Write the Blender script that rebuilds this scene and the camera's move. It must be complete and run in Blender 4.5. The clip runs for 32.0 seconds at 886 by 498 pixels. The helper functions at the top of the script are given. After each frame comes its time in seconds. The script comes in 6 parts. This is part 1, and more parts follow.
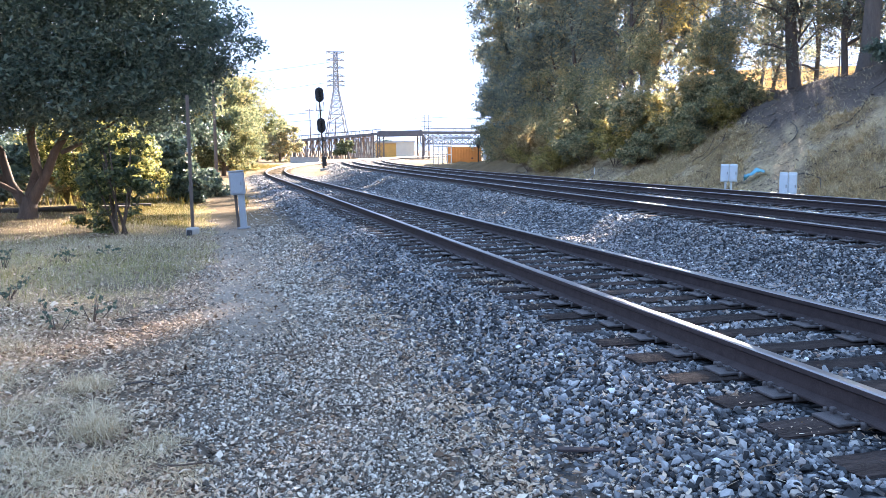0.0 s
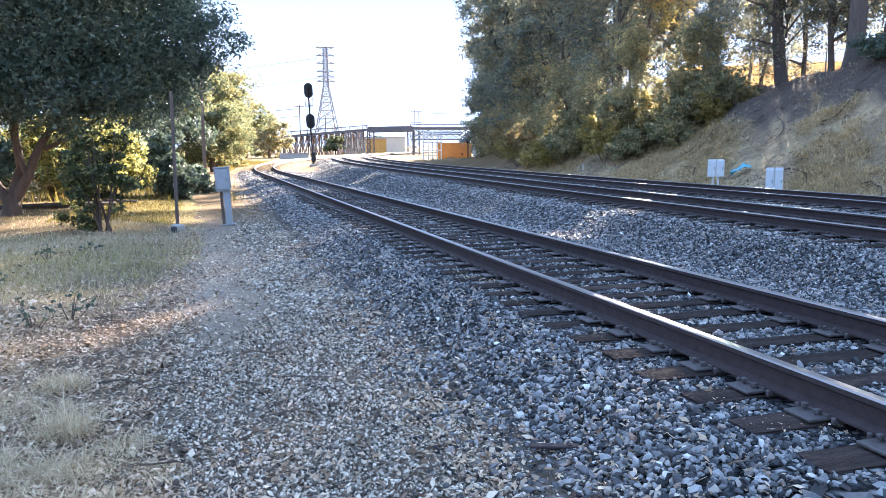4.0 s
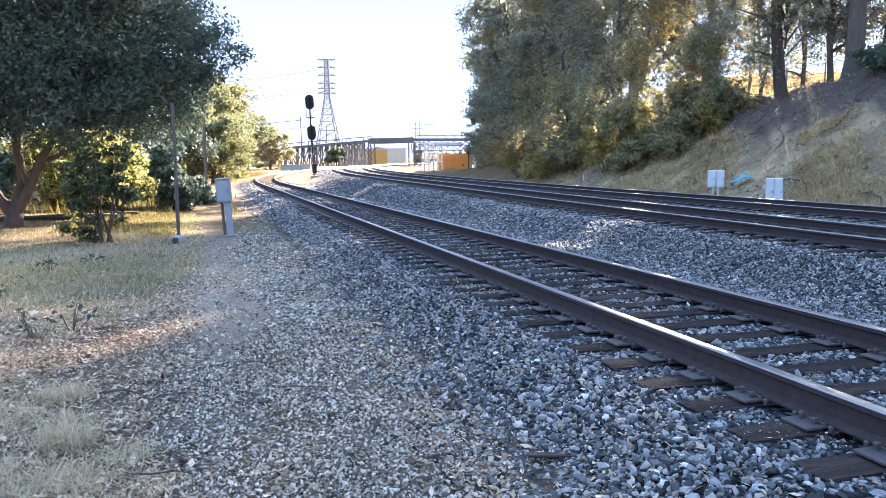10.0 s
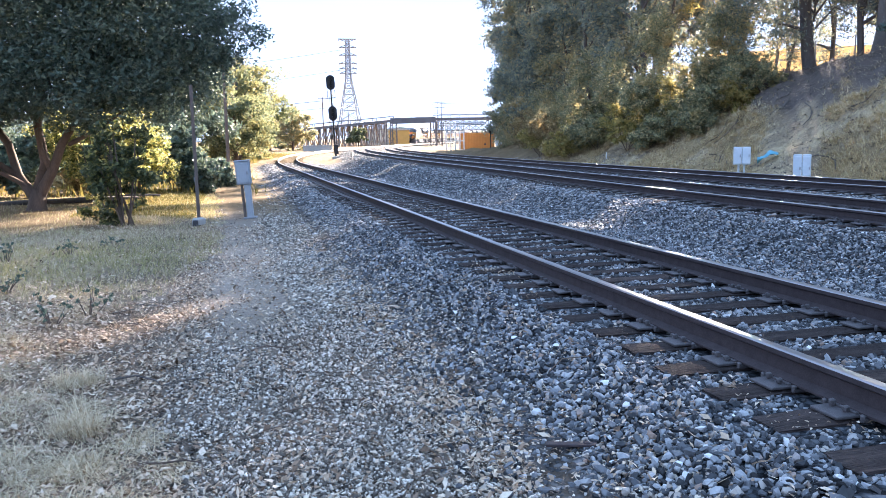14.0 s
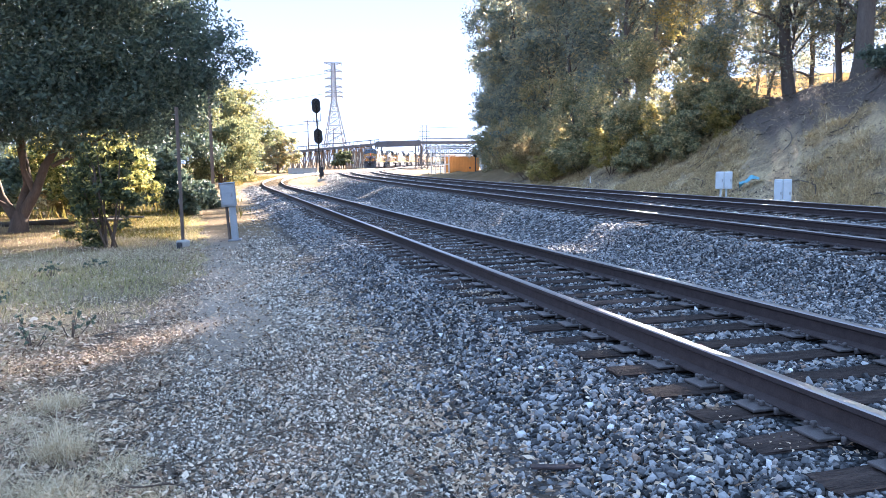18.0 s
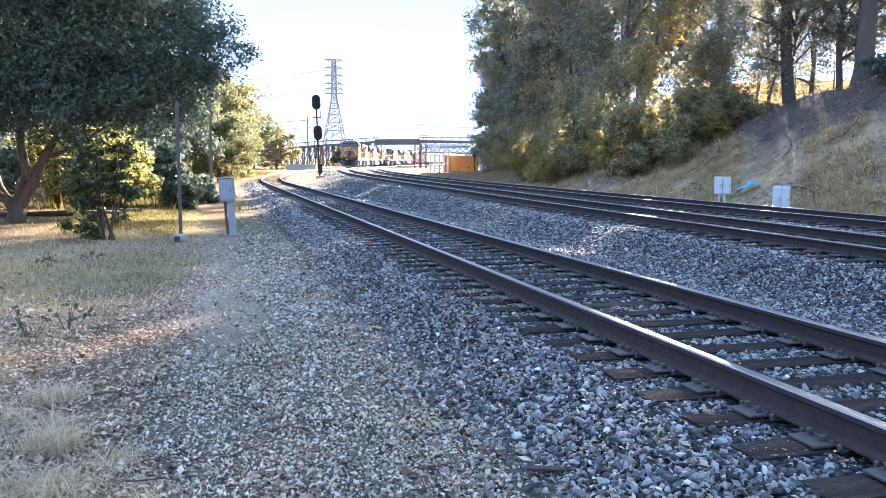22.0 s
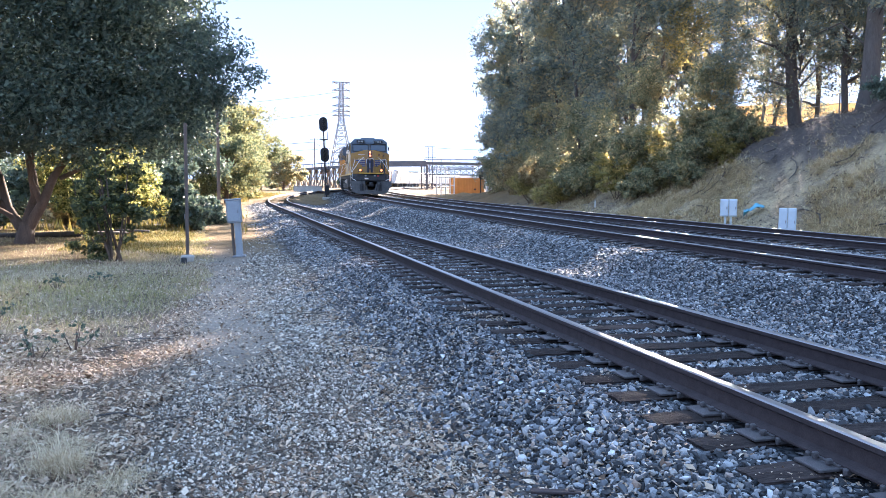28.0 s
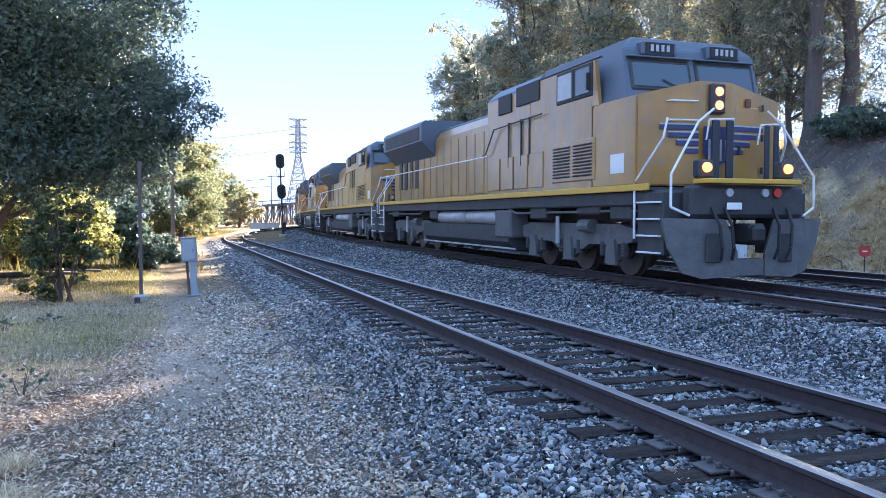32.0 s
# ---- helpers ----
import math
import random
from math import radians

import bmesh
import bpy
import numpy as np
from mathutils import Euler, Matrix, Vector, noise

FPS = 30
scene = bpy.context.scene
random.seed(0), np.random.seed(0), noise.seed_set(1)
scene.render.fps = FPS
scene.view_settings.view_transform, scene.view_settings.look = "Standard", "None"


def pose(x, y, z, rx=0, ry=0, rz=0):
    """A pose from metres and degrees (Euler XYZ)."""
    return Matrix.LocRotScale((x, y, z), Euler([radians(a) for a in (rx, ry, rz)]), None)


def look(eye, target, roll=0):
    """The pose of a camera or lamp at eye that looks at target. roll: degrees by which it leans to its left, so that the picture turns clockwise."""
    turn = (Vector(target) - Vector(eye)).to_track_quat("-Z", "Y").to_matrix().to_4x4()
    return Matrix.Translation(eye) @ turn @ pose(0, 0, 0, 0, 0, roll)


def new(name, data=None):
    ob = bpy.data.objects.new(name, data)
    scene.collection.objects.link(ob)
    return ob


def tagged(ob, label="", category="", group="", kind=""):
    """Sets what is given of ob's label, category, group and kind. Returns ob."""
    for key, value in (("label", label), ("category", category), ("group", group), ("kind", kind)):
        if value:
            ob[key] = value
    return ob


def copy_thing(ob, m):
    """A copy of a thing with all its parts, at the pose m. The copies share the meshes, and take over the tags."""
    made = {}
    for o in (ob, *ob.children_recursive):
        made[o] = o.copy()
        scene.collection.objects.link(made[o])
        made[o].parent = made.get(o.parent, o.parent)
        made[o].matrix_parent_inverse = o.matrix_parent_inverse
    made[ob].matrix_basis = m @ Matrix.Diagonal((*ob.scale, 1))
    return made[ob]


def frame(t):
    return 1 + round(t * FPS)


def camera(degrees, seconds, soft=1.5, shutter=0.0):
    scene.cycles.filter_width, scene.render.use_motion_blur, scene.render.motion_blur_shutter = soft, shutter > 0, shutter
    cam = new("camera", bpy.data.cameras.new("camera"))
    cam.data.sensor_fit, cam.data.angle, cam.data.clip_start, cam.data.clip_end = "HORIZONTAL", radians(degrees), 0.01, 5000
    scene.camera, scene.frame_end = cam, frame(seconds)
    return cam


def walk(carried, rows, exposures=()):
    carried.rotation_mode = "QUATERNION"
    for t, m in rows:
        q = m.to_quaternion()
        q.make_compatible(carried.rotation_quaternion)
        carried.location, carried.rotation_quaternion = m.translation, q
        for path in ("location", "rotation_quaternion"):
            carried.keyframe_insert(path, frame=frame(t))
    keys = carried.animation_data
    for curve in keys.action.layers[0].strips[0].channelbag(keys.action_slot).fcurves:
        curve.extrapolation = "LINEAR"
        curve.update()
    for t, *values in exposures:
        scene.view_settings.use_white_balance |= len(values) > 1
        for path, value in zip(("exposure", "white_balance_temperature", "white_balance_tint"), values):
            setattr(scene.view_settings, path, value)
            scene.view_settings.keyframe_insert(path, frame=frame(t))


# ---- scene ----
cam = camera(58.4, 32.0, soft=0.5)
PATH = [
    (0, (-0.094, 0.048, 1.235), (0.44, 1.96, 0.987), -0.3),
    (0.5, (-0.128, 0.052, 1.238), (0.41, 1.961, 0.986), -0.1),
    (1, (-0.069, 0.048, 1.24), (0.475, 1.955, 0.983), -0.0),
    (1.5, (0.003, 0.051, 1.236), (0.554, 1.956, 0.976), -0.1),
    (2, (0.027, 0.05, 1.238), (0.582, 1.953, 0.975), -0.2),
    (2.5, (0.025, 0.048, 1.237), (0.581, 1.951, 0.974), -0.4),
    (3, (0.016, 0.041, 1.24), (0.572, 1.944, 0.979), -0.5),
    (3.5, (0.011, 0.04, 1.238), (0.566, 1.944, 0.978), -0.4),
    (5.5, (0.007, 0.018, 1.238), (0.563, 1.922, 0.984), -0.4),
    (6, (0.006, 0.018, 1.237), (0.564, 1.922, 0.982), -0.4),
    (6.5, (0.006, 0.016, 1.236), (0.564, 1.919, 0.98), -0.4),
    (7, (0.003, 0.014, 1.237), (0.56, 1.918, 0.981), -0.3),
    (7.5, (0.0, 0.009, 1.236), (0.555, 1.914, 0.984), -0.3),
    (8, (0.002, 0.008, 1.237), (0.556, 1.914, 0.988), -0.3),
    (8.5, (0.0, 0.005, 1.238), (0.554, 1.911, 0.995), -0.3),
    (9, (0.002, 0.002, 1.238), (0.556, 1.909, 1.0), -0.3),
    (9.5, (0.002, 0.0, 1.238), (0.557, 1.907, 1.005), -0.4),
    (10, (0.013, 0.0, 1.236), (0.567, 1.908, 1.005), -0.5),
    (10.5, (0.051, -0.006, 1.237), (0.603, 1.902, 1.003), -0.7),
    (11, (0.099, -0.001, 1.233), (0.649, 1.907, 0.993), -0.7),
    (11.5, (0.076, 0.043, 1.235), (0.625, 1.95, 0.986), -0.8),
    (12, (0.005, 0.11, 1.242), (0.552, 2.016, 0.983), -0.7),
    (12.5, (-0.019, 0.146, 1.24), (0.521, 2.053, 0.97), -0.6),
    (13, (0.052, 0.122, 1.237), (0.577, 2.032, 0.96), -0.7),
    (13.5, (0.108, 0.126, 1.235), (0.616, 2.04, 0.954), -0.9),
    (14, (0.102, 0.128, 1.238), (0.598, 2.045, 0.957), -1.1),
    (14.5, (0.093, 0.131, 1.238), (0.582, 2.051, 0.962), -1.2),
    (16.5, (0.086, 0.101, 1.243), (0.602, 2.02, 1.01), -0.9),
    (17, (0.094, 0.098, 1.24), (0.618, 2.015, 1.014), -0.9),
    (17.5, (0.095, 0.095, 1.244), (0.626, 2.01, 1.02), -0.9),
    (18, (0.09, 0.102, 1.239), (0.626, 2.016, 1.015), -0.8),
    (18.5, (0.087, 0.099, 1.244), (0.624, 2.012, 1.018), -0.7),
    (19, (0.083, 0.109, 1.241), (0.621, 2.022, 1.011), -0.4),
    (19.5, (0.082, 0.119, 1.239), (0.621, 2.03, 1.004), -0.2),
    (20, (0.075, 0.119, 1.24), (0.614, 2.031, 1.002), -0.0),
    (20.5, (0.076, 0.114, 1.24), (0.611, 2.026, 1.0), 0.1),
    (21, (0.076, 0.114, 1.238), (0.61, 2.027, 0.999), 0.2),
    (21.5, (0.075, 0.109, 1.239), (0.61, 2.021, 1.005), 0.3),
    (22, (0.075, 0.108, 1.241), (0.618, 2.02, 1.015), 0.4),
    (22.5, (0.081, 0.103, 1.242), (0.634, 2.012, 1.027), 0.5),
    (23, (0.083, 0.102, 1.244), (0.647, 2.01, 1.039), 0.5),
    (23.5, (0.083, 0.094, 1.247), (0.656, 2.0, 1.051), 0.4),
    (24, (0.084, 0.094, 1.248), (0.662, 1.999, 1.057), 0.3),
    (24.5, (0.086, 0.087, 1.247), (0.663, 1.993, 1.06), 0.3),
    (25, (0.084, 0.092, 1.246), (0.658, 1.999, 1.06), 0.3),
    (25.5, (0.083, 0.09, 1.245), (0.649, 1.999, 1.061), 0.3),
    (27.5, (0.072, 0.077, 1.249), (0.603, 1.997, 1.078), 0.6),
    (28, (0.075, 0.082, 1.247), (0.604, 2.003, 1.075), 0.5),
    (28.5, (0.076, 0.085, 1.245), (0.606, 2.006, 1.074), 0.5),
    (29, (0.077, 0.087, 1.247), (0.614, 2.006, 1.08), 0.5),
    (29.5, (0.078, 0.096, 1.247), (0.627, 2.013, 1.089), 0.5),
    (30, (0.079, 0.096, 1.248), (0.644, 2.009, 1.104), 0.5),
    (30.5, (0.084, 0.097, 1.254), (0.667, 2.006, 1.125), 0.4),
    (31, (0.09, 0.101, 1.257), (0.692, 2.005, 1.145), 0.3),
    (31.5, (0.093, 0.094, 1.26), (0.711, 1.994, 1.165), 0.1),
    (32, (0.066, 0.049, 1.269), (0.697, 1.945, 1.187), 0.1),
]
walk(cam, [(t, look(e, g, r)) for t, e, g, r in PATH], exposures=[(0, 3.84, 5450, 19), (28, 3.82, 5350, 19), (32, 3.74, 5100, 19)])

# ---- light ----
SUN_AZ, SUN_EL = 34.5, 22.0      # degrees: to the right of +y, above the horizon
world = bpy.data.worlds.new("world")
scene.world = world
world.use_nodes = True
wn = world.node_tree
sky = wn.nodes.new("ShaderNodeTexSky")
sky.sky_type = "NISHITA"
sky.sun_disc = False
sky.sun_elevation, sky.sun_rotation = radians(SUN_EL), radians(SUN_AZ)
sky.dust_density, sky.air_density = 0.25, 1.0
back = wn.nodes["Background"]
back.inputs["Strength"].default_value = 0.15
# a hazy sky: its brightest part is held down by the haze
haze = wn.nodes.new("ShaderNodeMix")
haze.data_type, haze.blend_type = "RGBA", "DARKEN"
haze.inputs[0].default_value = 1.0
haze.inputs[7].default_value = (1.03, 1.16, 1.36, 1)
wn.links.new(sky.outputs[0], haze.inputs[6])
veil = wn.nodes.new("ShaderNodeMix")
veil.data_type = "RGBA"
veil.inputs[0].default_value = 0.4
veil.inputs[7].default_value = (0.95, 1.12, 1.36, 1)
wn.links.new(haze.outputs[2], veil.inputs[6])
# paler towards the horizon, bluer and deeper higher up
up = wn.nodes.new("ShaderNodeTexCoord")
up_z = wn.nodes.new("ShaderNodeSeparateXYZ")
wn.links.new(up.outputs["Generated"], up_z.inputs[0])
deep = wn.nodes.new("ShaderNodeValToRGB")
deep.color_ramp.elements[0].position, deep.color_ramp.elements[0].color = 0.05, (0.64, 0.65, 0.66, 1)
deep.color_ramp.elements[1].position, deep.color_ramp.elements[1].color = 0.26, (0.39, 0.435, 0.49, 1)
zenith = deep.color_ramp.elements.new(1.0)
zenith.color = (0.58, 0.635, 0.69, 1)
wn.links.new(up_z.outputs[2], deep.inputs[0])
air = wn.nodes.new("ShaderNodeMix")
air.data_type, air.blend_type = "RGBA", "MULTIPLY"
air.inputs[0].default_value = 1.0
wn.links.new(veil.outputs[2], air.inputs[6])
wn.links.new(deep.outputs[0], air.inputs[7])
wn.links.new(air.outputs[2], back.inputs[0])
sun = new("sun", bpy.data.lights.new("sun", "SUN"))
sun.data.energy, sun.data.angle, sun.data.color = 3.6, radians(0.6), (1.0, 0.79, 0.53)
az, el = radians(SUN_AZ), radians(SUN_EL)
SUN_DIR = Vector((math.sin(az) * math.cos(el), math.cos(az) * math.cos(el), math.sin(el)))
sun.matrix_world = look(SUN_DIR * 50, (0, 0, 0))

# ---- materials ----
def material(name, rough=0.8, metal=0.0):
    m = bpy.data.materials.new(name)
    m.use_nodes = True
    b = m.node_tree.nodes["Principled BSDF"]
    b.inputs["Roughness"].default_value = rough
    b.inputs["Metallic"].default_value = metal
    return m, m.node_tree, b


def ramp(nt, fac, stops):
    r = nt.nodes.new("ShaderNodeValToRGB")
    els = r.color_ramp.elements
    while len(els) < len(stops):
        els.new(0.5)
    for e, (p, c) in zip(els, stops):
        e.position, e.color = p, (*c, 1)
    nt.links.new(fac, r.inputs[0])
    return r.outputs[0]


def noise_tex(nt, scale, detail=4, rough=0.6, stretch=None):
    co = nt.nodes.new("ShaderNodeTexCoord")
    n = nt.nodes.new("ShaderNodeTexNoise")
    n.inputs["Scale"].default_value, n.inputs["Detail"].default_value, n.inputs["Roughness"].default_value = scale, detail, rough
    if stretch:
        mp = nt.nodes.new("ShaderNodeMapping")
        mp.inputs["Scale"].default_value = stretch
        nt.links.new(co.outputs["Object"], mp.inputs[0])
        nt.links.new(mp.outputs[0], n.inputs["Vector"])
    else:
        nt.links.new(co.outputs["Object"], n.inputs["Vector"])
    return n.outputs["Fac"]


def mix(nt, fac, a, b, mode="MIX"):
    x = nt.nodes.new("ShaderNodeMix")
    x.data_type, x.blend_type = "RGBA", mode
    for sock, v in ((x.inputs[0], fac), (x.inputs[6], a), (x.inputs[7], b)):
        if isinstance(v, (int, float)):
            sock.default_value = v
        elif isinstance(v, tuple):
            sock.default_value = (*v, 1)
        else:
            nt.links.new(v, sock)
    return x.outputs[2]


def bump(nt, bsdf, height, strength=0.4, dist=0.02):
    b = nt.nodes.new("ShaderNodeBump")
    b.inputs["Strength"].default_value, b.inputs["Distance"].default_value = strength, dist
    nt.links.new(height, b.inputs["Height"])
    nt.links.new(b.outputs[0], bsdf.inputs["Normal"])


def plain(name, c, rough=0.7, metal=0.0, var=0.25, scale=6.0, bump_s=0.15, stretch=None, rnd=0.0):
    """A worn surface: colour c varied at two scales, with fine relief."""
    m, nt, b = material(name, rough, metal)
    d = tuple(v * (1 - var) for v in c)
    l = tuple(min(1, v * (1 + var)) for v in c)
    n1 = noise_tex(nt, scale, 5, 0.65, stretch)
    n2 = noise_tex(nt, scale * 9, 3, 0.6, stretch)
    col = mix(nt, 0.35, ramp(nt, n1, [(0.3, d), (0.7, l)]), ramp(nt, n2, [(0.35, d), (0.65, l)]))
    if rnd:
        oi = nt.nodes.new("ShaderNodeObjectInfo")
        r = ramp(nt, oi.outputs["Random"], [(0, (1 - rnd,) * 3), (1, (1 + rnd * 0.6, 1 + rnd * 0.5, 1 + rnd * 0.45))])
        col = mix(nt, 1.0, col, r, "MULTIPLY")
    nt.links.new(col, b.inputs["Base Color"])
    bump(nt, b, n2, bump_s, 0.01)
    return m


def island_mat(name, stops, rough=0.85, trans=0.0, grain=40.0, patch=None):
    """Colours that change from piece to piece of one mesh."""
    m, nt, b = material(name, rough)
    g = nt.nodes.new("ShaderNodeNewGeometry")
    col = ramp(nt, g.outputs["Random Per Island"], stops)
    n = noise_tex(nt, grain, 3, 0.6)
    col = mix(nt, 0.45, col, ramp(nt, n, [(0.3, (0.5,) * 3), (0.7, (1.15,) * 3)]), "MULTIPLY")
    if patch:
        # whole sprays turn another colour
        col = mix(nt, ramp(nt, noise_tex(nt, patch[0], 3, 0.6), [(patch[2], (0, 0, 0)), (patch[2] + 0.12, (0.75,) * 3)]), col, mix(nt, 0.6, col, patch[1]))
    nt.links.new(col, b.inputs["Base Color"])
    b.inputs["Specular IOR Level"].default_value = 0.4 if trans else 0.35
    if trans:
        t = nt.nodes.new("ShaderNodeBsdfTranslucent")
        nt.links.new(col, t.inputs[0])
        a = nt.nodes.new("ShaderNodeMixShader")
        a.inputs[0].default_value = trans
        nt.links.new(b.outputs[0], a.inputs[1])
        nt.links.new(t.outputs[0], a.inputs[2])
        nt.links.new(a.outputs[0], nt.nodes["Material Output"].inputs[0])
    return m


def glow(name, c, strength):
    m, nt, b = material(name, 0.3)
    b.inputs["Base Color"].default_value = (*c, 1)
    b.inputs["Emission Color"].default_value = (*c, 1)
    b.inputs["Emission Strength"].default_value = strength
    return m


STONE = island_mat("ballast_stone", [(0.0, (0.02, 0.021, 0.022)), (0.25, (0.046, 0.048, 0.052)), (0.55, (0.15, 0.155, 0.163)), (0.8, (0.37, 0.375, 0.38)), (0.92, (0.42, 0.375, 0.32)), (0.95, (0.3, 0.2, 0.14)), (0.975, (0.48, 0.48, 0.48)), (1.0, (0.86, 0.85, 0.83))], 0.62, grain=26.0)
GRAVEL = island_mat("path_gravel", [(0.0, (0.045, 0.038, 0.031)), (0.3, (0.16, 0.135, 0.108)), (0.55, (0.36, 0.308, 0.245)), (0.8, (0.64, 0.565, 0.465)), (1.0, (0.93, 0.85, 0.73))], 0.75, grain=60.0)
LITTER = island_mat("dry_leaf", [(0.0, (0.11, 0.068, 0.042)), (0.35, (0.4, 0.285, 0.19)), (0.7, (0.7, 0.55, 0.39)), (1.0, (0.95, 0.82, 0.64))], 0.8, 0.2)
DRYGRASS = island_mat("dry_grass", [(0.0, (0.45, 0.35, 0.215)), (0.5, (0.7, 0.575, 0.375)), (1.0, (0.88, 0.755, 0.53))], 0.8, 0.3)
GREENGRASS = island_mat("green_grass", [(0.0, (0.225, 0.22, 0.08)), (0.5, (0.46, 0.41, 0.168)), (1.0, (0.73, 0.6, 0.305))], 0.8, 0.4)
GOLDGRASS = island_mat("golden_grass", [(0.0, (0.10, 0.105, 0.03)), (0.5, (0.2, 0.17, 0.045)), (1.0, (0.32, 0.225, 0.065))], 0.85, 0.4)
OAKLEAF = island_mat("oak_leaf", [(0.0, (0.06, 0.092, 0.07)), (0.5, (0.12, 0.165, 0.125)), (1.0, (0.24, 0.285, 0.19))], 0.42, 0.38)
# the low sun's yellow glow is put into this leaf colour too
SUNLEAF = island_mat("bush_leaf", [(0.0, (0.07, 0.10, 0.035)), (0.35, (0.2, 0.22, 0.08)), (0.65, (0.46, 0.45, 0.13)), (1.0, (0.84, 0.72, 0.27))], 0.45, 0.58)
SHRUBLEAF = island_mat("shrub_leaf", [(0.0, (0.05, 0.065, 0.03)), (0.5, (0.11, 0.13, 0.06)), (0.85, (0.2, 0.21, 0.08)), (1.0, (0.5, 0.44, 0.15))], 0.4, 0.45)
PALELEAF = island_mat("pale_leaf", [(0.0, (0.09, 0.12, 0.065)), (0.5, (0.2, 0.23, 0.12)), (1.0, (0.38, 0.37, 0.18))], 0.6, 0.5, patch=(0.35, (0.52, 0.4, 0.12), 0.52))
# golden tones and patches put sunlight on the brush into the leaf colour
BRUSHLEAF = island_mat("brush_leaf", [(0.0, (0.15, 0.17, 0.105)), (0.5, (0.3, 0.31, 0.18)), (0.82, (0.48, 0.44, 0.23)), (1.0, (0.8, 0.63, 0.33))], 0.38, 0.5, patch=(0.7, (0.62, 0.45, 0.18), 0.5))
# the gold of sunlit foliage put into the leaf colour
SUNGOLDLEAF = island_mat("sunlit_gold_leaf", [(0.0, (0.22, 0.22, 0.09)), (0.5, (0.45, 0.38, 0.13)), (1.0, (0.72, 0.56, 0.2))], 0.45, 0.6)
EUCLEAF = island_mat("eucalyptus_leaf", [(0.0, (0.12, 0.16, 0.14)), (0.5, (0.24, 0.285, 0.235)), (0.82, (0.38, 0.39, 0.27)), (1.0, (0.6, 0.48, 0.24))], 0.38, 0.48, patch=(0.45, (0.48, 0.36, 0.14), 0.53))
DRYLEAF = island_mat("dry_bush_leaf", [(0.0, (0.20, 0.15, 0.08)), (0.5, (0.42, 0.32, 0.15)), (1.0, (0.60, 0.48, 0.24))], 0.7, 0.4)
BARK = plain("bark", (0.125, 0.09, 0.066), 0.9, 0, 0.45, 5, 0.6, (1, 1, 0.25))
STRAW = island_mat("straw", [(0.0, (0.52, 0.40, 0.22)), (0.5, (0.78, 0.63, 0.37)), (1.0, (0.92, 0.80, 0.54))], 0.8, 0.25)
CLOD = island_mat("bank_soil_clod", [(0.0, (0.06, 0.05, 0.045)), (0.5, (0.14, 0.118, 0.102)), (0.85, (0.25, 0.21, 0.172)), (1.0, (0.48, 0.4, 0.28))], 0.95)
HILLGRASS = plain("hill_grass", (0.35, 0.215, 0.085), 0.95, 0, 0.35, 0.6, 0.6)
HILLGRASS.node_tree.nodes["Principled BSDF"].inputs["Specular IOR Level"].default_value = 0.0
EUCBARK = plain("eucalyptus_bark", (0.105, 0.092, 0.082), 0.9, 0, 0.4, 4, 0.4, (1, 1, 0.2))
RAILSIDE = plain("rail_rust", (0.055, 0.042, 0.042), 0.8, 0.1, 0.35, 12, 0.2)
RAILSIDE.node_tree.nodes["Principled BSDF"].inputs["Specular IOR Level"].default_value = 0.3
RAILTOP = plain("rail_polish", (0.33, 0.325, 0.33), 0.42, 1.0, 0.1, 20, 0.03)
TIE = plain("weathered_tie", (0.06, 0.048, 0.044), 0.95, 0, 0.8, 9, 1.0, (0.12, 1, 1), 0.4)
TIE.node_tree.nodes["Principled BSDF"].inputs["Specular IOR Level"].default_value = 0.15
for nd in TIE.node_tree.nodes:
    if nd.type == "BUMP":
        nd.inputs["Distance"].default_value = 0.035
PLATE = plain("tie_plate_rust", (0.11, 0.1, 0.1), 0.55, 0.35, 0.3, 18, 0.2)


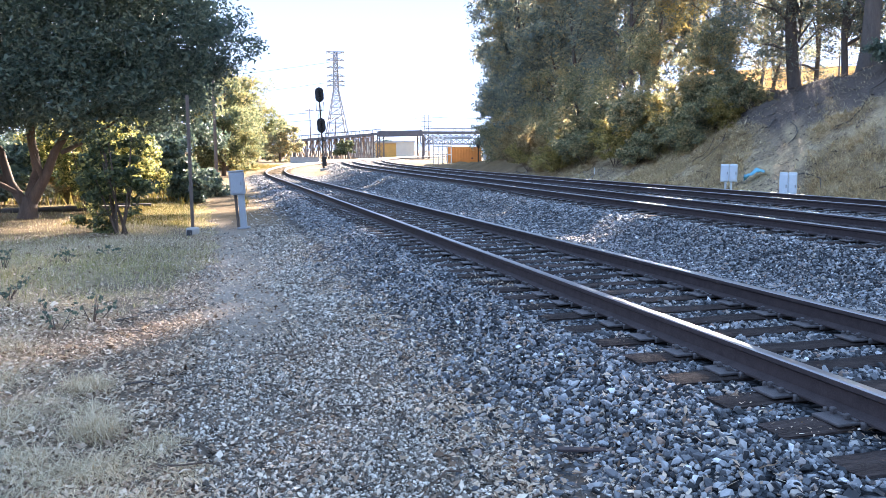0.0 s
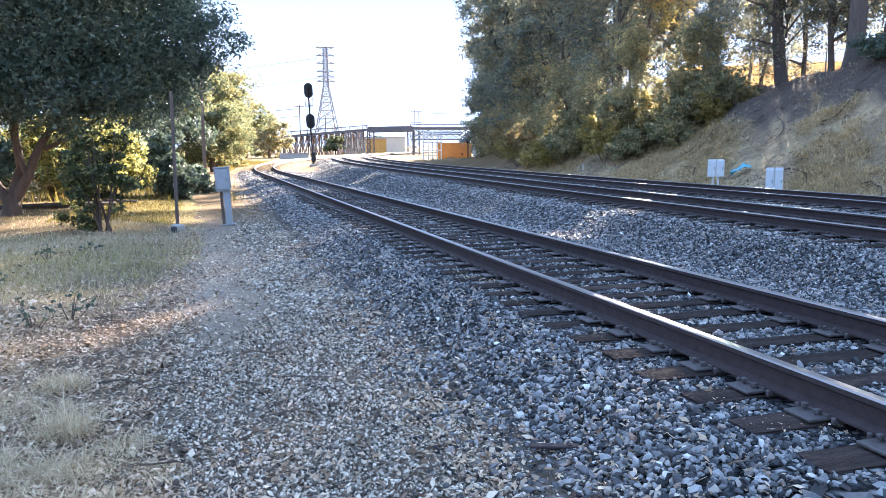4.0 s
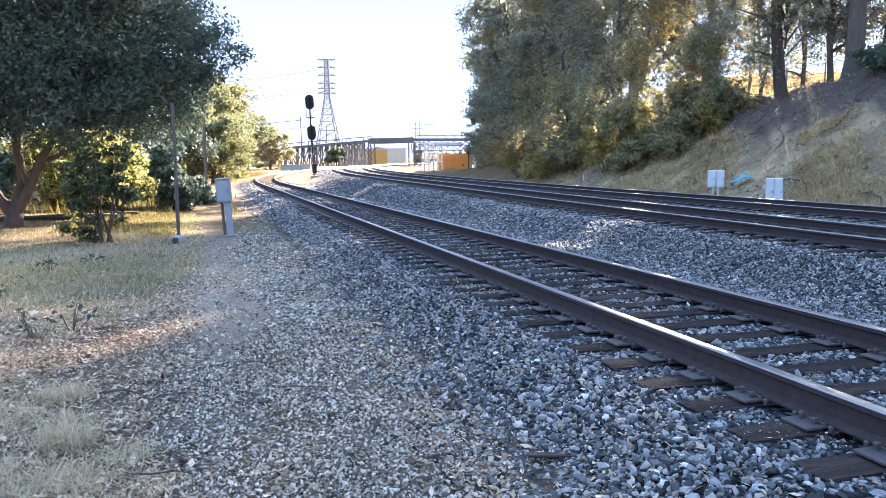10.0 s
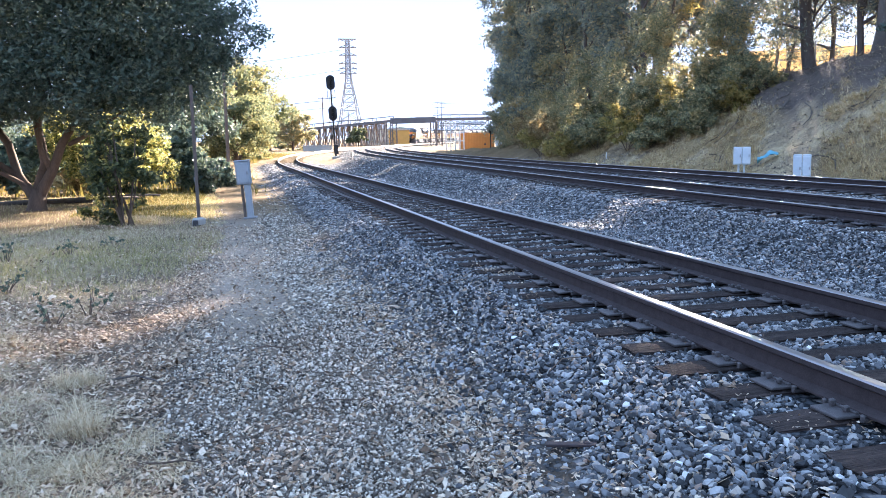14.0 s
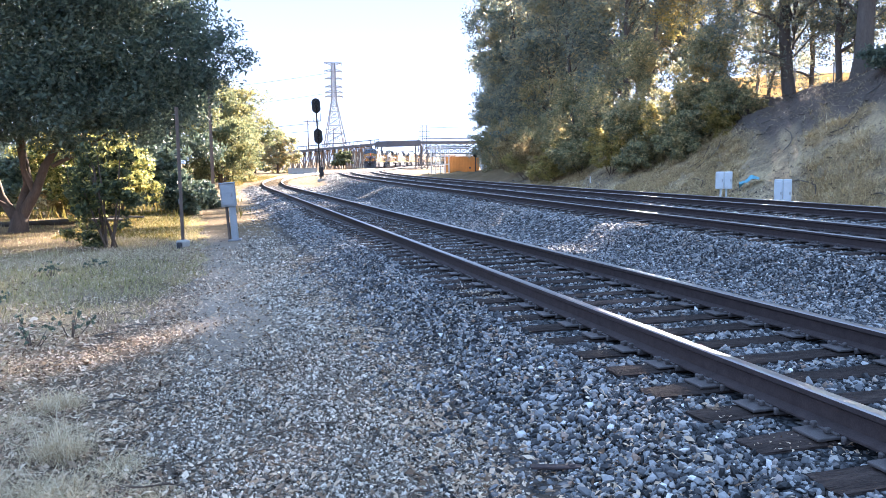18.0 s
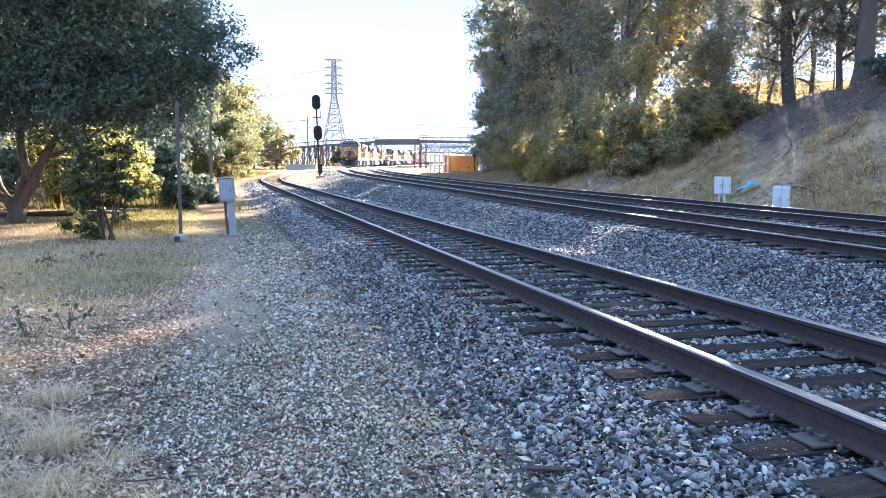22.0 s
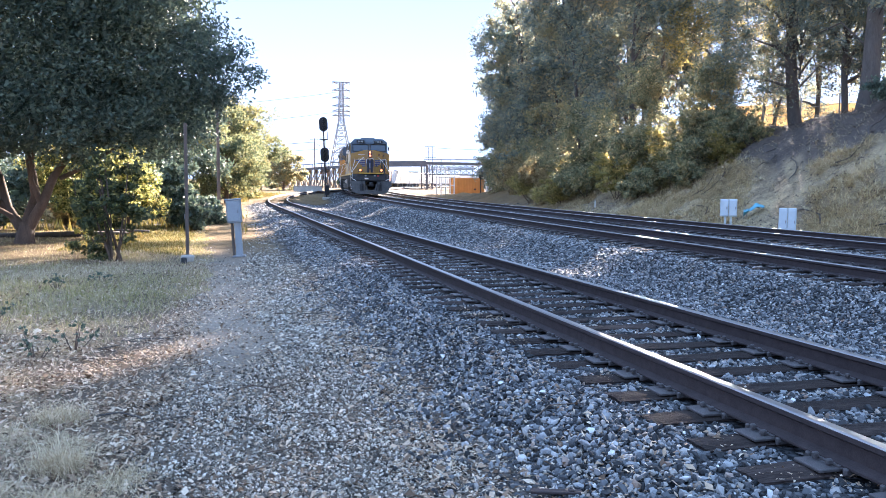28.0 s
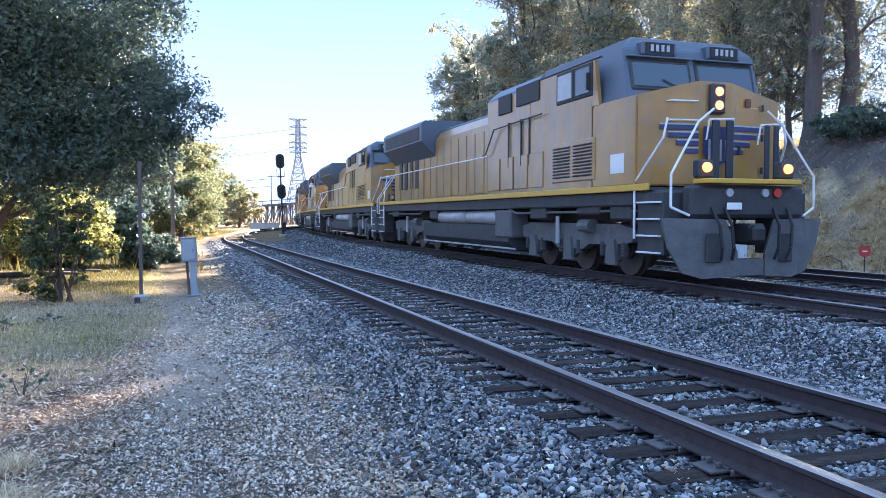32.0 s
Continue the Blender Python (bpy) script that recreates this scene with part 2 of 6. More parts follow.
def ground_material():
    m, nt, b = material("ground_cover", 0.95)
    b.inputs["Specular IOR Level"].default_value = 0.08

    def att(n):
        a = nt.nodes.new("ShaderNodeAttribute")
        a.attribute_name = n
        return a.outputs["Fac"]
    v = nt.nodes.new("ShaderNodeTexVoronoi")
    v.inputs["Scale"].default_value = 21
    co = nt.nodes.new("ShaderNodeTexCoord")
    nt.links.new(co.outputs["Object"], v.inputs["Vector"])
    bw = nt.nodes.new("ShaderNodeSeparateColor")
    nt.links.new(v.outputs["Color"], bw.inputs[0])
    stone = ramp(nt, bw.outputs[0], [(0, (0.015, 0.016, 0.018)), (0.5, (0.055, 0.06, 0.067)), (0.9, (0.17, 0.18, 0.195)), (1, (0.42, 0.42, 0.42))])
    # cells darken to their edges: shade in the gaps between stones, put into colour
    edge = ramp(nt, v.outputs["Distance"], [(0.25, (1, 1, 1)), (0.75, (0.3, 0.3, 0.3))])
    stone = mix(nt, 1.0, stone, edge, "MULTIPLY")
    big = noise_tex(nt, 0.7, 5, 0.6)
    fine = noise_tex(nt, 30, 4, 0.7)
    dirt = mix(nt, 0.5, ramp(nt, big, [(0.3, (0.1, 0.077, 0.057)), (0.7, (0.22, 0.172, 0.127))]), ramp(nt, fine, [(0.3, (0.035, 0.029, 0.024)), (0.7, (0.28, 0.228, 0.178))]))
    straw = mix(nt, 0.5, ramp(nt, noise_tex(nt, 0.75, 7, 0.7, (0.6, 1, 0.6)), [(0.36, (0.12, 0.097, 0.078)), (0.46, (0.27, 0.22, 0.155)), (0.56, (0.58, 0.46, 0.28))]), ramp(nt, noise_tex(nt, 14, 5, 0.7), [(0.32, (0.10, 0.078, 0.06)), (0.66, (0.62, 0.48, 0.29))]))
    soil = mix(nt, 0.5, ramp(nt, noise_tex(nt, 1.1, 6, 0.7, (0.35, 1, 0.35)), [(0.3, (0.065, 0.053, 0.047)), (0.7, (0.2, 0.165, 0.14))]), ramp(nt, noise_tex(nt, 9, 5, 0.75), [(0.3, (0.045, 0.038, 0.034)), (0.7, (0.22, 0.185, 0.16))]))
    straw = mix(nt, att("soil"), straw, soil)
    path = mix(nt, 0.5, ramp(nt, big, [(0.3, (0.3, 0.25, 0.195)), (0.7, (0.44, 0.37, 0.3))]), ramp(nt, fine, [(0.3, (0.18, 0.15, 0.12)), (0.7, (0.5, 0.425, 0.35))]))
    dirt = mix(nt, att("worn"), dirt, path)
    field = mix(nt, 0.4, ramp(nt, noise_tex(nt, 0.12, 6, 0.65), [(0.35, (0.10, 0.073, 0.042)), (0.6, (0.23, 0.155, 0.08))]), ramp(nt, noise_tex(nt, 3, 5, 0.7), [(0.32, (0.08, 0.065, 0.04)), (0.66, (0.28, 0.21, 0.115))]))
    straw = mix(nt, att("field"), straw, field)
    col = mix(nt, att("grass"), dirt, straw)
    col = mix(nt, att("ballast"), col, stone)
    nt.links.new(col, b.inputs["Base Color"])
    hsum = nt.nodes.new("ShaderNodeMath")
    nt.links.new(fine, hsum.inputs[0])
    nt.links.new(v.outputs["Distance"], hsum.inputs[1])
    hsum.operation = "SUBTRACT"
    clump = nt.nodes.new("ShaderNodeMath")
    clump.operation = "MULTIPLY_ADD"
    nt.links.new(noise_tex(nt, 3.5, 5, 0.7, (0.5, 1, 0.5)), clump.inputs[0])
    uneven = nt.nodes.new("ShaderNodeMath")
    uneven.operation = "MULTIPLY"
    uneven.inputs[1].default_value = 6.0
    nt.links.new(att("grass"), uneven.inputs[0])
    nt.links.new(uneven.outputs[0], clump.inputs[1])
    nt.links.new(hsum.outputs[0], clump.inputs[2])
    bump(nt, b, clump.outputs[0], 0.8, 0.03)
    return m


# ---- building helpers ----
def mesh_of(name, verts, faces, mat, smooth=False):
    me = bpy.data.meshes.new(name)
    verts = np.asarray(verts, dtype=np.float32)
    faces = np.asarray(faces, dtype=np.int32)
    me.vertices.add(len(verts))
    me.vertices.foreach_set("co", verts.ravel())
    n, k = faces.shape
    me.loops.add(n * k)
    me.loops.foreach_set("vertex_index", faces.ravel())
    me.polygons.add(n)
    me.polygons.foreach_set("loop_start", np.arange(0, n * k, k, dtype=np.int32))
    me.update(calc_edges=True)
    me.polygons.foreach_set("use_smooth", np.full(n, smooth))
    if mat:
        me.materials.append(mat)
    return me


def finish(name, bm, mat, smooth=False):
    me = bpy.data.meshes.new(name)
    bmesh.ops.recalc_face_normals(bm, faces=bm.faces)
    if smooth:
        for f in bm.faces:
            f.smooth = True
    bm.to_mesh(me)
    bm.free()
    if mat:
        me.materials.append(mat)
    return me


def part(name, bm, mat, parent, label="", m=None, smooth=False):
    me = finish(name, bm, mat, smooth) if isinstance(bm, bmesh.types.BMesh) else bm
    ob = new(name, me)
    ob.parent = parent
    if m is not None:
        ob.matrix_basis = m
    if label:
        tagged(ob, label)
    return ob


def thing(name, label, category, m=None, group="", kind="", mesh=None):
    ob = new(name, mesh)
    if m is not None:
        ob.matrix_basis = m
    return tagged(ob, label, category, group, kind)


def add_box(bm, c, s, rz=0.0, bev=0.0, taper=None, rx=0.0, ry=0.0):
    r = bmesh.ops.create_cube(bm, size=1.0)
    vs = r["verts"]
    if taper:
        for v in vs:
            if v.co.z > 0:
                v.co.x *= taper[0]
                v.co.y *= taper[1]
    m = Matrix.LocRotScale(c, Euler((radians(rx), radians(ry), radians(rz))), s)
    bmesh.ops.transform(bm, matrix=m, verts=vs)
    if bev:
        es = list({e for v in vs for e in v.link_edges})
        bmesh.ops.bevel(bm, geom=es, offset=bev, segments=1, affect="EDGES")
    return bm


def boxm(*a, **k):
    return add_box(bmesh.new(), *a, **k)


def add_cyl(bm, a, b, r0, r1=None, n=10, caps=True):
    a, b = Vector(a), Vector(b)
    d = b - a
    r = bmesh.ops.create_cone(bm, cap_ends=caps, segments=n, radius1=r0, radius2=r0 if r1 is None else r1, depth=d.length)
    q = d.to_track_quat("Z", "Y").to_matrix().to_4x4()
    bmesh.ops.transform(bm, matrix=Matrix.Translation((a + b) / 2) @ q, verts=r["verts"])
    return bm


def cylm(*a, **k):
    return add_cyl(bmesh.new(), *a, **k)


def add_tube(bm, pts, r, n=6):
    for a, b in zip(pts, pts[1:]):
        add_cyl(bm, a, b, r, n=n)
    return bm


def add_prism(bm, prof, a, b, axis="x"):
    """A closed profile pushed out from a to b along an axis (profile in the other two, in order)."""
    def at(p, t):
        return {"x": (t, p[0], p[1]), "y": (p[0], t, p[1]), "z": (p[0], p[1], t)}[axis]
    va = [bm.verts.new(at(p, a)) for p in prof]
    vb = [bm.verts.new(at(p, b)) for p in prof]
    n = len(prof)
    for i in range(n):
        bm.faces.new((va[i], va[(i + 1) % n], vb[(i + 1) % n], vb[i]))
    bm.faces.new(va[::-1])
    bm.faces.new(vb)
    return bm


# ---- the lie of the land ----
R_MAIN, Y_MAIN, X_MAIN, X_SIDE = 610.0, 15.0, 9.6, 3.915
SPACING = 4.6


def x_main(y):
    d = np.clip(np.asarray(y, float) - Y_MAIN, 0, 400)
    return X_MAIN + R_MAIN - np.sqrt(R_MAIN ** 2 - d * d)


def z_third(y):
    return 0.06 - 0.0037 * np.clip(np.asarray(y, float), 0, 300)


def z_main(y):
    """The main line rides a little higher than the track beside it."""
    return z_third(y) + np.interp(y, [4, 12, 30, 50, 110, 180], [0.02, 0.05, 0.12, 0.14, 0.14, 0.0])


def x_side(y):
    d = np.clip(np.asarray(y, float) - 55, 0, 120)
    return X_SIDE + 190 - np.sqrt(190 ** 2 - d * d)


def z_side(y):
    return -0.0075 * np.clip(np.asarray(y, float), 0, 57)


def wob(x, y, s, seed=0.0):
    """Cheap smooth unevenness between -1 and 1."""
    return (np.sin(x * s + 1.3 + seed) * np.cos(y * s * 0.87 + 2.1 * seed) + 0.6 * np.sin(x * s * 2.3 - y * s * 1.9 + seed * 3) + 0.35 * np.cos(x * s * 4.1 + y * s * 4.7 - seed)) / 1.95


def step(a, b, v):
    t = np.clip((v - a) / (b - a), 0, 1)
    return t * t * (3 - 2 * t)


def crest(y):
    """Height of the bank beside the line."""
    y = np.asarray(y, float)
    return np.interp(y, [-80, 10, 24, 33, 50, 62, 74, 86, 108, 190], [5.6, 5.2, 4.6, 3.9, 3.0, 1.9, 0.5, -0.35, -0.8, -1.2])


def land(x, y):
    """Ground height at x, y (arrays)."""
    x, y = np.asarray(x, float), np.asarray(y, float)
    xs, xm, zs, zm, zt = x_side(y), x_main(y), z_side(y), z_main(y), z_third(y)
    bed_s, bed_m = zs - 0.215 + 0.02 * step(24, 34, y), zm - 0.215 + 0.02 * step(24, 34, y)
    low = zs - 0.42 + 0.03 * wob(x, y, 0.9) + 0.14 * step(-0.6, -2.6, x - (xs - X_SIDE)) + 0.25 * step(-4, -12, x)
    u = x - xs
    h = low + (bed_s - low) * step(-2.45, -1.5, u)
    # between the lines the stone dips a little and climbs to the main line
    dip = np.clip((xm - xs) - 3.2, 0.5, 100)
    w = np.clip((u - 1.5) / np.clip(dip - 0.1, 0.4, None), 0, 1)
    mid = bed_s + (bed_m - bed_s) * step(0.3, 1, w) - 0.10 * np.sin(np.pi * w) - 0.5 * step(40, 75, y) * np.sin(np.pi * np.clip(w, 0, 1)) * 0.4
    h = np.where(u > 1.5, mid, h)
    um = x - xm
    bed_t = bed_m + (zt - zm) * step(1.6, 2.9, um)
    h = np.where(um > -1.7, bed_t, h)
    # beyond the third track: ditch, then the bank
    uf = um - SPACING
    c = crest(y)
    foot = bed_t - 0.25 * step(1.7, 2.4, uf)
    rise = np.clip((uf - 2.9) / 7.8, 0, 1)
    rise = rise * 0.75 + 0.25 * rise * rise * (3 - 2 * rise)
    bank = foot + (c - foot) * rise + 0.16 * wob(x, y, 0.8, 2) * step(0.05, 0.3, rise) + (0.14 * wob(x, y, 2.4, 4) + 0.085 * wob(x, y, 5.2, 8)) * step(0.05, 0.3, rise)
    bank = bank + 0.03 * np.clip(uf - 11, 0, 60)
    h = np.where(uf > 1.7, bank, h)
    # past the place the land levels out
    far = step(150, 330, np.hypot(x - 10, y))
    return h * (1 - far) + (-1.6) * far


# ---- ground ----
def axis_lines(lo, hi, stepsize, far, grow=1.25):
    core = list(np.arange(lo, hi + 1e-6, stepsize))
    s, v = stepsize, hi
    up, dn = [], []
    while v < far:
        s *= grow
        v += s
        up.append(v)
    s, v = stepsize, lo
    while v > -far:
        s *= grow
        v -= s
        dn.append(v)
    return np.array(dn[::-1] + core + up)


def make_ground():
    xs = axis_lines(-9, 27, 0.36, 3500, 1.14)
    ys = axis_lines(-6, 60, 0.55, 3500, 1.06)
    X, Y = np.meshgrid(xs, ys)
    Z = land(X, Y)
    nx, ny = len(xs), len(ys)
    V = np.stack([X, Y, Z], -1).reshape(-1, 3)
    i = np.arange(nx * ny).reshape(ny, nx)
    F = np.stack([i[:-1, :-1], i[:-1, 1:], i[1:, 1:], i[1:, :-1]], -1).reshape(-1, 4)
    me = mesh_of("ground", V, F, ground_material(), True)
    u = X - x_side(Y)
    uf = X - x_main(Y) - SPACING
    jag = 0.22 * wob(X, Y, 2.2, 1) + 0.12 * wob(X, Y, 6.0, 5)
    um = X - x_main(Y)
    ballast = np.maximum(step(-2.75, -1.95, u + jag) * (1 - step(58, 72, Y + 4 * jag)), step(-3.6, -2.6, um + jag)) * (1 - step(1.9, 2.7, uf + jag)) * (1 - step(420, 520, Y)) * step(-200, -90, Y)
    grass = np.maximum(step(-4.9, -5.7, u + jag * 2), step(2.2, 3.4, uf + jag))
    grass = np.maximum(grass, step(-2.4, -3.6, u + jag * 2) * step(30, 45, Y) * 0.9)
    # bare soil high on the bank, a worn line along the path
    high = (Z - z_main(Y)) / np.clip(crest(Y) - z_main(Y), 0.4, None)
    soil = step(2.0, 3.0, uf) * step(0.42, 0.58, high + 0.2 * wob(X, Y, 0.45, 5) + 0.14 * wob(X, Y, 1.6, 2) - 0.3 * step(21, 13, Y))
    worn = np.clip(1 - np.abs(X - 0.05 + 0.2 * wob(X, Y, 0.7, 3)) / 0.85, 0, 1) ** 0.5 * step(5.2, 8.5, Y) * (1 - step(17, 22, Y))
    grass = np.maximum(grass, step(56, 66, Y))
    under_oak = np.maximum(0.9 * step(-1.4, -2.6, X + jag * 2) * step(14, 17, Y), step(17, 25, Y + jag * 4) * step(-1.9, -2.9, u + jag * 3)) * (1 - step(40, 50, Y))
    grass = np.maximum(grass, step(17, 25, Y + jag * 4) * step(-1.9, -2.9, u + jag * 3))
    field = np.maximum(under_oak, step(38, 58, Y))
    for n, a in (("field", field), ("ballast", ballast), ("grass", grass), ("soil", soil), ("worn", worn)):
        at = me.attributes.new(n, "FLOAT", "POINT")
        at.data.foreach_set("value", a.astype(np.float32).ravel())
    tagged(new("ground", me), "dry earth ground with gravel path and railway ballast", "ground", kind="structure")


make_ground()


# ---- tracks ----
RAIL = [(-0.07, 0.0), (0.07, 0.0), (0.07, 0.012), (0.012, 0.035), (0.01, 0.115), (0.036, 0.13), (0.036, 0.158), (0.028, 0.168), (-0.028, 0.168), (-0.036, 0.158), (-0.036, 0.13), (-0.01, 0.115), (-0.012, 0.035), (-0.07, 0.012)]


def sweep_rail(fx, fz, off, y0, y1, parent):
    ys = [y0]
    while ys[-1] < y1:
        ys.append(ys[-1] + (4.0 if ys[-1] > 40 else 6.0))
    pts = []
    for y in ys:
        d = (fx(y + 0.05) - fx(y - 0.05)) / 0.1
        n = np.array([1, -d]) / math.hypot(1, d)
        c = np.array([fx(y), y]) + n * off
        for p in RAIL:
            pts.append((c[0] + n[0] * p[0], c[1] + n[1] * p[0], float(fz(y)) - 0.168 + p[1]))
    k = len(RAIL)
    faces, mi = [], []
    for a in range(len(ys) - 1):
        for j in range(k):
            faces.append((a * k + j, a * k + (j + 1) % k, (a + 1) * k + (j + 1) % k, (a + 1) * k + j))
            mi.append(1 if j in (7, 8) or j == 6 else 0)
    me = mesh_of("rail", pts, faces, RAILSIDE)
    me.materials.append(RAILTOP)
    me.polygons.foreach_set("material_index", np.array(mi, dtype=np.int32))
    part("rail", me, None, parent, "rusty steel rail with a polished running top")


def tie_mesh(seed):
    rnd = random.Random(seed)
    bm = bmesh.new()
    w, l = 0.225 + rnd.uniform(-0.012, 0.012), 2.59
    bmesh.ops.create_grid(bm, x_segments=8, y_segments=2, size=0.5)
    for v in bm.verts:
        v.co.x *= l
        v.co.y *= w
        edge = abs(v.co.y) > w * 0.4 or abs(v.co.x) > l * 0.49
        v.co.z = rnd.uniform(-0.006, 0.004) - (0.012 if edge else 0)
        v.co.x += rnd.uniform(-0.012, 0.012)
        v.co.y += rnd.uniform(-0.006, 0.006)
    rim = [e for e in bm.edges if e.is_boundary]
    ext = bmesh.ops.extrude_edge_only(bm, edges=rim)
    for v in [g for g in ext["geom"] if isinstance(g, bmesh.types.BMVert)]:
        v.co.z = -0.17
    return finish("tie", bm, TIE)


def plate_mesh():
    bm = bmesh.new()
    add_box(bm, (0, 0, 0.009), (0.42, 0.2, 0.018), bev=0.004)
    for sx in (-0.085, 0.085):
        add_box(bm, (sx, 0, 0.022), (0.02, 0.19, 0.016), bev=0.003)
    return finish("tie_plate", bm, PLATE)


def spike_mesh():
    bm = bmesh.new()
    add_box(bm, (0, 0, 0.018), (0.034, 0.028, 0.03), bev=0.006)
    add_box(bm, (0, 0, 0.0), (0.018, 0.018, 0.03))
    return finish("spike", bm, PLATE)


def anchor_mesh():
    bm = bmesh.new()
    add_box(bm, (0, 0, -0.012), (0.2, 0.022, 0.024), bev=0.006)
    for s in (-1, 1):
        add_box(bm, (s * 0.088, 0, 0.004), (0.024, 0.03, 0.03), bev=0.007)
    return finish("rail_anchor", bm, PLATE)


TIES = [tie_mesh(i) for i in range(6)]
PLATEM, SPIKEM, ANCHORM = plate_mesh(), spike_mesh(), anchor_mesh()


def make_track(name, label, fx, fz, y0, y1, t0, t1, fine):
    tr = thing(name, label, "railway track", kind="structure")
    for s in (-1, 1):
        sweep_rail(fx, fz, s * 0.7525, y0, y1, tr)
    rnd = random.Random(len(name))
    y, i = t0, 0
    far = bmesh.new()
    while y < y1 - 20:
        d = float((fx(y + 0.05) - fx(y - 0.05)) / 0.1)
        ang = -math.degrees(math.atan(d))
        x, z = float(fx(y)), float(fz(y))
        m = pose(x + rnd.uniform(-0.03, 0.03), y + rnd.uniform(-0.02, 0.02), z - 0.188, 0, rnd.uniform(-0.2, 0.2), ang + rnd.uniform(-1.2, 1.2))
        if y < t1:
            t = part("tie", TIES[i % 6], None, tr, m=m)
            for s in (-1, 1):
                pm = pose(x + s * 0.7525, y, z - 0.186, 0, 0, ang)
                p = part("tie_plate", PLATEM, None, tr, m=pm)
                if 1.5 < y < fine:
                    for ux, uy in ((0.115, 0.045), (-0.115, -0.045), (0.115, -0.05), (-0.115, 0.05)):
                        part("spike", SPIKEM, None, p, m=pose(ux + rnd.uniform(-0.005, 0.005), uy, 0.016 + rnd.uniform(0, 0.012), 0, 0, rnd.uniform(-15, 15)))
                    for uy in (-0.135, 0.135):
                        part("rail_anchor", ANCHORM, None, p, m=pose(0, uy, 0.012, 0, 0, rnd.uniform(-3, 3)))
        else:
            add_box(far, (x, y, z - 0.275), (2.59, 0.22, 0.16), rz=ang)
        i += 1
        y = t0 + i * 0.508
    if far.verts:
        tagged(part("far_ties", far, TIE, tr), kind="stuff")
    else:
        far.free()
    return tr


make_track("siding_track", "siding track with dark wooden ties in ballast", x_side, z_side, -14, 150, 1.9 - 24 * 0.508, 34, 13)
make_track("main_track", "main line track curving past a signal", x_main, z_main, -30, 420, 6.0, 60, 15)
make_track("third_track", "third track at the foot of the bank", lambda y: x_main(y) + SPACING, z_third, -30, 420, 6.0, 44, 0)


# ---- loose cover: stones, leaves, grass ----
ICO = [(0, 0, 1), (0.894, 0, 0.447), (0.276, 0.851, 0.447), (-0.724, 0.526, 0.447), (-0.724, -0.526, 0.447), (0.276, -0.851, 0.447),
       (0.724, 0.526, -0.447), (-0.276, 0.851, -0.447), (-0.894, 0, -0.447), (-0.276, -0.851, -0.447), (0.724, -0.526, -0.447), (0, 0, -1)]


def ico_faces():
    up = [(0, k, k % 5 + 1) for k in range(1, 6)]
    ring = [(k, k + 5, k % 5 + 1) for k in range(1, 6)] + [(k + 5, k % 5 + 6, k % 5 + 1) for k in range(1, 6)]
    return up + ring + [(11, k % 5 + 6, k + 5) for k in range(1, 6)]


OCTA = [(1, 0, 0), (0, 1, 0), (-1, 0, 0), (0, -1, 0), (0, 0, 1), (0, 0, -1)]
OCTA_FACES = [(0, 1, 4), (1, 2, 4), (2, 3, 4), (3, 0, 4), (1, 0, 5), (2, 1, 5), (3, 2, 5), (0, 3, 5)]


def rocks(xy, size, seed, z, fine=True, flat=0.66, sunk=0.0):
    """Vertices and faces of broken stones lying on the ground: many-sided ones near by, eight-sided ones further off."""
    n = len(xy)
    rng = np.random.default_rng(seed)
    body = np.array(ICO if fine else OCTA, float)
    FC = np.array(ico_faces() if fine else OCTA_FACES)
    k = len(body)
    V = body[None] * rng.uniform(0.68, 1.12, (n, k, 1)) + rng.normal(0, 0.07, (n, k, 3))
    # broken faces: each stone is cut flat on two random sides
    for _ in range(2 if fine else 1):
        c = rng.normal(size=(n, 1, 3))
        c /= np.linalg.norm(c, axis=2, keepdims=True)
        over = np.clip((V * c).sum(2, keepdims=True) - rng.uniform(0.35, 0.65, (n, 1, 1)), 0, None)
        V = V - c * over
    s = size * np.clip(rng.lognormal(0, 0.32, (n, 1, 1)), 0.45, 2.0) * 0.5
    V = V * s * np.stack([rng.uniform(1.0, 1.5, n), rng.uniform(0.75, 1.15, n), rng.uniform(0.8, 1.2, n) * flat], -1)[:, None, :]
    q = rng.normal(size=(n, 4))
    q[:, 1:3] *= 0.45
    q /= np.linalg.norm(q, axis=1, keepdims=True)
    w, a, b, c = q.T
    Rm = np.stack([1 - 2 * (b * b + c * c), 2 * (a * b - c * w), 2 * (a * c + b * w), 2 * (a * b + c * w), 1 - 2 * (a * a + c * c), 2 * (b * c - a * w), 2 * (a * c - b * w), 2 * (b * c + a * w), 1 - 2 * (a * a + b * b)], -1).reshape(n, 3, 3)
    V = np.einsum("nij,nkj->nki", Rm, V)
    V[..., 0] += xy[:, :1]
    V[..., 1] += xy[:, 1:]
    V[..., 2] += (z - sunk + s[:, 0, 0] * 0.3 + rng.uniform(-0.2, 0.45, n) * size * 0.5)[:, None]
    faces = FC[None] + (np.arange(n) * k)[:, None, None]
    return V.reshape(-1, 3), faces.reshape(-1, 3)


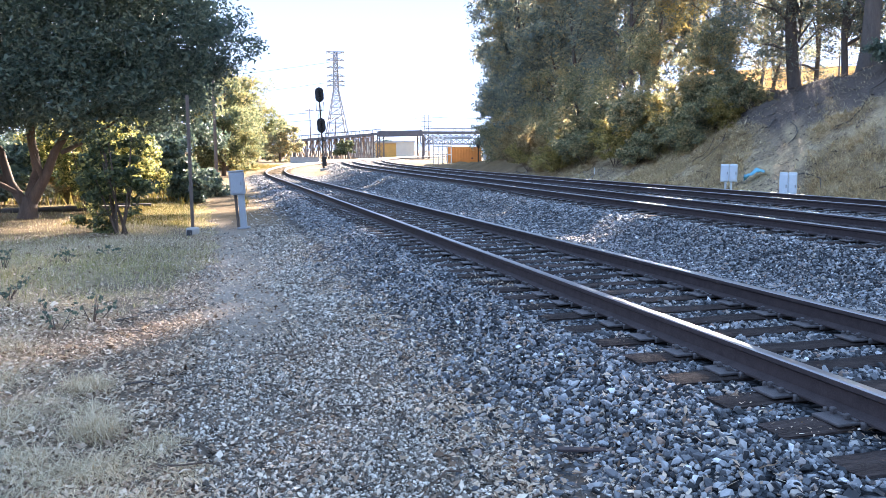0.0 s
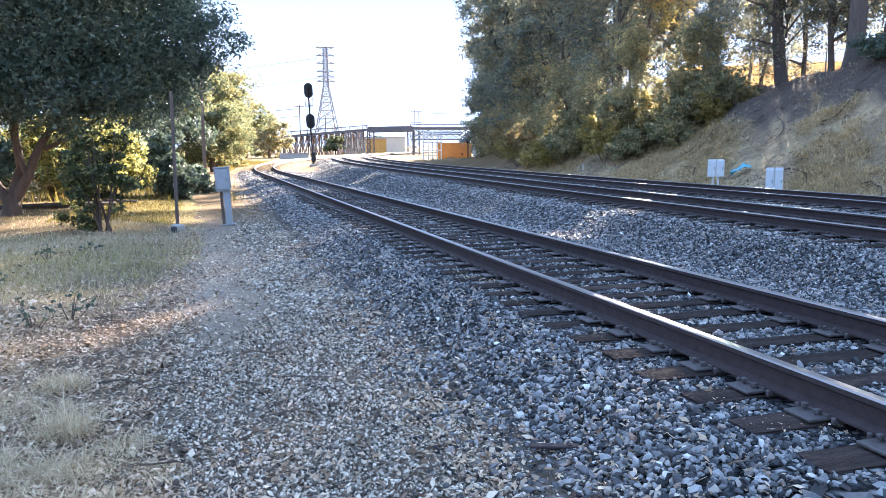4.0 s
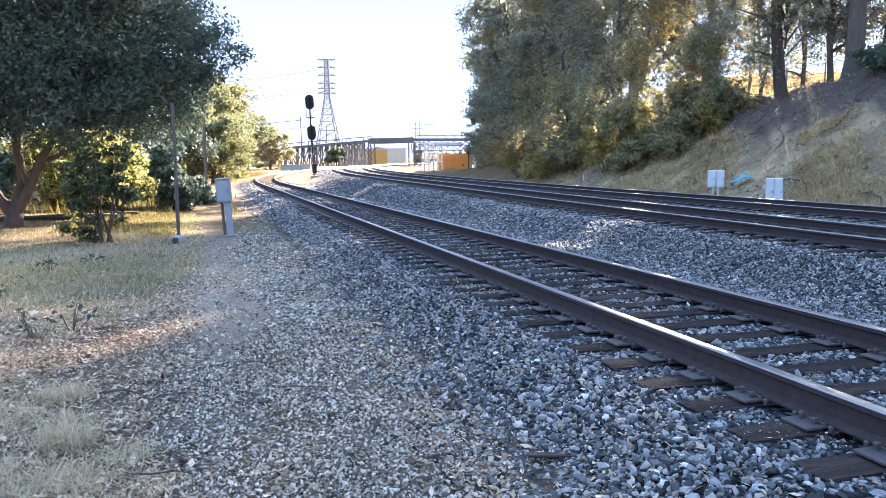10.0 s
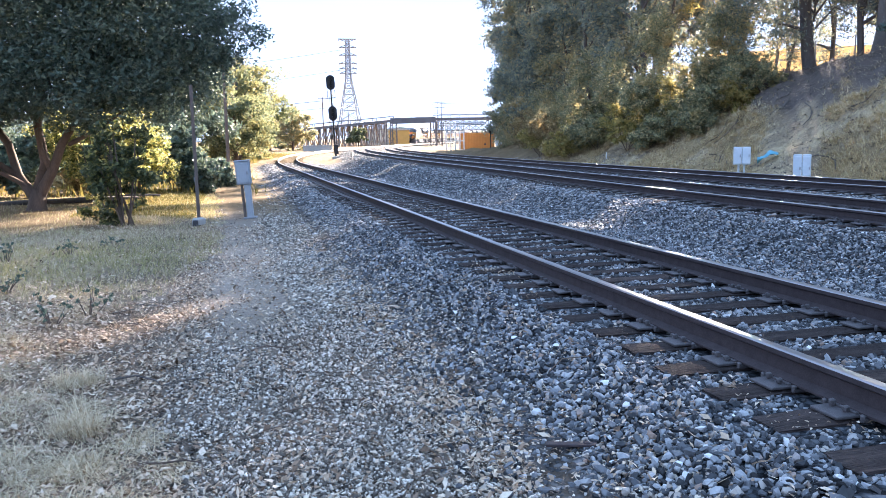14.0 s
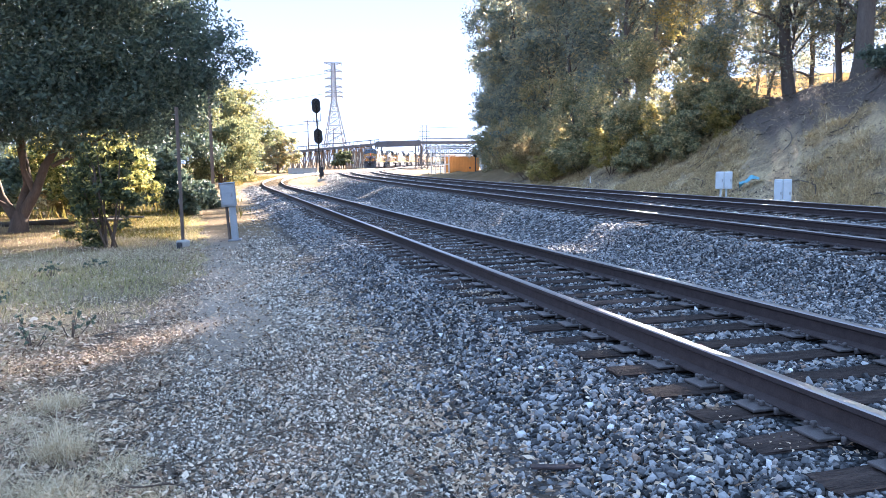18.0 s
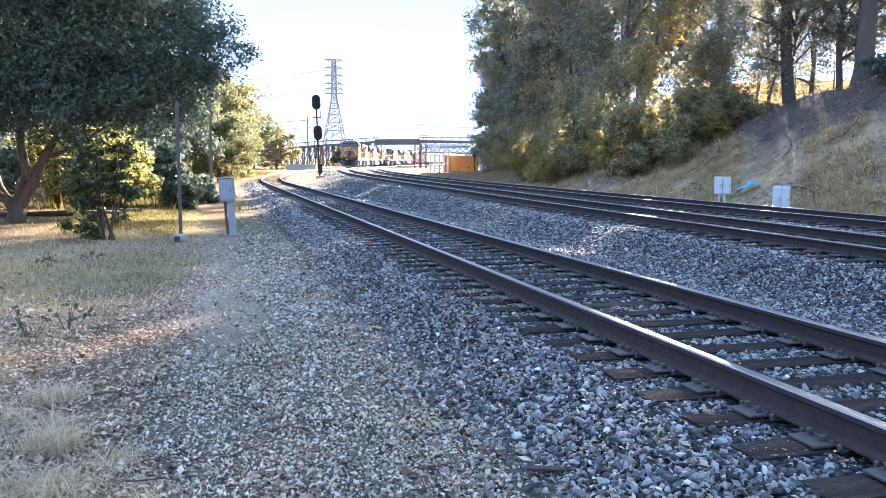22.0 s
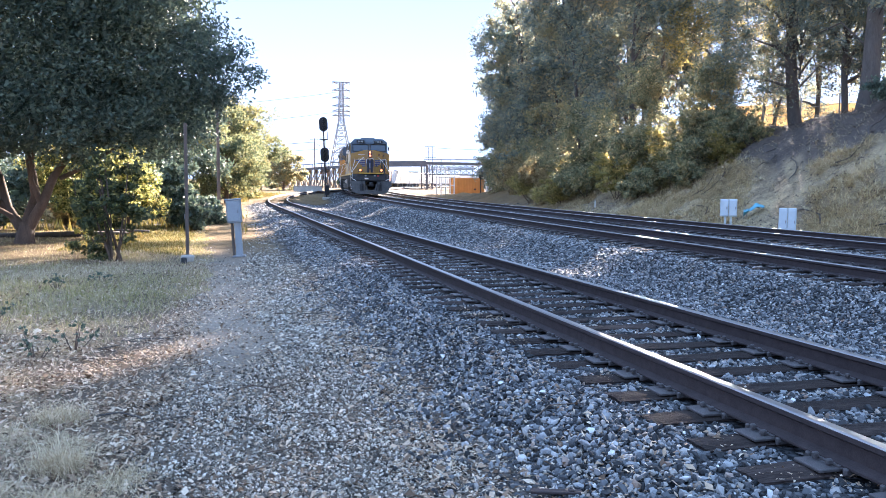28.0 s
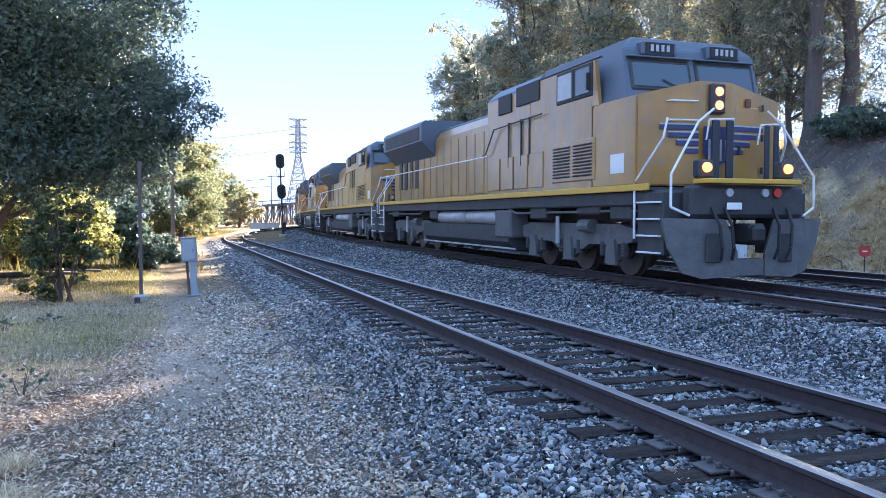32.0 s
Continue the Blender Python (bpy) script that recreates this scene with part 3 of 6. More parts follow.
def chips(xy, size, seed, tall=0.95):
    """Small stones: an uneven peak over four foot corners."""
    n = len(xy)
    rng = np.random.default_rng(seed)
    base = np.array([(-1, -0.7, 0), (1, -0.7, 0), (1, 0.7, 0), (-1, 0.7, 0), (0, 0, tall)], float)
    V = base[None] * rng.uniform(0.6, 1.25, (n, 5, 3))
    V[:, 4, :2] += rng.uniform(-0.5, 0.5, (n, 2))
    V = V * (np.clip(rng.lognormal(0, 0.4, (n, 1, 1)), 0.4, 2.4) * size * 0.55)
    V[..., 2] += V[..., 0] * rng.normal(0, 0.25, (n, 1)) + V[..., 1] * rng.normal(0, 0.25, (n, 1))
    a = rng.uniform(0, 6.28, (n, 1))
    x, y = V[..., 0] * np.cos(a) - V[..., 1] * np.sin(a), V[..., 0] * np.sin(a) + V[..., 1] * np.cos(a)
    V = np.stack([x + xy[:, :1], y + xy[:, 1:], V[..., 2] + land(xy[:, 0], xy[:, 1])[:, None]], -1)
    F = np.array([(0, 1, 4), (1, 2, 4), (2, 3, 4), (3, 0, 4)])
    F = F[None] + (np.arange(n) * 5)[:, None, None]
    return V.reshape(-1, 3), F.reshape(-1, 3)


def scatter(x0, x1, y0, y1, n, seed):
    rng = np.random.default_rng(seed)
    return np.stack([rng.uniform(x0, x1, n), rng.uniform(y0, y1, n)], -1)


def keep_off_ties(xy):
    """Stones stay out from under the rails, and are few on top of the ties."""
    ok = np.ones(len(xy), bool)
    for fx in (x_side, x_main):
        u = xy[:, 0] - fx(xy[:, 1])
        ok &= np.abs(np.abs(u) - 0.7525) > 0.1
    return xy[ok]


def stuff(name, label, VF, mat):
    tagged(new(name, mesh_of(name, VF[0], VF[1], mat)), label, name.replace("_", " "), kind="stuff")


def path_edge(y):
    """Where the path's gravel meets the ballast shoulder."""
    return 1.45 + 0.16 * wob(0 * y, y, 1.3, 4)


def ballast():
    rng = np.random.default_rng(5)
    sets = [((1.0, 7.6), (2.7, 6.0), 1650, 0.037, 2), ((1.0, 8.2), (6.0, 14.0), 900, 0.041, 1), ((1.4, 16.2), (14.0, 24.0), 520, 0.041, 0), ((8.2, 16.2), (8.0, 14.0), 620, 0.041, 0), ((0.9, 16.5), (24.0, 36.0), 260, 0.045, 0), ((1.4, 19.0), (36.0, 95.0), 55, 0.06, 0), ((1.0, 9.0), (-9.0, 2.7), 150, 0.06, 0), ((7.6, 10.4), (5.2, 8.0), 900, 0.045, 0)]
    Vs, Fs, off = [], [], 0
    for k, ((x0, x1), (y0, y1), dens, size, kind) in enumerate(sets):
        n = int((x1 - x0) * (y1 - y0) * dens)
        xy = scatter(x0, x1, y0, y1, n, 20 + k)
        u = xy[:, 0] - x_side(xy[:, 1])
        um = xy[:, 0] - x_main(xy[:, 1])
        # thinner over the ties and towards the path
        keep = rng.uniform(0, 1, n) < np.where(u < -1.75, np.clip((u + 2.95) / 1.0, 0, 1) ** 1.3, 1)
        keep &= (k != 5) | (rng.uniform(0, 1, n) < ((98 - xy[:, 1]) / 60) ** 0.9)
        keep &= (xy[:, 0] < xy[:, 1] * 1.05 + 0.6) | (k == 6)
        keep &= (xy[:, 1] < 64) | (um > -3.0)
        on_ties = (np.abs(u) < 1.28) | (np.abs(um) < 1.28) | (np.abs(um - SPACING) < 1.28)
        ph = np.where(u < 3.0, 1.9, 6.0)
        crib = 0.5 - np.abs(((xy[:, 1] - ph) / 0.508) % 1.0 - 0.5)
        keep &= ~on_ties | (rng.uniform(0, 1, n) < np.where(crib > 0.25, 0.95, np.where(np.abs(u) < 0.6, 0.1, 0.035)))
        xy = keep_off_ties(xy[keep])
        uu, vv = xy[:, 0] - x_side(xy[:, 1]), xy[:, 0] - x_main(xy[:, 1])
        sunk = np.where((np.abs(uu) < 1.3) | (np.abs(vv) < 1.3) | (np.abs(vv - SPACING) < 1.3), 0.012, 0.0) + np.where((uu > -1.75) & (uu < -1.28), 0.008, 0.0)
        if kind:
            V, F = rocks(xy, size, 40 + k, land(xy[:, 0], xy[:, 1]), kind == 2, 0.66, sunk)
        else:
            V, F = chips(xy, size, 40 + k, 0.6)
        Vs.append(V)
        Fs.append(F + off)
        off += len(V)
    stuff("ballast_stones", "angular blue-grey crushed stone ballast", (np.concatenate(Vs), np.concatenate(Fs)), STONE)
    # the path: pebbles near by, thinning to trodden earth along its middle
    Vs, Fs, off = [], [], 0
    for k, (x0, x1, y0, y1, dens, size, kind) in enumerate([(-0.9, 2.1, 2.7, 5.0, 5600, 0.021, 1), (-1.6, 2.1, 5.0, 8.0, 3800, 0.0225, 1), (-1.9, 2.1, 8.0, 13.0, 2000, 0.024, 0), (-1.6, 2.1, 13.0, 25.0, 900, 0.026, 0), (-2.2, 2.1, -8.0, 2.7, 250, 0.03, 0)]):
        n = int((x1 - x0) * (y1 - y0) * dens)
        xy = scatter(x0, x1, y0, y1, n, 77 + k)
        u, v = xy[:, 0], xy[:, 1]
        bare = np.clip(1 - np.abs(u - 0.05 + 0.2 * wob(u, v, 0.7, 3)) / 0.75, 0, 1) * step(5.8, 8.5, v)
        p = step(-0.8, 0.15, u + 0.25 * wob(u, v, 1.4, 6)) * (1 - 0.97 * np.clip(bare * 1.6, 0, 1)) * np.clip((2.15 - u) / 0.6, 0, 1) * (0.55 + 0.45 * np.clip(0.5 + wob(u, v, 3.1, 9), 0, 1))
        xy = xy[rng.uniform(0, 1, n) < p * (1 - 0.85 * step(16, 22, v))]
        V, F = rocks(xy, size, 178 + k, land(xy[:, 0], xy[:, 1]), False, 0.7) if kind else chips(xy, size, 178 + k)
        Vs.append(V)
        Fs.append(F + off)
        off += len(V)
    stuff("path_gravel", "small grey gravel on a trodden path", (np.concatenate(Vs), np.concatenate(Fs)), GRAVEL)


ballast()


def leaf_cards(P, size, seed, up=0.0, aspect=0.5, droop=0.0):
    """Small folded leaves (two triangles pairs) at points P."""
    n = len(P)
    rng = np.random.default_rng(seed)
    d = rng.normal(size=(n, 3))
    d[:, 2] = d[:, 2] * (1 - up) - droop
    d /= np.linalg.norm(d, axis=1, keepdims=True) + 1e-9
    e = np.cross(d, rng.normal(size=(n, 3)))
    e /= np.linalg.norm(e, axis=1, keepdims=True) + 1e-9
    s = (size * rng.lognormal(0, 0.3, n))[:, None]
    nn = np.cross(d, e)
    if aspect < 0.5:
        # narrow leaves, pointed at one end
        V = np.stack([P - d * s * 0.45 + e * s * aspect * 0.5, P - d * s * 0.35 - e * s * aspect * 0.5, P + d * s * 0.5 + nn * s * 0.1], 1)
        return V.reshape(-1, 3), np.arange(n * 3).reshape(n, 3)
    V = np.stack([P - d * s * 0.5, P + e * s * aspect * 0.5 + nn * s * 0.08, P + d * s * 0.5, P - e * s * aspect * 0.5 + nn * s * 0.08], 1)
    F = np.arange(n * 4).reshape(n, 4)
    return V.reshape(-1, 3), F


def crown_points(blobs, n, seed, hollow=0.35):
    """Points in a set of lumpy ellipsoids (x, y, z, rx, ry, rz), in clumps and with gaps."""
    rng = np.random.default_rng(seed)
    B = np.array(blobs, float)
    vol = B[:, 3] * B[:, 4] * B[:, 5]
    nc = max(20, n // 55)
    k = rng.choice(len(B), nc, p=vol / vol.sum())
    d = rng.normal(size=(nc, 3))
    d /= np.linalg.norm(d, axis=1, keepdims=True)
    r = (hollow + (1 - hollow) * rng.uniform(0, 1, nc) ** 0.5)[:, None]
    C = B[k, :3] + d * r * B[k, 3:]
    cs = (0.10 + 0.10 * rng.uniform(0, 1, nc)) * np.cbrt(vol[k])
    i = rng.integers(0, nc, n)
    return C[i] + np.clip(rng.normal(size=(n, 3)), -1.7, 1.7) * cs[i][:, None] * np.array([1, 1, 0.75])


def add_limb(bm, pts, n=9):
    """One tapering limb with shared rings, closed at its tip."""
    way = Vector(pts[-1][0]) - Vector(pts[0][0])
    ref = Vector((0, 1, 0)) if abs(way.y) < 0.75 * way.length else Vector((1, 0, 0))
    rings = []
    for k, (p, r) in enumerate(pts):
        d = (Vector(pts[min(k + 1, len(pts) - 1)][0]) - Vector(pts[max(k - 1, 0)][0])).normalized()
        e = d.cross(ref).normalized()
        f = d.cross(e)
        rings.append([bm.verts.new(Vector(p) + (e * math.cos(t * 2 * math.pi / n) + f * math.sin(t * 2 * math.pi / n)) * r) for t in range(n)])
    for u, v in zip(rings, rings[1:]):
        for t in range(n):
            bm.faces.new((u[t], u[(t + 1) % n], v[(t + 1) % n], v[t]))
    bm.faces.new(rings[-1])
    return bm


def limb_mesh(name, segs, mat, n=9):
    bm = bmesh.new()
    for pts in segs:
        add_limb(bm, pts, n)
    return finish(name, bm, mat, True)


# openings in the crowns through which the sun comes: a point on the line, radius, and how far towards the sun the opening begins
SUN_GAPS = [(x, y, -0.2, r, 14.0) for x, y, r in (
    (5.8, 12.8, 0.4), (6.6, 13.5, 0.45), (7.4, 14.15, 0.45), (8.3, 14.8, 0.4), (7.9, 39.6, 0.7), (9.4, 40.2, 0.7), (5.0, 34.2, 0.6), (5.5, 32.4, 0.5),
    (-5.6, 23.6, 1.2), (-3.4, 24.9, 0.9), (-2.0, 24.9, 0.9), (-0.6, 25.6, 0.9), (0.8, 26.6, 0.8), (1.8, 29.5, 0.7), (2.6, 33.0, 0.7))]
SUN_GAPS += [(-4.4, 26.6, 2.0, 1.3, 2.6), (-3.3, 28.2, 2.4, 1.0, 2.6), (-3.8, 24.4, 1.4, 0.8, 2.2)]
SUN_GAPS += [(x, y, z, r, 1.0) for x, y, z, r in (
    (20.5, 34.2, 3.0, 1.0), (19.4, 36.8, 2.6, 0.9), (21.6, 33.0, 3.0, 0.9), (19.0, 42.4, 2.4, 0.9), (20.4, 39.8, 4.2, 0.7), (21.8, 36.0, 4.8, 0.7), (22.6, 33.4, 2.4, 0.8), (19.4, 47.6, 2.4, 0.9), (23.4, 37.0, 6.4, 0.6))]


def thin_out(P, x, y, z, seed):
    """Take most leaves out of the crown where one of the openings runs through it."""
    rng = np.random.default_rng(seed)
    W = P + np.array([x, y, z])
    keep = np.ones(len(P), bool)
    d = np.array(SUN_DIR)
    for gx, gy, gz, r, start in SUN_GAPS:
        q = W - np.array([gx, gy, gz])
        along = q @ d
        off = np.linalg.norm(q - along[:, None] * d, axis=1)
        keep &= (off > r) | (along < start) | (rng.uniform(0, 1, len(P)) < 0.06)
    return P[keep]


def tree(name, label, x, y, trunk, blobs, n, leaf, mat, bark, seed, aspect=0.5, droop=0.0, category="tree", z=None, group="", core=0.0):
    z = float(land(x, y)) - 0.1 if z is None else z
    t = thing(name, label, category, pose(x, y, z), group)
    if trunk:
        part("trunk", limb_mesh("trunk", trunk, bark), None, t)
    P = thin_out(crown_points(blobs, n, seed), x, y, z, seed)
    V, F = leaf_cards(P, leaf, seed + 1, 0.2, aspect, droop)
    if core:
        # the dense inside of the crown: larger sprays, well within the outline
        B = np.array(blobs, float)
        B[:, 3:] *= 0.72
        Q = thin_out(crown_points(B, int(n * core), seed + 7, 0.1), x, y, z, seed)
        V2, F2 = leaf_cards(Q, leaf * (1.8 if leaf > 0.19 else 1.3), seed + 8, 0.2, aspect, droop)
        V, F = np.concatenate([V, V2]), np.concatenate([F, F2 + len(V)])
    part("crown", mesh_of("crown", V, F, mat), None, t)
    return t


def loco_paint(name, worn):
    """Faded yellow under a gloss coat; worn sets grey side streaks of dirt and painted sky reflection."""
    m, nt, b = material(name, 0.42)
    base = ramp(nt, noise_tex(nt, 1.2, 5, 0.6), [(0.3, (0.30, 0.155, 0.024)), (0.7, (0.43, 0.235, 0.038))])
    streak = ramp(nt, noise_tex(nt, 5, 4, 0.6, (1, 1, 0.06)), [(0.42, (0, 0, 0)), (0.72, (worn,) * 3)])
    col = mix(nt, streak, base, (0.30, 0.255, 0.2))
    grime = ramp(nt, noise_tex(nt, 2.2, 6, 0.7), [(0.5, (0, 0, 0)), (0.72, (0.55,) * 3)])
    col = mix(nt, grime, col, (0.20, 0.15, 0.11))
    nt.links.new(col, b.inputs["Base Color"])
    b.inputs["Coat Weight"].default_value, b.inputs["Coat Roughness"].default_value = 0.6, 0.16
    bump(nt, b, noise_tex(nt, 40, 3, 0.6), 0.04, 0.01)
    return m


YEL = loco_paint("loco_yellow", 0.5)
NOSEYEL = loco_paint("nose_yellow", 0.18)
GREY = plain("loco_grey", (0.09, 0.112, 0.145), 0.45, 0, 0.12, 1.5, 0.03)
DARK = plain("loco_underframe", (0.055, 0.055, 0.058), 0.7, 0.1, 0.35, 3, 0.2)
TRUCKG = plain("truck_frame_grey", (0.125, 0.125, 0.125), 0.7, 0.1, 0.35, 4, 0.2)
SILVER = plain("reservoir_grey", (0.42, 0.44, 0.46), 0.45, 0.2, 0.2, 3, 0.05)
WHITE = plain("white_paint", (0.78, 0.78, 0.76), 0.5, 0, 0.1, 4, 0.05)
BLUE = plain("emblem_blue", (0.045, 0.052, 0.14), 0.45, 0, 0.1, 4, 0.03)
MARKRED = plain("faded_red_mark", (0.2, 0.075, 0.04), 0.6, 0, 0.25, 6, 0.05)
RED = plain("red_paint", (0.45, 0.04, 0.03), 0.5, 0, 0.15, 4, 0.05)
BLACK = plain("black_rubber", (0.02, 0.02, 0.022), 0.6, 0, 0.2, 8, 0.05)
STRIPE = plain("stripe_yellow", (0.62, 0.38, 0.05), 0.45, 0, 0.1, 3, 0.03)
WHEEL = plain("wheel_steel", (0.12, 0.10, 0.09), 0.55, 0.7, 0.25, 8, 0.1)
LIT = glow("lamp_glow", (1.0, 0.24, 0.06), 0.3)
LITW = glow("headlight_glow", (1.0, 0.21, 0.08), 0.3)
SIGNALBLUE = plain("guard_paint", (0.03, 0.034, 0.05), 0.5, 0.1, 0.25, 5, 0.1)
GLASS, _nt, _b = material("cab_glass", 0.06)
_b.inputs["Base Color"].default_value = (0.035, 0.06, 0.085, 1)
_b.inputs["Specular IOR Level"].default_value = 0.9
LENS = plain("unlit_lens", (0.5, 0.5, 0.48), 0.2, 0, 0.1, 5, 0.02)

LOCO_LEN = 22.3
V_TRAIN, S_32 = 13.0, 11.5


def arc_point(s):
    """The point s metres along the main line and its heading to the right of +y (radians)."""
    if s < Y_MAIN:
        return X_MAIN, s, 0.0
    a = min((s - Y_MAIN) / R_MAIN, 0.72)
    e = s - Y_MAIN - a * R_MAIN
    return X_MAIN + R_MAIN * (1 - math.cos(a)) + e * math.sin(a), Y_MAIN + R_MAIN * math.sin(a) + e * math.cos(a), a


def train_rows(front, half, reach):
    rows = []
    for k in range(0, 65):
        t = k * 0.5
        s = S_32 + V_TRAIN * (32 - t) + front + half
        x1, y1, _ = arc_point(s - reach)
        x2, y2, _ = arc_point(s + reach)
        z1, z2 = float(z_main(y1)), float(z_main(y2))
        rows.append((t, pose((x1 + x2) / 2, (y1 + y2) / 2, (z1 + z2) / 2, math.degrees(math.atan2(z2 - z1, 2 * reach)), 0, -math.degrees(math.atan2(x2 - x1, y2 - y1)))))
    return rows


def wheel_bm():
    bm = bmesh.new()
    for s in (-1, 1):
        add_cyl(bm, (s * 0.68, 0, 0.535), (s * 0.80, 0, 0.535), 0.53, n=24)
        add_cyl(bm, (s * 0.66, 0, 0.535), (s * 0.69, 0, 0.535), 0.56, n=24)
        add_cyl(bm, (s * 0.80, 0, 0.535), (s * 0.84, 0, 0.535), 0.2, n=12)
    add_cyl(bm, (-0.8, 0, 0.535), (0.8, 0, 0.535), 0.09, n=8)
    return bm


def bogie(parent, y, axles):
    """A three-axle truck: frame, wheelsets, axle boxes and springs."""
    bm = bmesh.new()
    half = axles[-1] + 0.75
    for s in (-1, 1):
        add_prism(bm, [(y - half, 0.72), (y - half + 0.35, 0.66), (y - 0.9, 0.62), (y - 0.6, 0.5), (y + 0.6, 0.5), (y + 0.9, 0.62), (y + half - 0.35, 0.66), (y + half, 0.72), (y + half, 0.98), (y + half - 0.5, 1.06), (y - half + 0.5, 1.06), (y - half, 0.98)], s * 1.02, s * 1.2)
    add_box(bm, (0, y - 0.95, 0.85), (2.1, 0.3, 0.3), bev=0.03)
    add_box(bm, (0, y + 0.95, 0.85), (2.1, 0.3, 0.3), bev=0.03)
    fr = part("truck_frame", bm, TRUCKG, parent, "grey cast steel truck frame")
    wm = finish("wheelset", wheel_bm(), WHEEL, False)
    for a in axles:
        part("wheelset", wm, None, fr, m=pose(0, y + a, 0))
        for s in (-1, 1):
            bm = bmesh.new()
            add_box(bm, (s * 1.14, y + a, 0.52), (0.2, 0.36, 0.46), bev=0.05)
            add_prism(bm, [(y + a - 0.22, 0.25), (y + a + 0.22, 0.25), (y + a + 0.14, 0.75), (y + a - 0.14, 0.75)], s * 1.2, s * 1.26)
            part("axle_box", bm, TRUCKG, fr)
            for dy in (-0.42, 0.42):
                bm = bmesh.new()
                rings = [(0.09 + 0.012 * (q % 2), 0.40 + q * 0.03) for q in range(11)]
                add_limb(bm, [((s * 1.15, y + a + dy, z), r) for r, z in rings], 8)
                part("coil_spring", bm, DARK, fr)


def locomotive(lit, label):
    lo = thing("locomotive", label, "locomotive", group="locomotives of the train")
    W = 1.52
    # frame and walkway
    bm = boxm((0, 0.1, 1.47), (2.9, 21.2, 0.28), bev=0.03)
    add_box(bm, (0, 0.0, 1.2), (1.2, 19.0, 0.35))
    part("underframe", bm, DARK, lo, "dark sill and underframe")
    for s in (-1, 1):
        part("sill_stripe", boxm((s * 1.5, 0.15, 1.66), (0.06, 21.0, 0.12), bev=0.01), STRIPE, lo, "yellow sill stripe")
    part("walkway", boxm((0, 0.15, 1.63), (2.94, 21.1, 0.05)), DARK, lo)
    # nose: six-sided face, leaning back a little
    prof = [(-W, 1.7), (W, 1.7), (W, 3.3), (0.34, 3.58), (-0.34, 3.58), (-W, 3.3)]
    bm = bmesh.new()
    fr = [bm.verts.new((x, -9.95 if abs(x) > 0.4 else -10.12, z)) for x, z in prof]
    mid = [bm.verts.new((x, -10.12, 1.7)) for x in (-0.34, 0.34)]
    bk = [bm.verts.new((x, -8.3, z)) for x, z in prof]
    bm.faces.new((fr[0], mid[0], fr[4], fr[5]))
    bm.faces.new((mid[0], mid[1], fr[3], fr[4]))
    bm.faces.new((mid[1], fr[1], fr[2], fr[3]))
    for i in range(6):
        if i != 0:
            bm.faces.new((fr[i], fr[(i + 1) % 6], bk[(i + 1) % 6], bk[i]))
    bm.faces.new((fr[0], bk[0], bk[1], fr[1], mid[1], mid[0]))
    bm.faces.new(bk)
    bmesh.ops.recalc_face_normals(bm, faces=list(bm.faces))
    bmesh.ops.bevel(bm, geom=[e for e in bm.edges if e.calc_face_angle(0.0) > 0.2], offset=0.03, segments=2, affect="EDGES")
    nose = part("nose", bm, NOSEYEL, lo, "yellow short nose with a winged emblem")
    part("nose_door", boxm((0.7, -10.06, 2.45), (0.6, 0.06, 1.4), bev=0.02, rz=7.5), NOSEYEL, nose)
    # emblem: shield and wings in plain shapes
    bm = bmesh.new()
    add_prism(bm, [(-0.27, 2.76), (0.27, 2.76), (0.28, 2.3), (0.16, 2.12), (0, 2.05), (-0.16, 2.12), (-0.28, 2.3)], -10.2, -10.16, "y")
    part("shield", bm, BLUE, nose, "dark blue shield")
    for q in range(4):
        part("shield_stripe", boxm((-0.175 + q * 0.117, -10.205, 2.34), (0.045, 0.012, 0.38), bev=0.003), SILVER, nose)
    for s in (-1, 1):
        for q, (w, z) in enumerate(((0.74, 2.74), (0.58, 2.6), (0.42, 2.46), (0.26, 2.32))):
            cx = s * (0.36 + w / 2)
            yy = -10.115 + 0.142 * (abs(cx) - 0.34)
            part("wing_bar", boxm((cx, yy - 0.03, z), (w, 0.02, 0.085), rz=s * 8.1, bev=0.004), BLUE, nose)
            part("wing_edge", boxm((cx, yy - 0.03, z + 0.056), (w, 0.018, 0.024), rz=s * 8.1), SILVER, nose)
    part("nose_mark", boxm((0.72, -10.09, 3.22), (0.13, 0.02, 0.16), rz=8, bev=0.02), MARKRED, nose)
    # headlights in a dark recess box
    hb = part("headlight_box", boxm((0, -10.16, 3.26), (0.3, 0.14, 0.54), bev=0.03), DARK, nose)
    for z in (3.385, 3.14):
        bm = cylm((0, -10.2, z), (0, -10.25, z), 0.09, 0.082, n=18)
        part("headlight", bm, LITW if lit else LENS, hb, "lit warm headlight" if lit else "")
    for s in (-1, 1):
        db = part("ditch_light_box", boxm((s * 0.82, -10.95, 1.95), (0.3, 0.2, 0.3), bev=0.03), DARK, lo)
        part("ditch_light", cylm((s * 0.82, -11.04, 1.97), (s * 0.82, -11.1, 1.97), 0.09, 0.08, n=18), LIT if lit else LENS, db, "bright amber ditch light" if lit else "")
    # dark guard posts either side of the nose door, with a pale cap rail
    for xs, z1 in (((-0.17, 0.12), 2.86), ((0.92, 1.12), 2.8)):
        g = part("door_guard", boxm(((xs[0] + xs[1]) / 2, -10.36, 1.76), (xs[1] - xs[0] + 0.2, 0.1, 0.06), bev=0.01), DARK, lo, "dark upright guard beside the nose door")
        for x in xs:
            part("guard_post", boxm((x, -10.38, (1.74 + z1) / 2), (0.15 if x < 0.5 else 0.1, 0.07, z1 - 1.74), bev=0.02), SIGNALBLUE, g)
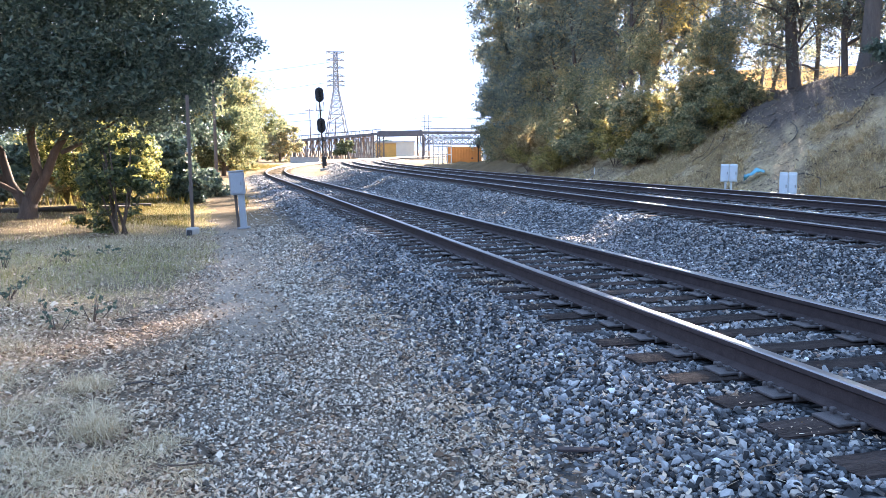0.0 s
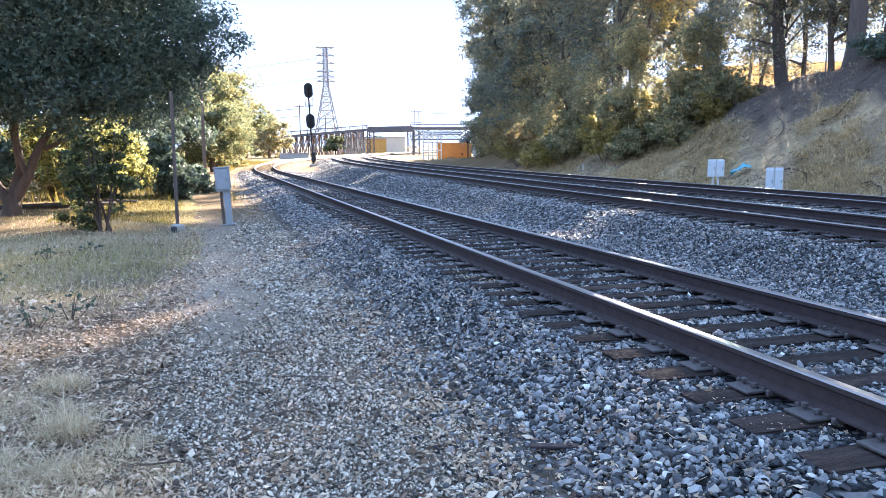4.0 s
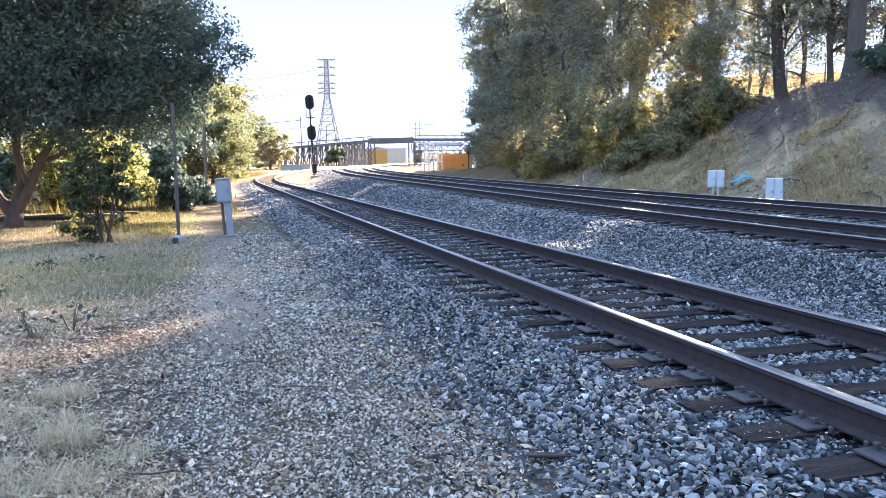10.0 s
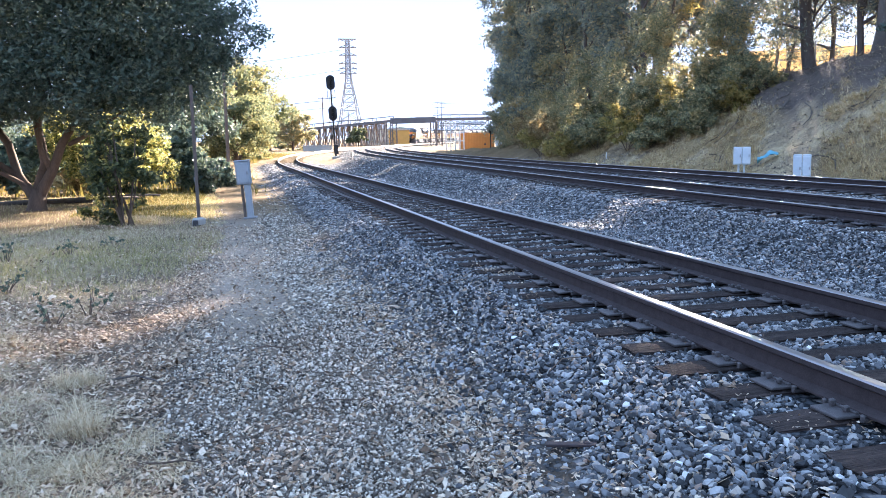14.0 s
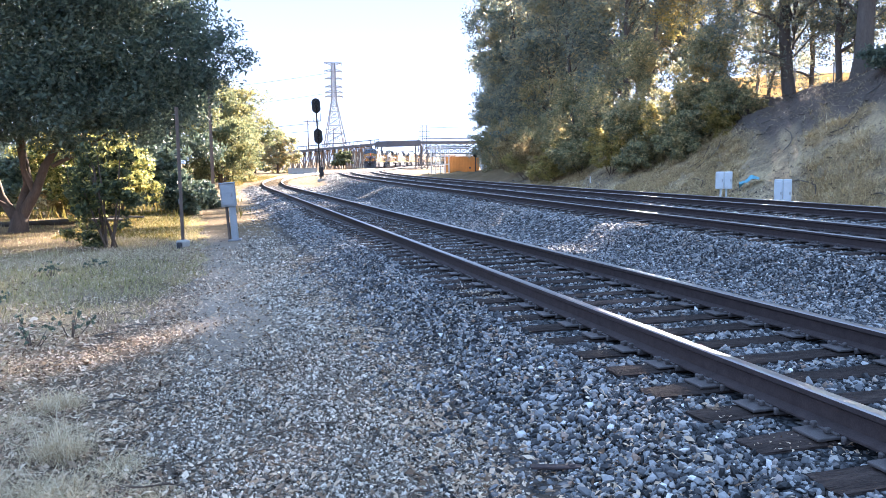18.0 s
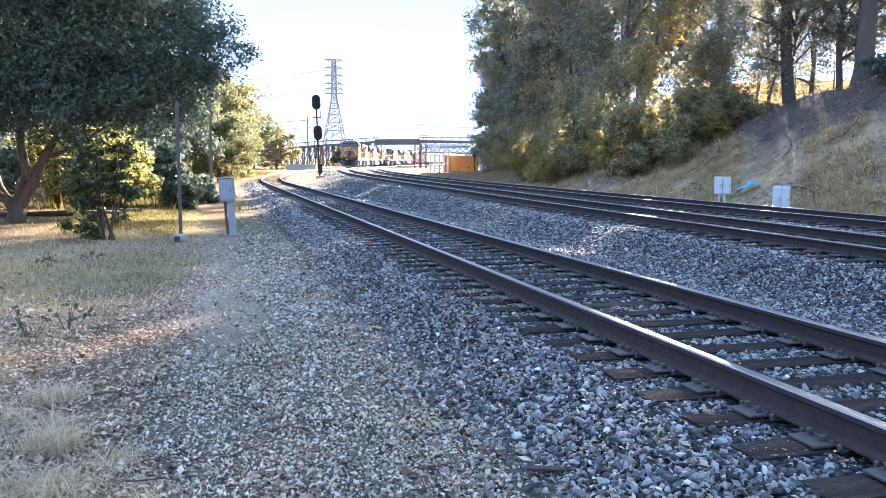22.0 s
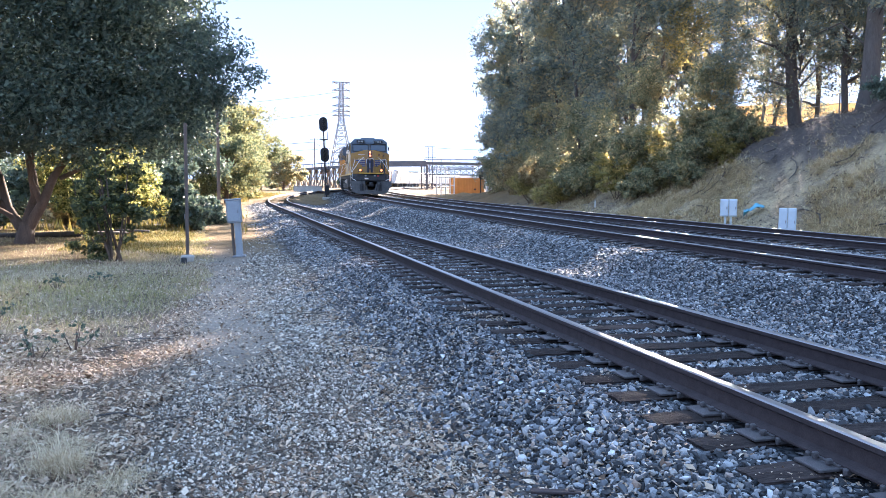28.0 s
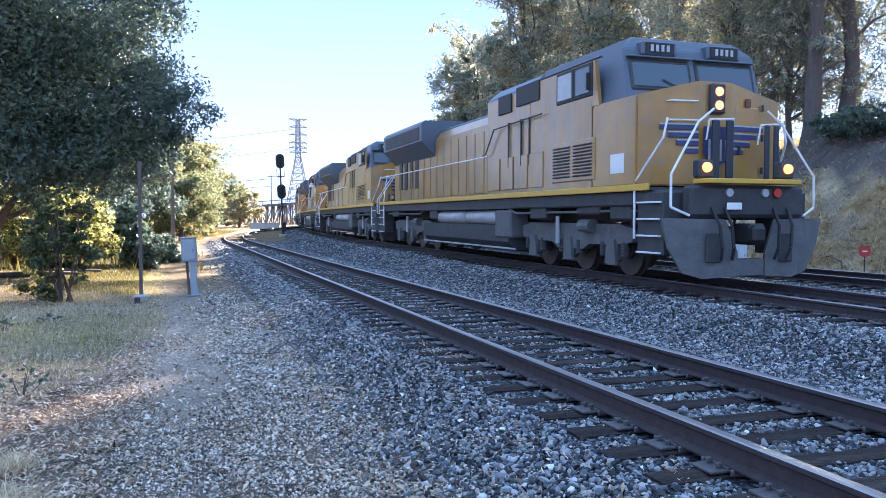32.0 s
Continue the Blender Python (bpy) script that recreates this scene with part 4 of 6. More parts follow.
        part("cap_rail", add_tube(bmesh.new(), [(xs[0] - 0.14, -10.3, z1 - 0.35), (xs[0] - 0.12, -10.36, z1), (xs[1] + 0.1, -10.36, z1 + 0.03), (xs[1] + 0.14, -10.3, z1 - 0.05)], 0.018), WHITE, g)
    part("door_handle", boxm((0.5, -10.16, 2.35), (0.05, 0.05, 0.16), bev=0.01), DARK, nose)
    for q, z in enumerate((2.0, 2.6, 3.15)):
        part("door_hinge", cylm((1.07, -10.06, z - 0.06), (1.07, -10.06, z + 0.06), 0.025, n=8), DARK, nose)
    # cable chain across the front and the draft plate
    part("safety_chain", add_limb(bmesh.new(), [((-1.0 + 0.25 * q, -11.08, 1.42 - 0.16 * math.sin(math.pi * q / 8)), 0.016) for q in range(9)], 6), BLACK, lo)
    part("plate_mark", boxm((-0.35, -11.17, 1.32), (0.3, 0.02, 0.12), bev=0.008), WHITE, lo)
    # roof gear
    part("roof_cooler", boxm((0, -7.2, 4.58), (1.1, 1.3, 0.16), bev=0.05), GREY, lo, "grey air conditioner on the cab roof")
    part("antenna_base", boxm((0.45, -6.1, 4.55), (0.3, 0.3, 0.08), bev=0.02), WHITE, lo)
    horn = part("horn_bracket", boxm((0, -5.6, 4.55), (0.5, 0.12, 0.08), bev=0.02), DARK, lo)
    for x in (-0.2, 0.0, 0.2):
        part("horn_bell", cylm((x, -5.62, 4.6), (x, -6.0, 4.64), 0.03, 0.08, n=10), SILVER, horn)
    # grab irons on the nose
    for z in (3.2, 2.86):
        bm = bmesh.new()
        y0 = -10.08
        add_tube(bm, [(-0.95, y0 + 0.06, z), (-0.95, y0 - 0.06, z), (-0.42, y0 - 0.12, z), (-0.42, y0, z)], 0.016)
        part("grab_iron", bm, WHITE, nose)
    # cab with sloped windscreen
    prof = [(-9.58, 3.15), (-9.26, 4.26), (-9.05, 4.4), (-5.2, 4.4), (-5.2, 3.3)]
    bm = bmesh.new()
    add_prism(bm, prof, -1.46, 1.46)
    for v in [v for v in bm.verts if v.co.z > 4.2]:
        v.co.x *= 0.78 if v.co.z > 4.35 else 0.985
        v.co.z += 0.12 if v.co.z > 4.35 else 0
    bmesh.ops.bevel(bm, geom=list(bm.edges), offset=0.03, segments=1, affect="EDGES")
    cab = part("cab", bm, GREY, lo, "grey crew cab")
    part("cab_side_wall", boxm((0, -6.64, 2.55), (2 * W, 3.24, 1.78), bev=0.012), YEL, cab)
    for s in (-1, 1):
        bm = add_prism(bmesh.new(), [(-8.55, 3.3), (-8.36, 4.19), (-5.24, 4.19), (-5.24, 3.3)], s * 1.44, s * 1.515)
        part("cab_side_panel", bm, YEL, cab)
        part("drip_rail", boxm((s * 1.5, -6.9, 4.22), (0.08, 3.4, 0.035), bev=0.01), GREY, cab)
        ang = math.degrees(math.atan2(0.32, 1.11))
        wf = part("windscreen_frame", boxm((s * 0.7, -9.405, 3.76), (1.3, 0.05, 0.62), rx=-ang, bev=0.03), DARK, cab)
        part("windscreen", boxm((s * 0.7, -9.425, 3.76), (1.18, 0.05, 0.5), rx=-ang, bev=0.02), GLASS, wf)
        nb = part("number_board", boxm((s * 0.7, -9.22, 4.27), (0.74, 0.3, 0.27), bev=0.03), GREY, cab)
        part("number_panel", boxm((s * 0.7, -9.37, 4.27), (0.6, 0.03, 0.2)), BLACK, nb)
        for q in range(4):
            part("digit_bar", boxm((s * 0.7 - 0.17 + q * 0.113, -9.388, 4.27), (0.06, 0.012, 0.12)), SILVER, nb)
        part("wiper", add_tube(bmesh.new(), [(s * 0.2, -9.58, 3.44), (s * 0.7, -9.5, 3.68)], 0.012), BLACK, cab)
        part("sun_visor", boxm((s * 0.7, -9.36, 4.1), (1.34, 0.12, 0.03), bev=0.008), GREY, cab)
        for y0, y1, z0, z1, n in ((-8.25, -7.55, 3.55, 4.14, "cab_window"), (-7.45, -6.7, 3.55, 4.14, "cab_window")):
            f = part(n, boxm((s * 1.485, (y0 + y1) / 2, (z0 + z1) / 2), (0.1, y1 - y0 + 0.1, z1 - z0 + 0.08), bev=0.02), BLACK, cab)
            part("pane", boxm((s * 1.505, (y0 + y1) / 2, (z0 + z1) / 2), (0.1, y1 - y0 - 0.1, z1 - z0 - 0.06), bev=0.01), GLASS if y0 < -8 else SILVER, f)
        part("mirror", boxm((s * 1.62, -8.3, 3.78), (0.1, 0.05, 0.34), bev=0.015), BLACK, cab)
        lv = part("louver_panel", boxm((s * W, -7.45, 2.28), (0.06, 1.95, 0.84), bev=0.02), YEL, cab)
        for c in (-7.95, -6.98):
            for q in range(10):
                part("slat", boxm((s * (W + 0.035), c, 1.97 + q * 0.068), (0.05, 0.78, 0.022), ry=s * 30), DARK, lv)
        part("white_patch", boxm((s * (W + 0.004), -9.3, 2.12), (0.012, 0.5, 0.36)), WHITE, cab)
    # auxiliary cab behind
    bm = boxm((0, -3.75, 2.9), (2 * W - 0.04, 2.9, 2.5), bev=0.04)
    aux = part("equipment_cab", bm, YEL, lo, "yellow equipment cab with grey top")
    bm = bmesh.new()
    add_prism(bm, [(-W + 0.03, 4.1), (W - 0.03, 4.1), (W - 0.06, 4.2), (1.15, 4.45), (-1.15, 4.45), (-W + 0.06, 4.2)], -5.22, -2.28, "y")
    part("equipment_roof", bm, GREY, aux)
    for s in (-1, 1):
        for y0, y1 in ((-5.75, -4.4), (-4.05, -3.2)):
            part("intake_screen", boxm((s * (W + 0.002), (y0 + y1) / 2, 4.0 if y0 < -5 else 3.93), (0.04, y1 - y0, 0.46), bev=0.01), BLACK, aux)
        for y0 in (-6.0, -5.1, -4.2, -3.3):
            part("access_door", boxm((s * (W + 0.005), y0 + 0.42, 2.2), (0.03, 0.8, 0.8), bev=0.01), YEL, aux)
        for y0 in (-5.2, -4.7, -3.9):
            part("vertical_seam", boxm((s * (W + 0.01), y0, 2.9), (0.03, 0.05, 1.1)), DARK, aux)
        bm = bmesh.new()
        add_tube(bm, [(s * 1.6, -6.05, 3.42), (s * 1.6, -3.05, 3.36), (s * 1.6, -2.45, 2.78), (s * 1.6, -2.2, 2.74)], 0.018)
        part("side_grab_rail", bm, DARK, aux)
    # long hood
    bm = bmesh.new()
    add_prism(bm, [(-0.98, 1.66), (0.98, 1.66), (0.98, 3.75), (0.8, 4.02), (-0.8, 4.02), (-0.98, 3.75)], -2.3, 10.1, "y")
    hood = part("hood", bm, YEL, lo, "yellow engine hood")
    part("hood_roof", boxm((0, 2.2, 4.06), (1.5, 9.0, 0.1), bev=0.03), GREY, hood)
    part("exhaust_stack", boxm((0, 0.0, 4.2), (0.5, 1.1, 0.36), bev=0.05), DARK, hood)
    bm = bmesh.new()
    add_prism(bm, [(-1.0, 3.2), (1.0, 3.2), (1.5, 3.72), (1.5, 4.3), (1.38, 4.42), (-1.38, 4.42), (-1.5, 4.3), (-1.5, 3.72)], 4.2, 9.9, "y")
    rad = part("radiator", bm, GREY, lo, "grey winged radiator housing")
    for s in (-1, 1):
        part("radiator_screen", boxm((s * 1.5, 7.0, 4.0), (0.04, 5.0, 0.44), bev=0.01), DARK, rad)
        for q in range(13):
            part("hood_door", boxm((s * 0.985, -1.85 + q * 0.78, 2.7), (0.03, 0.7, 1.8), bev=0.012), YEL, hood)
        for q in range(4):
            part("hood_grille", boxm((s * 1.0, 6.6 + q * 0.8, 2.75), (0.03, 0.42, 1.15), bev=0.01), DARK, hood)
        # walkway handrail with posts
        rail = part("handrail", add_tube(bmesh.new(), [(s * 1.45, -2.2, 2.74), (s * 1.45, 10.5, 2.74)], 0.02), WHITE, lo)
        for q in range(9):
            y = -2.2 + q * 1.58
            part("post", cylm((s * 1.45, y, 1.65), (s * 1.45, y, 2.74), 0.018, n=6), YEL, rail)
        # front and rear steps
        for yy, d in ((-10.35, 1), (10.35, -1)):
            st = part("step_well", boxm((s * 1.25, yy, 1.02), (0.42, 0.85, 1.1), bev=0.02), DARK, lo)
            for q in range(4):
                part("step_tread", boxm((s * 1.36, yy, 0.52 + q * 0.29), (0.34, 0.72, 0.03), bev=0.006), WHITE, st)
            bm = bmesh.new()
            o = -0.5 * d
            add_tube(bm, [(s * 1.5, yy + 0.46 * d, 0.75), (s * 1.5, yy + 0.46 * d, 1.75), (s * 1.28, yy + o * 0.2, 2.5), (s * 1.2, yy + o * 0.2, 2.85)], 0.022)
            add_tube(bm, [(s * 0.55, yy - 0.5 * d, 2.98), (s * 0.85, yy - 0.5 * d, 2.75), (s * 1.45, yy - 0.62 * d, 1.85), (s * 1.45, yy - 0.62 * d, 1.3), (s * 1.15, yy - 0.72 * d, 1.16)], 0.022)
            part("step_rail", bm, WHITE, lo, "white bent handrail")
        # reservoirs and tank
        for y0, y1 in ((-2.6, -0.2), (0.1, 2.6)):
            part("air_reservoir", cylm((s * 1.2, y0, 1.12), (s * 1.2, y1, 1.12), 0.2, n=14), SILVER, lo, "grey air reservoir cylinder", smooth=True)
        part("battery_box", boxm((s * 1.2, -3.3, 0.95), (0.5, 1.1, 0.7), bev=0.04), TRUCKG, lo)
        part("tank_skirt", boxm((s * 1.42, 0.0, 0.34), (0.03, 8.2, 0.04)), SILVER, lo)
    for s in (-1, 1):
        for y0, ln, z0, h0 in ((-9.2, 0.8, 1.08, 0.34), (-7.9, 1.0, 1.18, 0.22), (-5.4, 0.9, 1.08, 0.3), (3.1, 0.9, 1.05, 0.36), (8.3, 1.0, 1.12, 0.3)):
            part("equipment_case", boxm((s * 1.2, y0, z0 + h0 / 2), (0.4, ln, h0), bev=0.03), DARK, lo)
        part("brake_pipe", add_tube(bmesh.new(), [(s * 1.36, -9.8, 1.25), (s * 1.36, -4.0, 1.22), (s * 1.42, -3.6, 1.36), (s * 1.42, 4.2, 1.36), (s * 1.36, 4.8, 1.22), (s * 1.36, 9.6, 1.25)], 0.03), TRUCKG, lo)
        for y0 in (-6.6, 6.6):
            part("sand_pipe", add_tube(bmesh.new(), [(s * 0.95, y0 - 2.9, 1.2), (s * 0.9, y0 - 2.75, 0.5), (s * 0.8, y0 - 2.6, 0.2)], 0.025), DARK, lo)
            part("brake_cylinder", cylm((s * 1.22, y0 - 1.2, 0.95), (s * 1.22, y0 - 0.7, 0.95), 0.14, n=12), TRUCKG, lo)
            part("damper", cylm((s * 1.26, y0 + 0.4, 0.55), (s * 1.26, y0 + 0.4, 1.15), 0.05, n=8), SILVER, lo)
    bm = bmesh.new()
    add_prism(bm, [(-1.2, 0.3), (1.2, 0.3), (1.4, 0.5), (1.4, 0.92), (-1.4, 0.92), (-1.4, 0.5)], -3.6, 4.2, "y")
    part("fuel_tank", bm, DARK, lo, "dark fuel tank")
    # plough, pilot and coupler at both ends
    for d in (-1, 1):
        e = 10.95 * d
        bm = bmesh.new()
        for s in (-1, 1):
            pr = [(0.28 * s, 0.55), (0.28 * s, 0.14), (0.9 * s, 0.1), (1.25 * s, 0.2), (1.5 * s, 0.62), (1.62 * s, 1.12), (0.5 * s, 1.1)]
            vs = [bm.verts.new((x, e + d * (0.28 - 0.16 * abs(x)), z)) for x, z in pr]
            vb = [bm.verts.new((x, e + d * (0.22 - 0.16 * abs(x)), z)) for x, z in pr]
            n = len(pr)
            for i in range(n):
                bm.faces.new((vs[i], vs[(i + 1) % n], vb[(i + 1) % n], vb[i]))
            bm.faces.new(vs)
            bm.faces.new(vb[::-1])
        add_box(bm, (0, e + d * 0.1, 0.28), (0.6, 0.2, 0.3), bev=0.02)
        pl = part("snow_plough", bm, TRUCKG, lo, "grey steel snow plough")
        for s in (-1, 1):
            part("plough_slot", boxm((s * 0.72, e + d * 0.19, 0.62), (0.3, 0.05, 0.5), bev=0.02), DARK, pl)
        bm = boxm((0, e, 1.4), (2.3, 0.3, 0.55), bev=0.06)
        part("end_plate", bm, DARK, lo)
        part("end_walkway", boxm((0, e + d * 0.1, 1.74), (1.9, 0.4, 0.08), bev=0.01), STRIPE, lo)
        bm = boxm((0, e + d * 0.15, 0.85), (0.34, 0.5, 0.36), bev=0.05)
        add_box(bm, (0.06 * d, e + d * 0.42, 0.85), (0.26, 0.26, 0.3), bev=0.06)
        part("coupler", bm, BLACK, lo)
        for x in (-0.75, -0.5, 0.5, 0.78):
            bm = bmesh.new()
            add_tube(bm, [(x, e + d * 0.15, 1.3), (x * 0.95, e + d * 0.34, 1.0), (x * 0.9, e + d * 0.36, 0.62), (x * 0.85, e + d * 0.28, 0.42)], 0.028)
            part("air_hose", bm, BLACK, lo)
        for x in (-0.42, 0.3):
            part("marker", cylm((x, e + d * 0.14, 1.55), (x, e + d * 0.2, 1.55), 0.07, n=12), SILVER, lo)
        part("red_marker", cylm((0.55, e + d * 0.14, 1.55), (0.55, e + d * 0.2, 1.55), 0.08, n=12), RED, lo)
    # the body stands a hand higher and wider than the trucks' drawing
    for ob in lo.children:
        ob.matrix_basis = Matrix.LocRotScale((0, 0, 0.03), None, (1.035, 1, 1.03)) @ ob.matrix_basis
    bogie(lo, -6.6, (-1.9, 0.0, 1.9))
    bogie(lo, 6.6, (-1.9, 0.0, 1.9))
    return lo


lead = locomotive(True, "leading yellow diesel locomotive with lit headlights on the main track")
trail = locomotive(False, "yellow and grey diesel locomotive coupled behind the leader")
TRAIN = [(lead, 0.0, LOCO_LEN / 2, 6.6)]
for k in range(1, 6):
    ob = trail if k == 1 else copy_thing(trail, Matrix())
    TRAIN.append((ob, k * LOCO_LEN, LOCO_LEN / 2, 6.6))


def freight_car(name, label, col, h, ribs):
    c = thing(name, label, "freight car", group="freight cars of the train")
    part("body", boxm((0, 0, 1.1 + h / 2), (3.0, 17.6, h), bev=0.05), col, c)
    bm = bmesh.new()
    add_prism(bm, [(-1.5, 1.1 + h), (1.5, 1.1 + h), (0.9, 1.32 + h), (-0.9, 1.32 + h)], -8.7, 8.7, "y")
    part("roof", bm, SILVER, c)
    part("underframe", boxm((0, 0, 0.98), (2.4, 17.9, 0.24)), DARK, c)
    for s in (-1, 1):
        for q in range(ribs):
            part("rib", boxm((s * 1.52, -8.4 + q * 16.8 / (ribs - 1), 1.1 + h / 2), (0.07, 0.1, h - 0.1)), col, c)
        part("side_door", boxm((s * 1.53, 0, 1.1 + h / 2), (0.06, 2.6, h - 0.3), bev=0.01), col, c)
    wm = finish("wheelset", wheel_bm(), WHEEL)
    for y in (-6.4, 6.4):
        fr = part("truck_frame", boxm((0, y, 0.6), (2.2, 2.4, 0.3), bev=0.04), DARK, c)
        for a in (-0.9, 0.9):
            part("wheelset", wm, None, fr, m=pose(0, y + a, 0))
    return c


CARW = plain("car_white", (0.72, 0.71, 0.68), 0.6, 0, 0.15, 1.5, 0.05)
CARB = plain("car_brown", (0.22, 0.09, 0.055), 0.7, 0, 0.25, 1.5, 0.05)
CARG = plain("car_grey", (0.45, 0.45, 0.44), 0.65, 0, 0.2, 1.5, 0.05)
cars = [freight_car("boxcar", "rust-brown steel boxcar of the freight train", CARB, 3.3, 9), freight_car("reefer_car", "white refrigerator car of the freight train", CARW, 3.5, 12), freight_car("hopper_car", "pale grey covered hopper car", CARG, 3.2, 7)]
pos = 6 * LOCO_LEN
used = set()
for k in (0, 1, 1, 2, 1, 1, 2, 2, 1, 1, 1, 2):
    ob = cars[k] if k not in used else copy_thing(cars[k], Matrix())
    used.add(k)
    TRAIN.append((ob, pos, 9.2, 6.4))
    pos += 18.4


# ---- line-side things and the far end of the line ----
STEEL = plain("galvanised_steel", (0.30, 0.31, 0.32), 0.6, 0.2, 0.2, 6, 0.05)
FARSTEEL = plain("tower_steel", (0.3, 0.31, 0.33), 0.6, 0.1, 0.15, 2, 0.03)
PALEBOX = plain("pale_cabinet", (0.62, 0.68, 0.72), 0.5, 0.0, 0.1, 5, 0.05)
CABINET = plain("cabinet_paint", (0.36, 0.39, 0.42), 0.5, 0.1, 0.12, 5, 0.05)
POLEWOOD = plain("pole_wood", (0.15, 0.12, 0.1), 0.9, 0, 0.35, 4, 0.4, (1, 1, 0.1))
TRESTLE = plain("trestle_timber", (0.30, 0.25, 0.21), 0.9, 0, 0.35, 2, 0.3)
DECK = plain("bridge_deck_steel", (0.16, 0.15, 0.15), 0.8, 0.1, 0.25, 0.6, 0.1)
CREAM = plain("cream_wall", (0.68, 0.62, 0.48), 0.85, 0, 0.08, 0.5, 0.05)
OCHRE = plain("ochre_wall", (0.62, 0.40, 0.12), 0.85, 0, 0.12, 0.6, 0.05)
ORANGE = plain("orange_steel", (0.62, 0.26, 0.06), 0.7, 0, 0.15, 0.8, 0.05)
CONCRETE = plain("concrete", (0.46, 0.45, 0.42), 0.9, 0, 0.15, 6, 0.2)
TARP = plain("blue_tarp", (0.16, 0.42, 0.55), 0.5, 0, 0.2, 6, 0.1)
SIGBLACK = plain("signal_black", (0.02, 0.022, 0.026), 0.55, 0, 0.2, 4, 0.05)


def at(x, y, dz=0.0, rz=0.0):
    return pose(x, y, float(land(x, y)) + dz, 0, 0, rz)


def signal_mast():
    s = thing("signal_mast", "black two-headed railway signal on a leaning mast", "signal", at(9.75, 78.6, -0.05) @ pose(0, 0, 0, 0, -2.4, 0))
    part("mast", cylm((0, 0, 0), (0, 0, 7.7), 0.085, 0.07, n=12), SIGBLACK, s)
    part("foot", boxm((0, 0, 0.12), (0.7, 0.7, 0.3), bev=0.04), CONCRETE, s)
    part("relay_box", boxm((0.05, -0.16, 0.95), (0.42, 0.34, 0.95), bev=0.04), SIGBLACK, s)
    for z in (7.35, 4.4):
        bm = bmesh.new()
        prof = []
        for k in range(24):
            a = k / 24 * 2 * math.pi
            cx, cz = math.cos(a) * 0.42, math.sin(a) * 0.42
            prof.append((cx, cz + (0.3 if cz > 0 else -0.28)))
        add_prism(bm, [(x, z + zz) for x, zz in prof], -0.17, -0.13, "y")
        hd = part("signal_head", bm, SIGBLACK, s, "black oval backboard")
        for q in range(3):
            zz = z + 0.38 - q * 0.38
            part("hood", cylm((0, -0.17, zz), (0, -0.42, zz - 0.02), 0.13, 0.13, n=14, caps=False), SIGBLACK, hd)
            part("lens", cylm((0, -0.17, zz), (0, -0.19, zz), 0.11, n=14), SIGBLACK, hd)
        part("case", boxm((0, 0.02, z), (0.36, 0.3, 1.1), bev=0.04), SIGBLACK, hd)
        bm = bmesh.new()
        for x in (-0.36, 0.36):
            add_tube(bm, [(x, -0.1, z - 0.7), (x, -0.1, z - 1.45)], 0.025)
        add_tube(bm, [(-0.36, -0.1, z - 1.45), (0.36, -0.1, z - 1.45)], 0.03)
        add_box(bm, (0, 0.1, z - 1.47), (0.8, 0.5, 0.04))
        part("maintenance_bracket", bm, SIGBLACK, s)
    bm = bmesh.new()
    for x in (-0.17, 0.17):
        add_tube(bm, [(x, 0.28, 0.2), (x, 0.28, 6.2)], 0.015, 5)
    for q in range(20):
        add_tube(bm, [(-0.17, 0.28, 0.4 + q * 0.3), (0.17, 0.28, 0.4 + q * 0.3)], 0.011, 5)
    part("ladder", bm, SIGBLACK, s)


def pylon():
    t = thing("transmission_tower", "tall grey lattice transmission tower with six crossarms", "transmission tower", pose(47.0, 330.7, -1.0))
    top, waist = 42.2, 26.5

    def half(z):
        return 5.6 + (1.05 - 5.6) * z / waist if z < waist else 1.05 - 0.35 * (z - waist) / (top - waist)
    corners = [(-1, -1), (1, -1), (1, 1), (-1, 1)]
    for cx, cy in corners:
        bm = bmesh.new()
        zs = [0, waist, top]
        add_tube(bm, [(cx * half(z), cy * half(z), z) for z in zs], 0.24, 5)
        part("leg", bm, FARSTEEL, t)
    bm = bmesh.new()
    levels = [0, 5, 9.5, 13.5, 17, 20, 22.5, 24.6, 26.5]
    levels += [26.5 + k * 1.57 for k in range(1, 11)]
    for a, b in zip(levels, levels[1:]):
        for k in range(4):
            (x0, y0), (x1, y1) = corners[k], corners[(k + 1) % 4]
            add_tube(bm, [(x0 * half(a), y0 * half(a), a), (x1 * half(b), y1 * half(b), b)], 0.11, 4)
            add_tube(bm, [(x1 * half(a), y1 * half(a), a), (x0 * half(b), y0 * half(b), b)], 0.11, 4)
            add_tube(bm, [(x0 * half(b), y0 * half(b), b), (x1 * half(b), y1 * half(b), b)], 0.11, 4)
    part("lattice", bm, FARSTEEL, t)
    for z in (42.2, 38.9, 35.8, 32.5, 30.4, 28.6):
        bm = bmesh.new()
        add_tube(bm, [(-3.6, 0, z), (3.6, 0, z)], 0.26, 5)
        for s in (-1, 1):
            add_tube(bm, [(s * 3.6, 0, z), (s * half(z), 0, z + 0.9 if z < 42 else z - 0.9)], 0.13, 4)
            add_tube(bm, [(s * 3.5, 0, z), (s * 3.5, 0, z - 1.0)], 0.08, 5)
        part("crossarm", bm, FARSTEEL, t)


def beam(bm, p, q, w, h):
    p, q = Vector(p), Vector(q)
    d = q - p
    c = (p + q) / 2
    rz = math.degrees(math.atan2(d.y, d.x))
    ry = -math.degrees(math.asin(max(-1.0, min(1.0, d.z / d.length))))
    m = Matrix.Translation(c) @ pose(0, 0, 0, 0, ry, rz) @ Matrix.Diagonal((d.length, w, h, 1))
    r = bmesh.ops.create_cube(bm, size=1.0)
    bmesh.ops.transform(bm, matrix=m, verts=r["verts"])


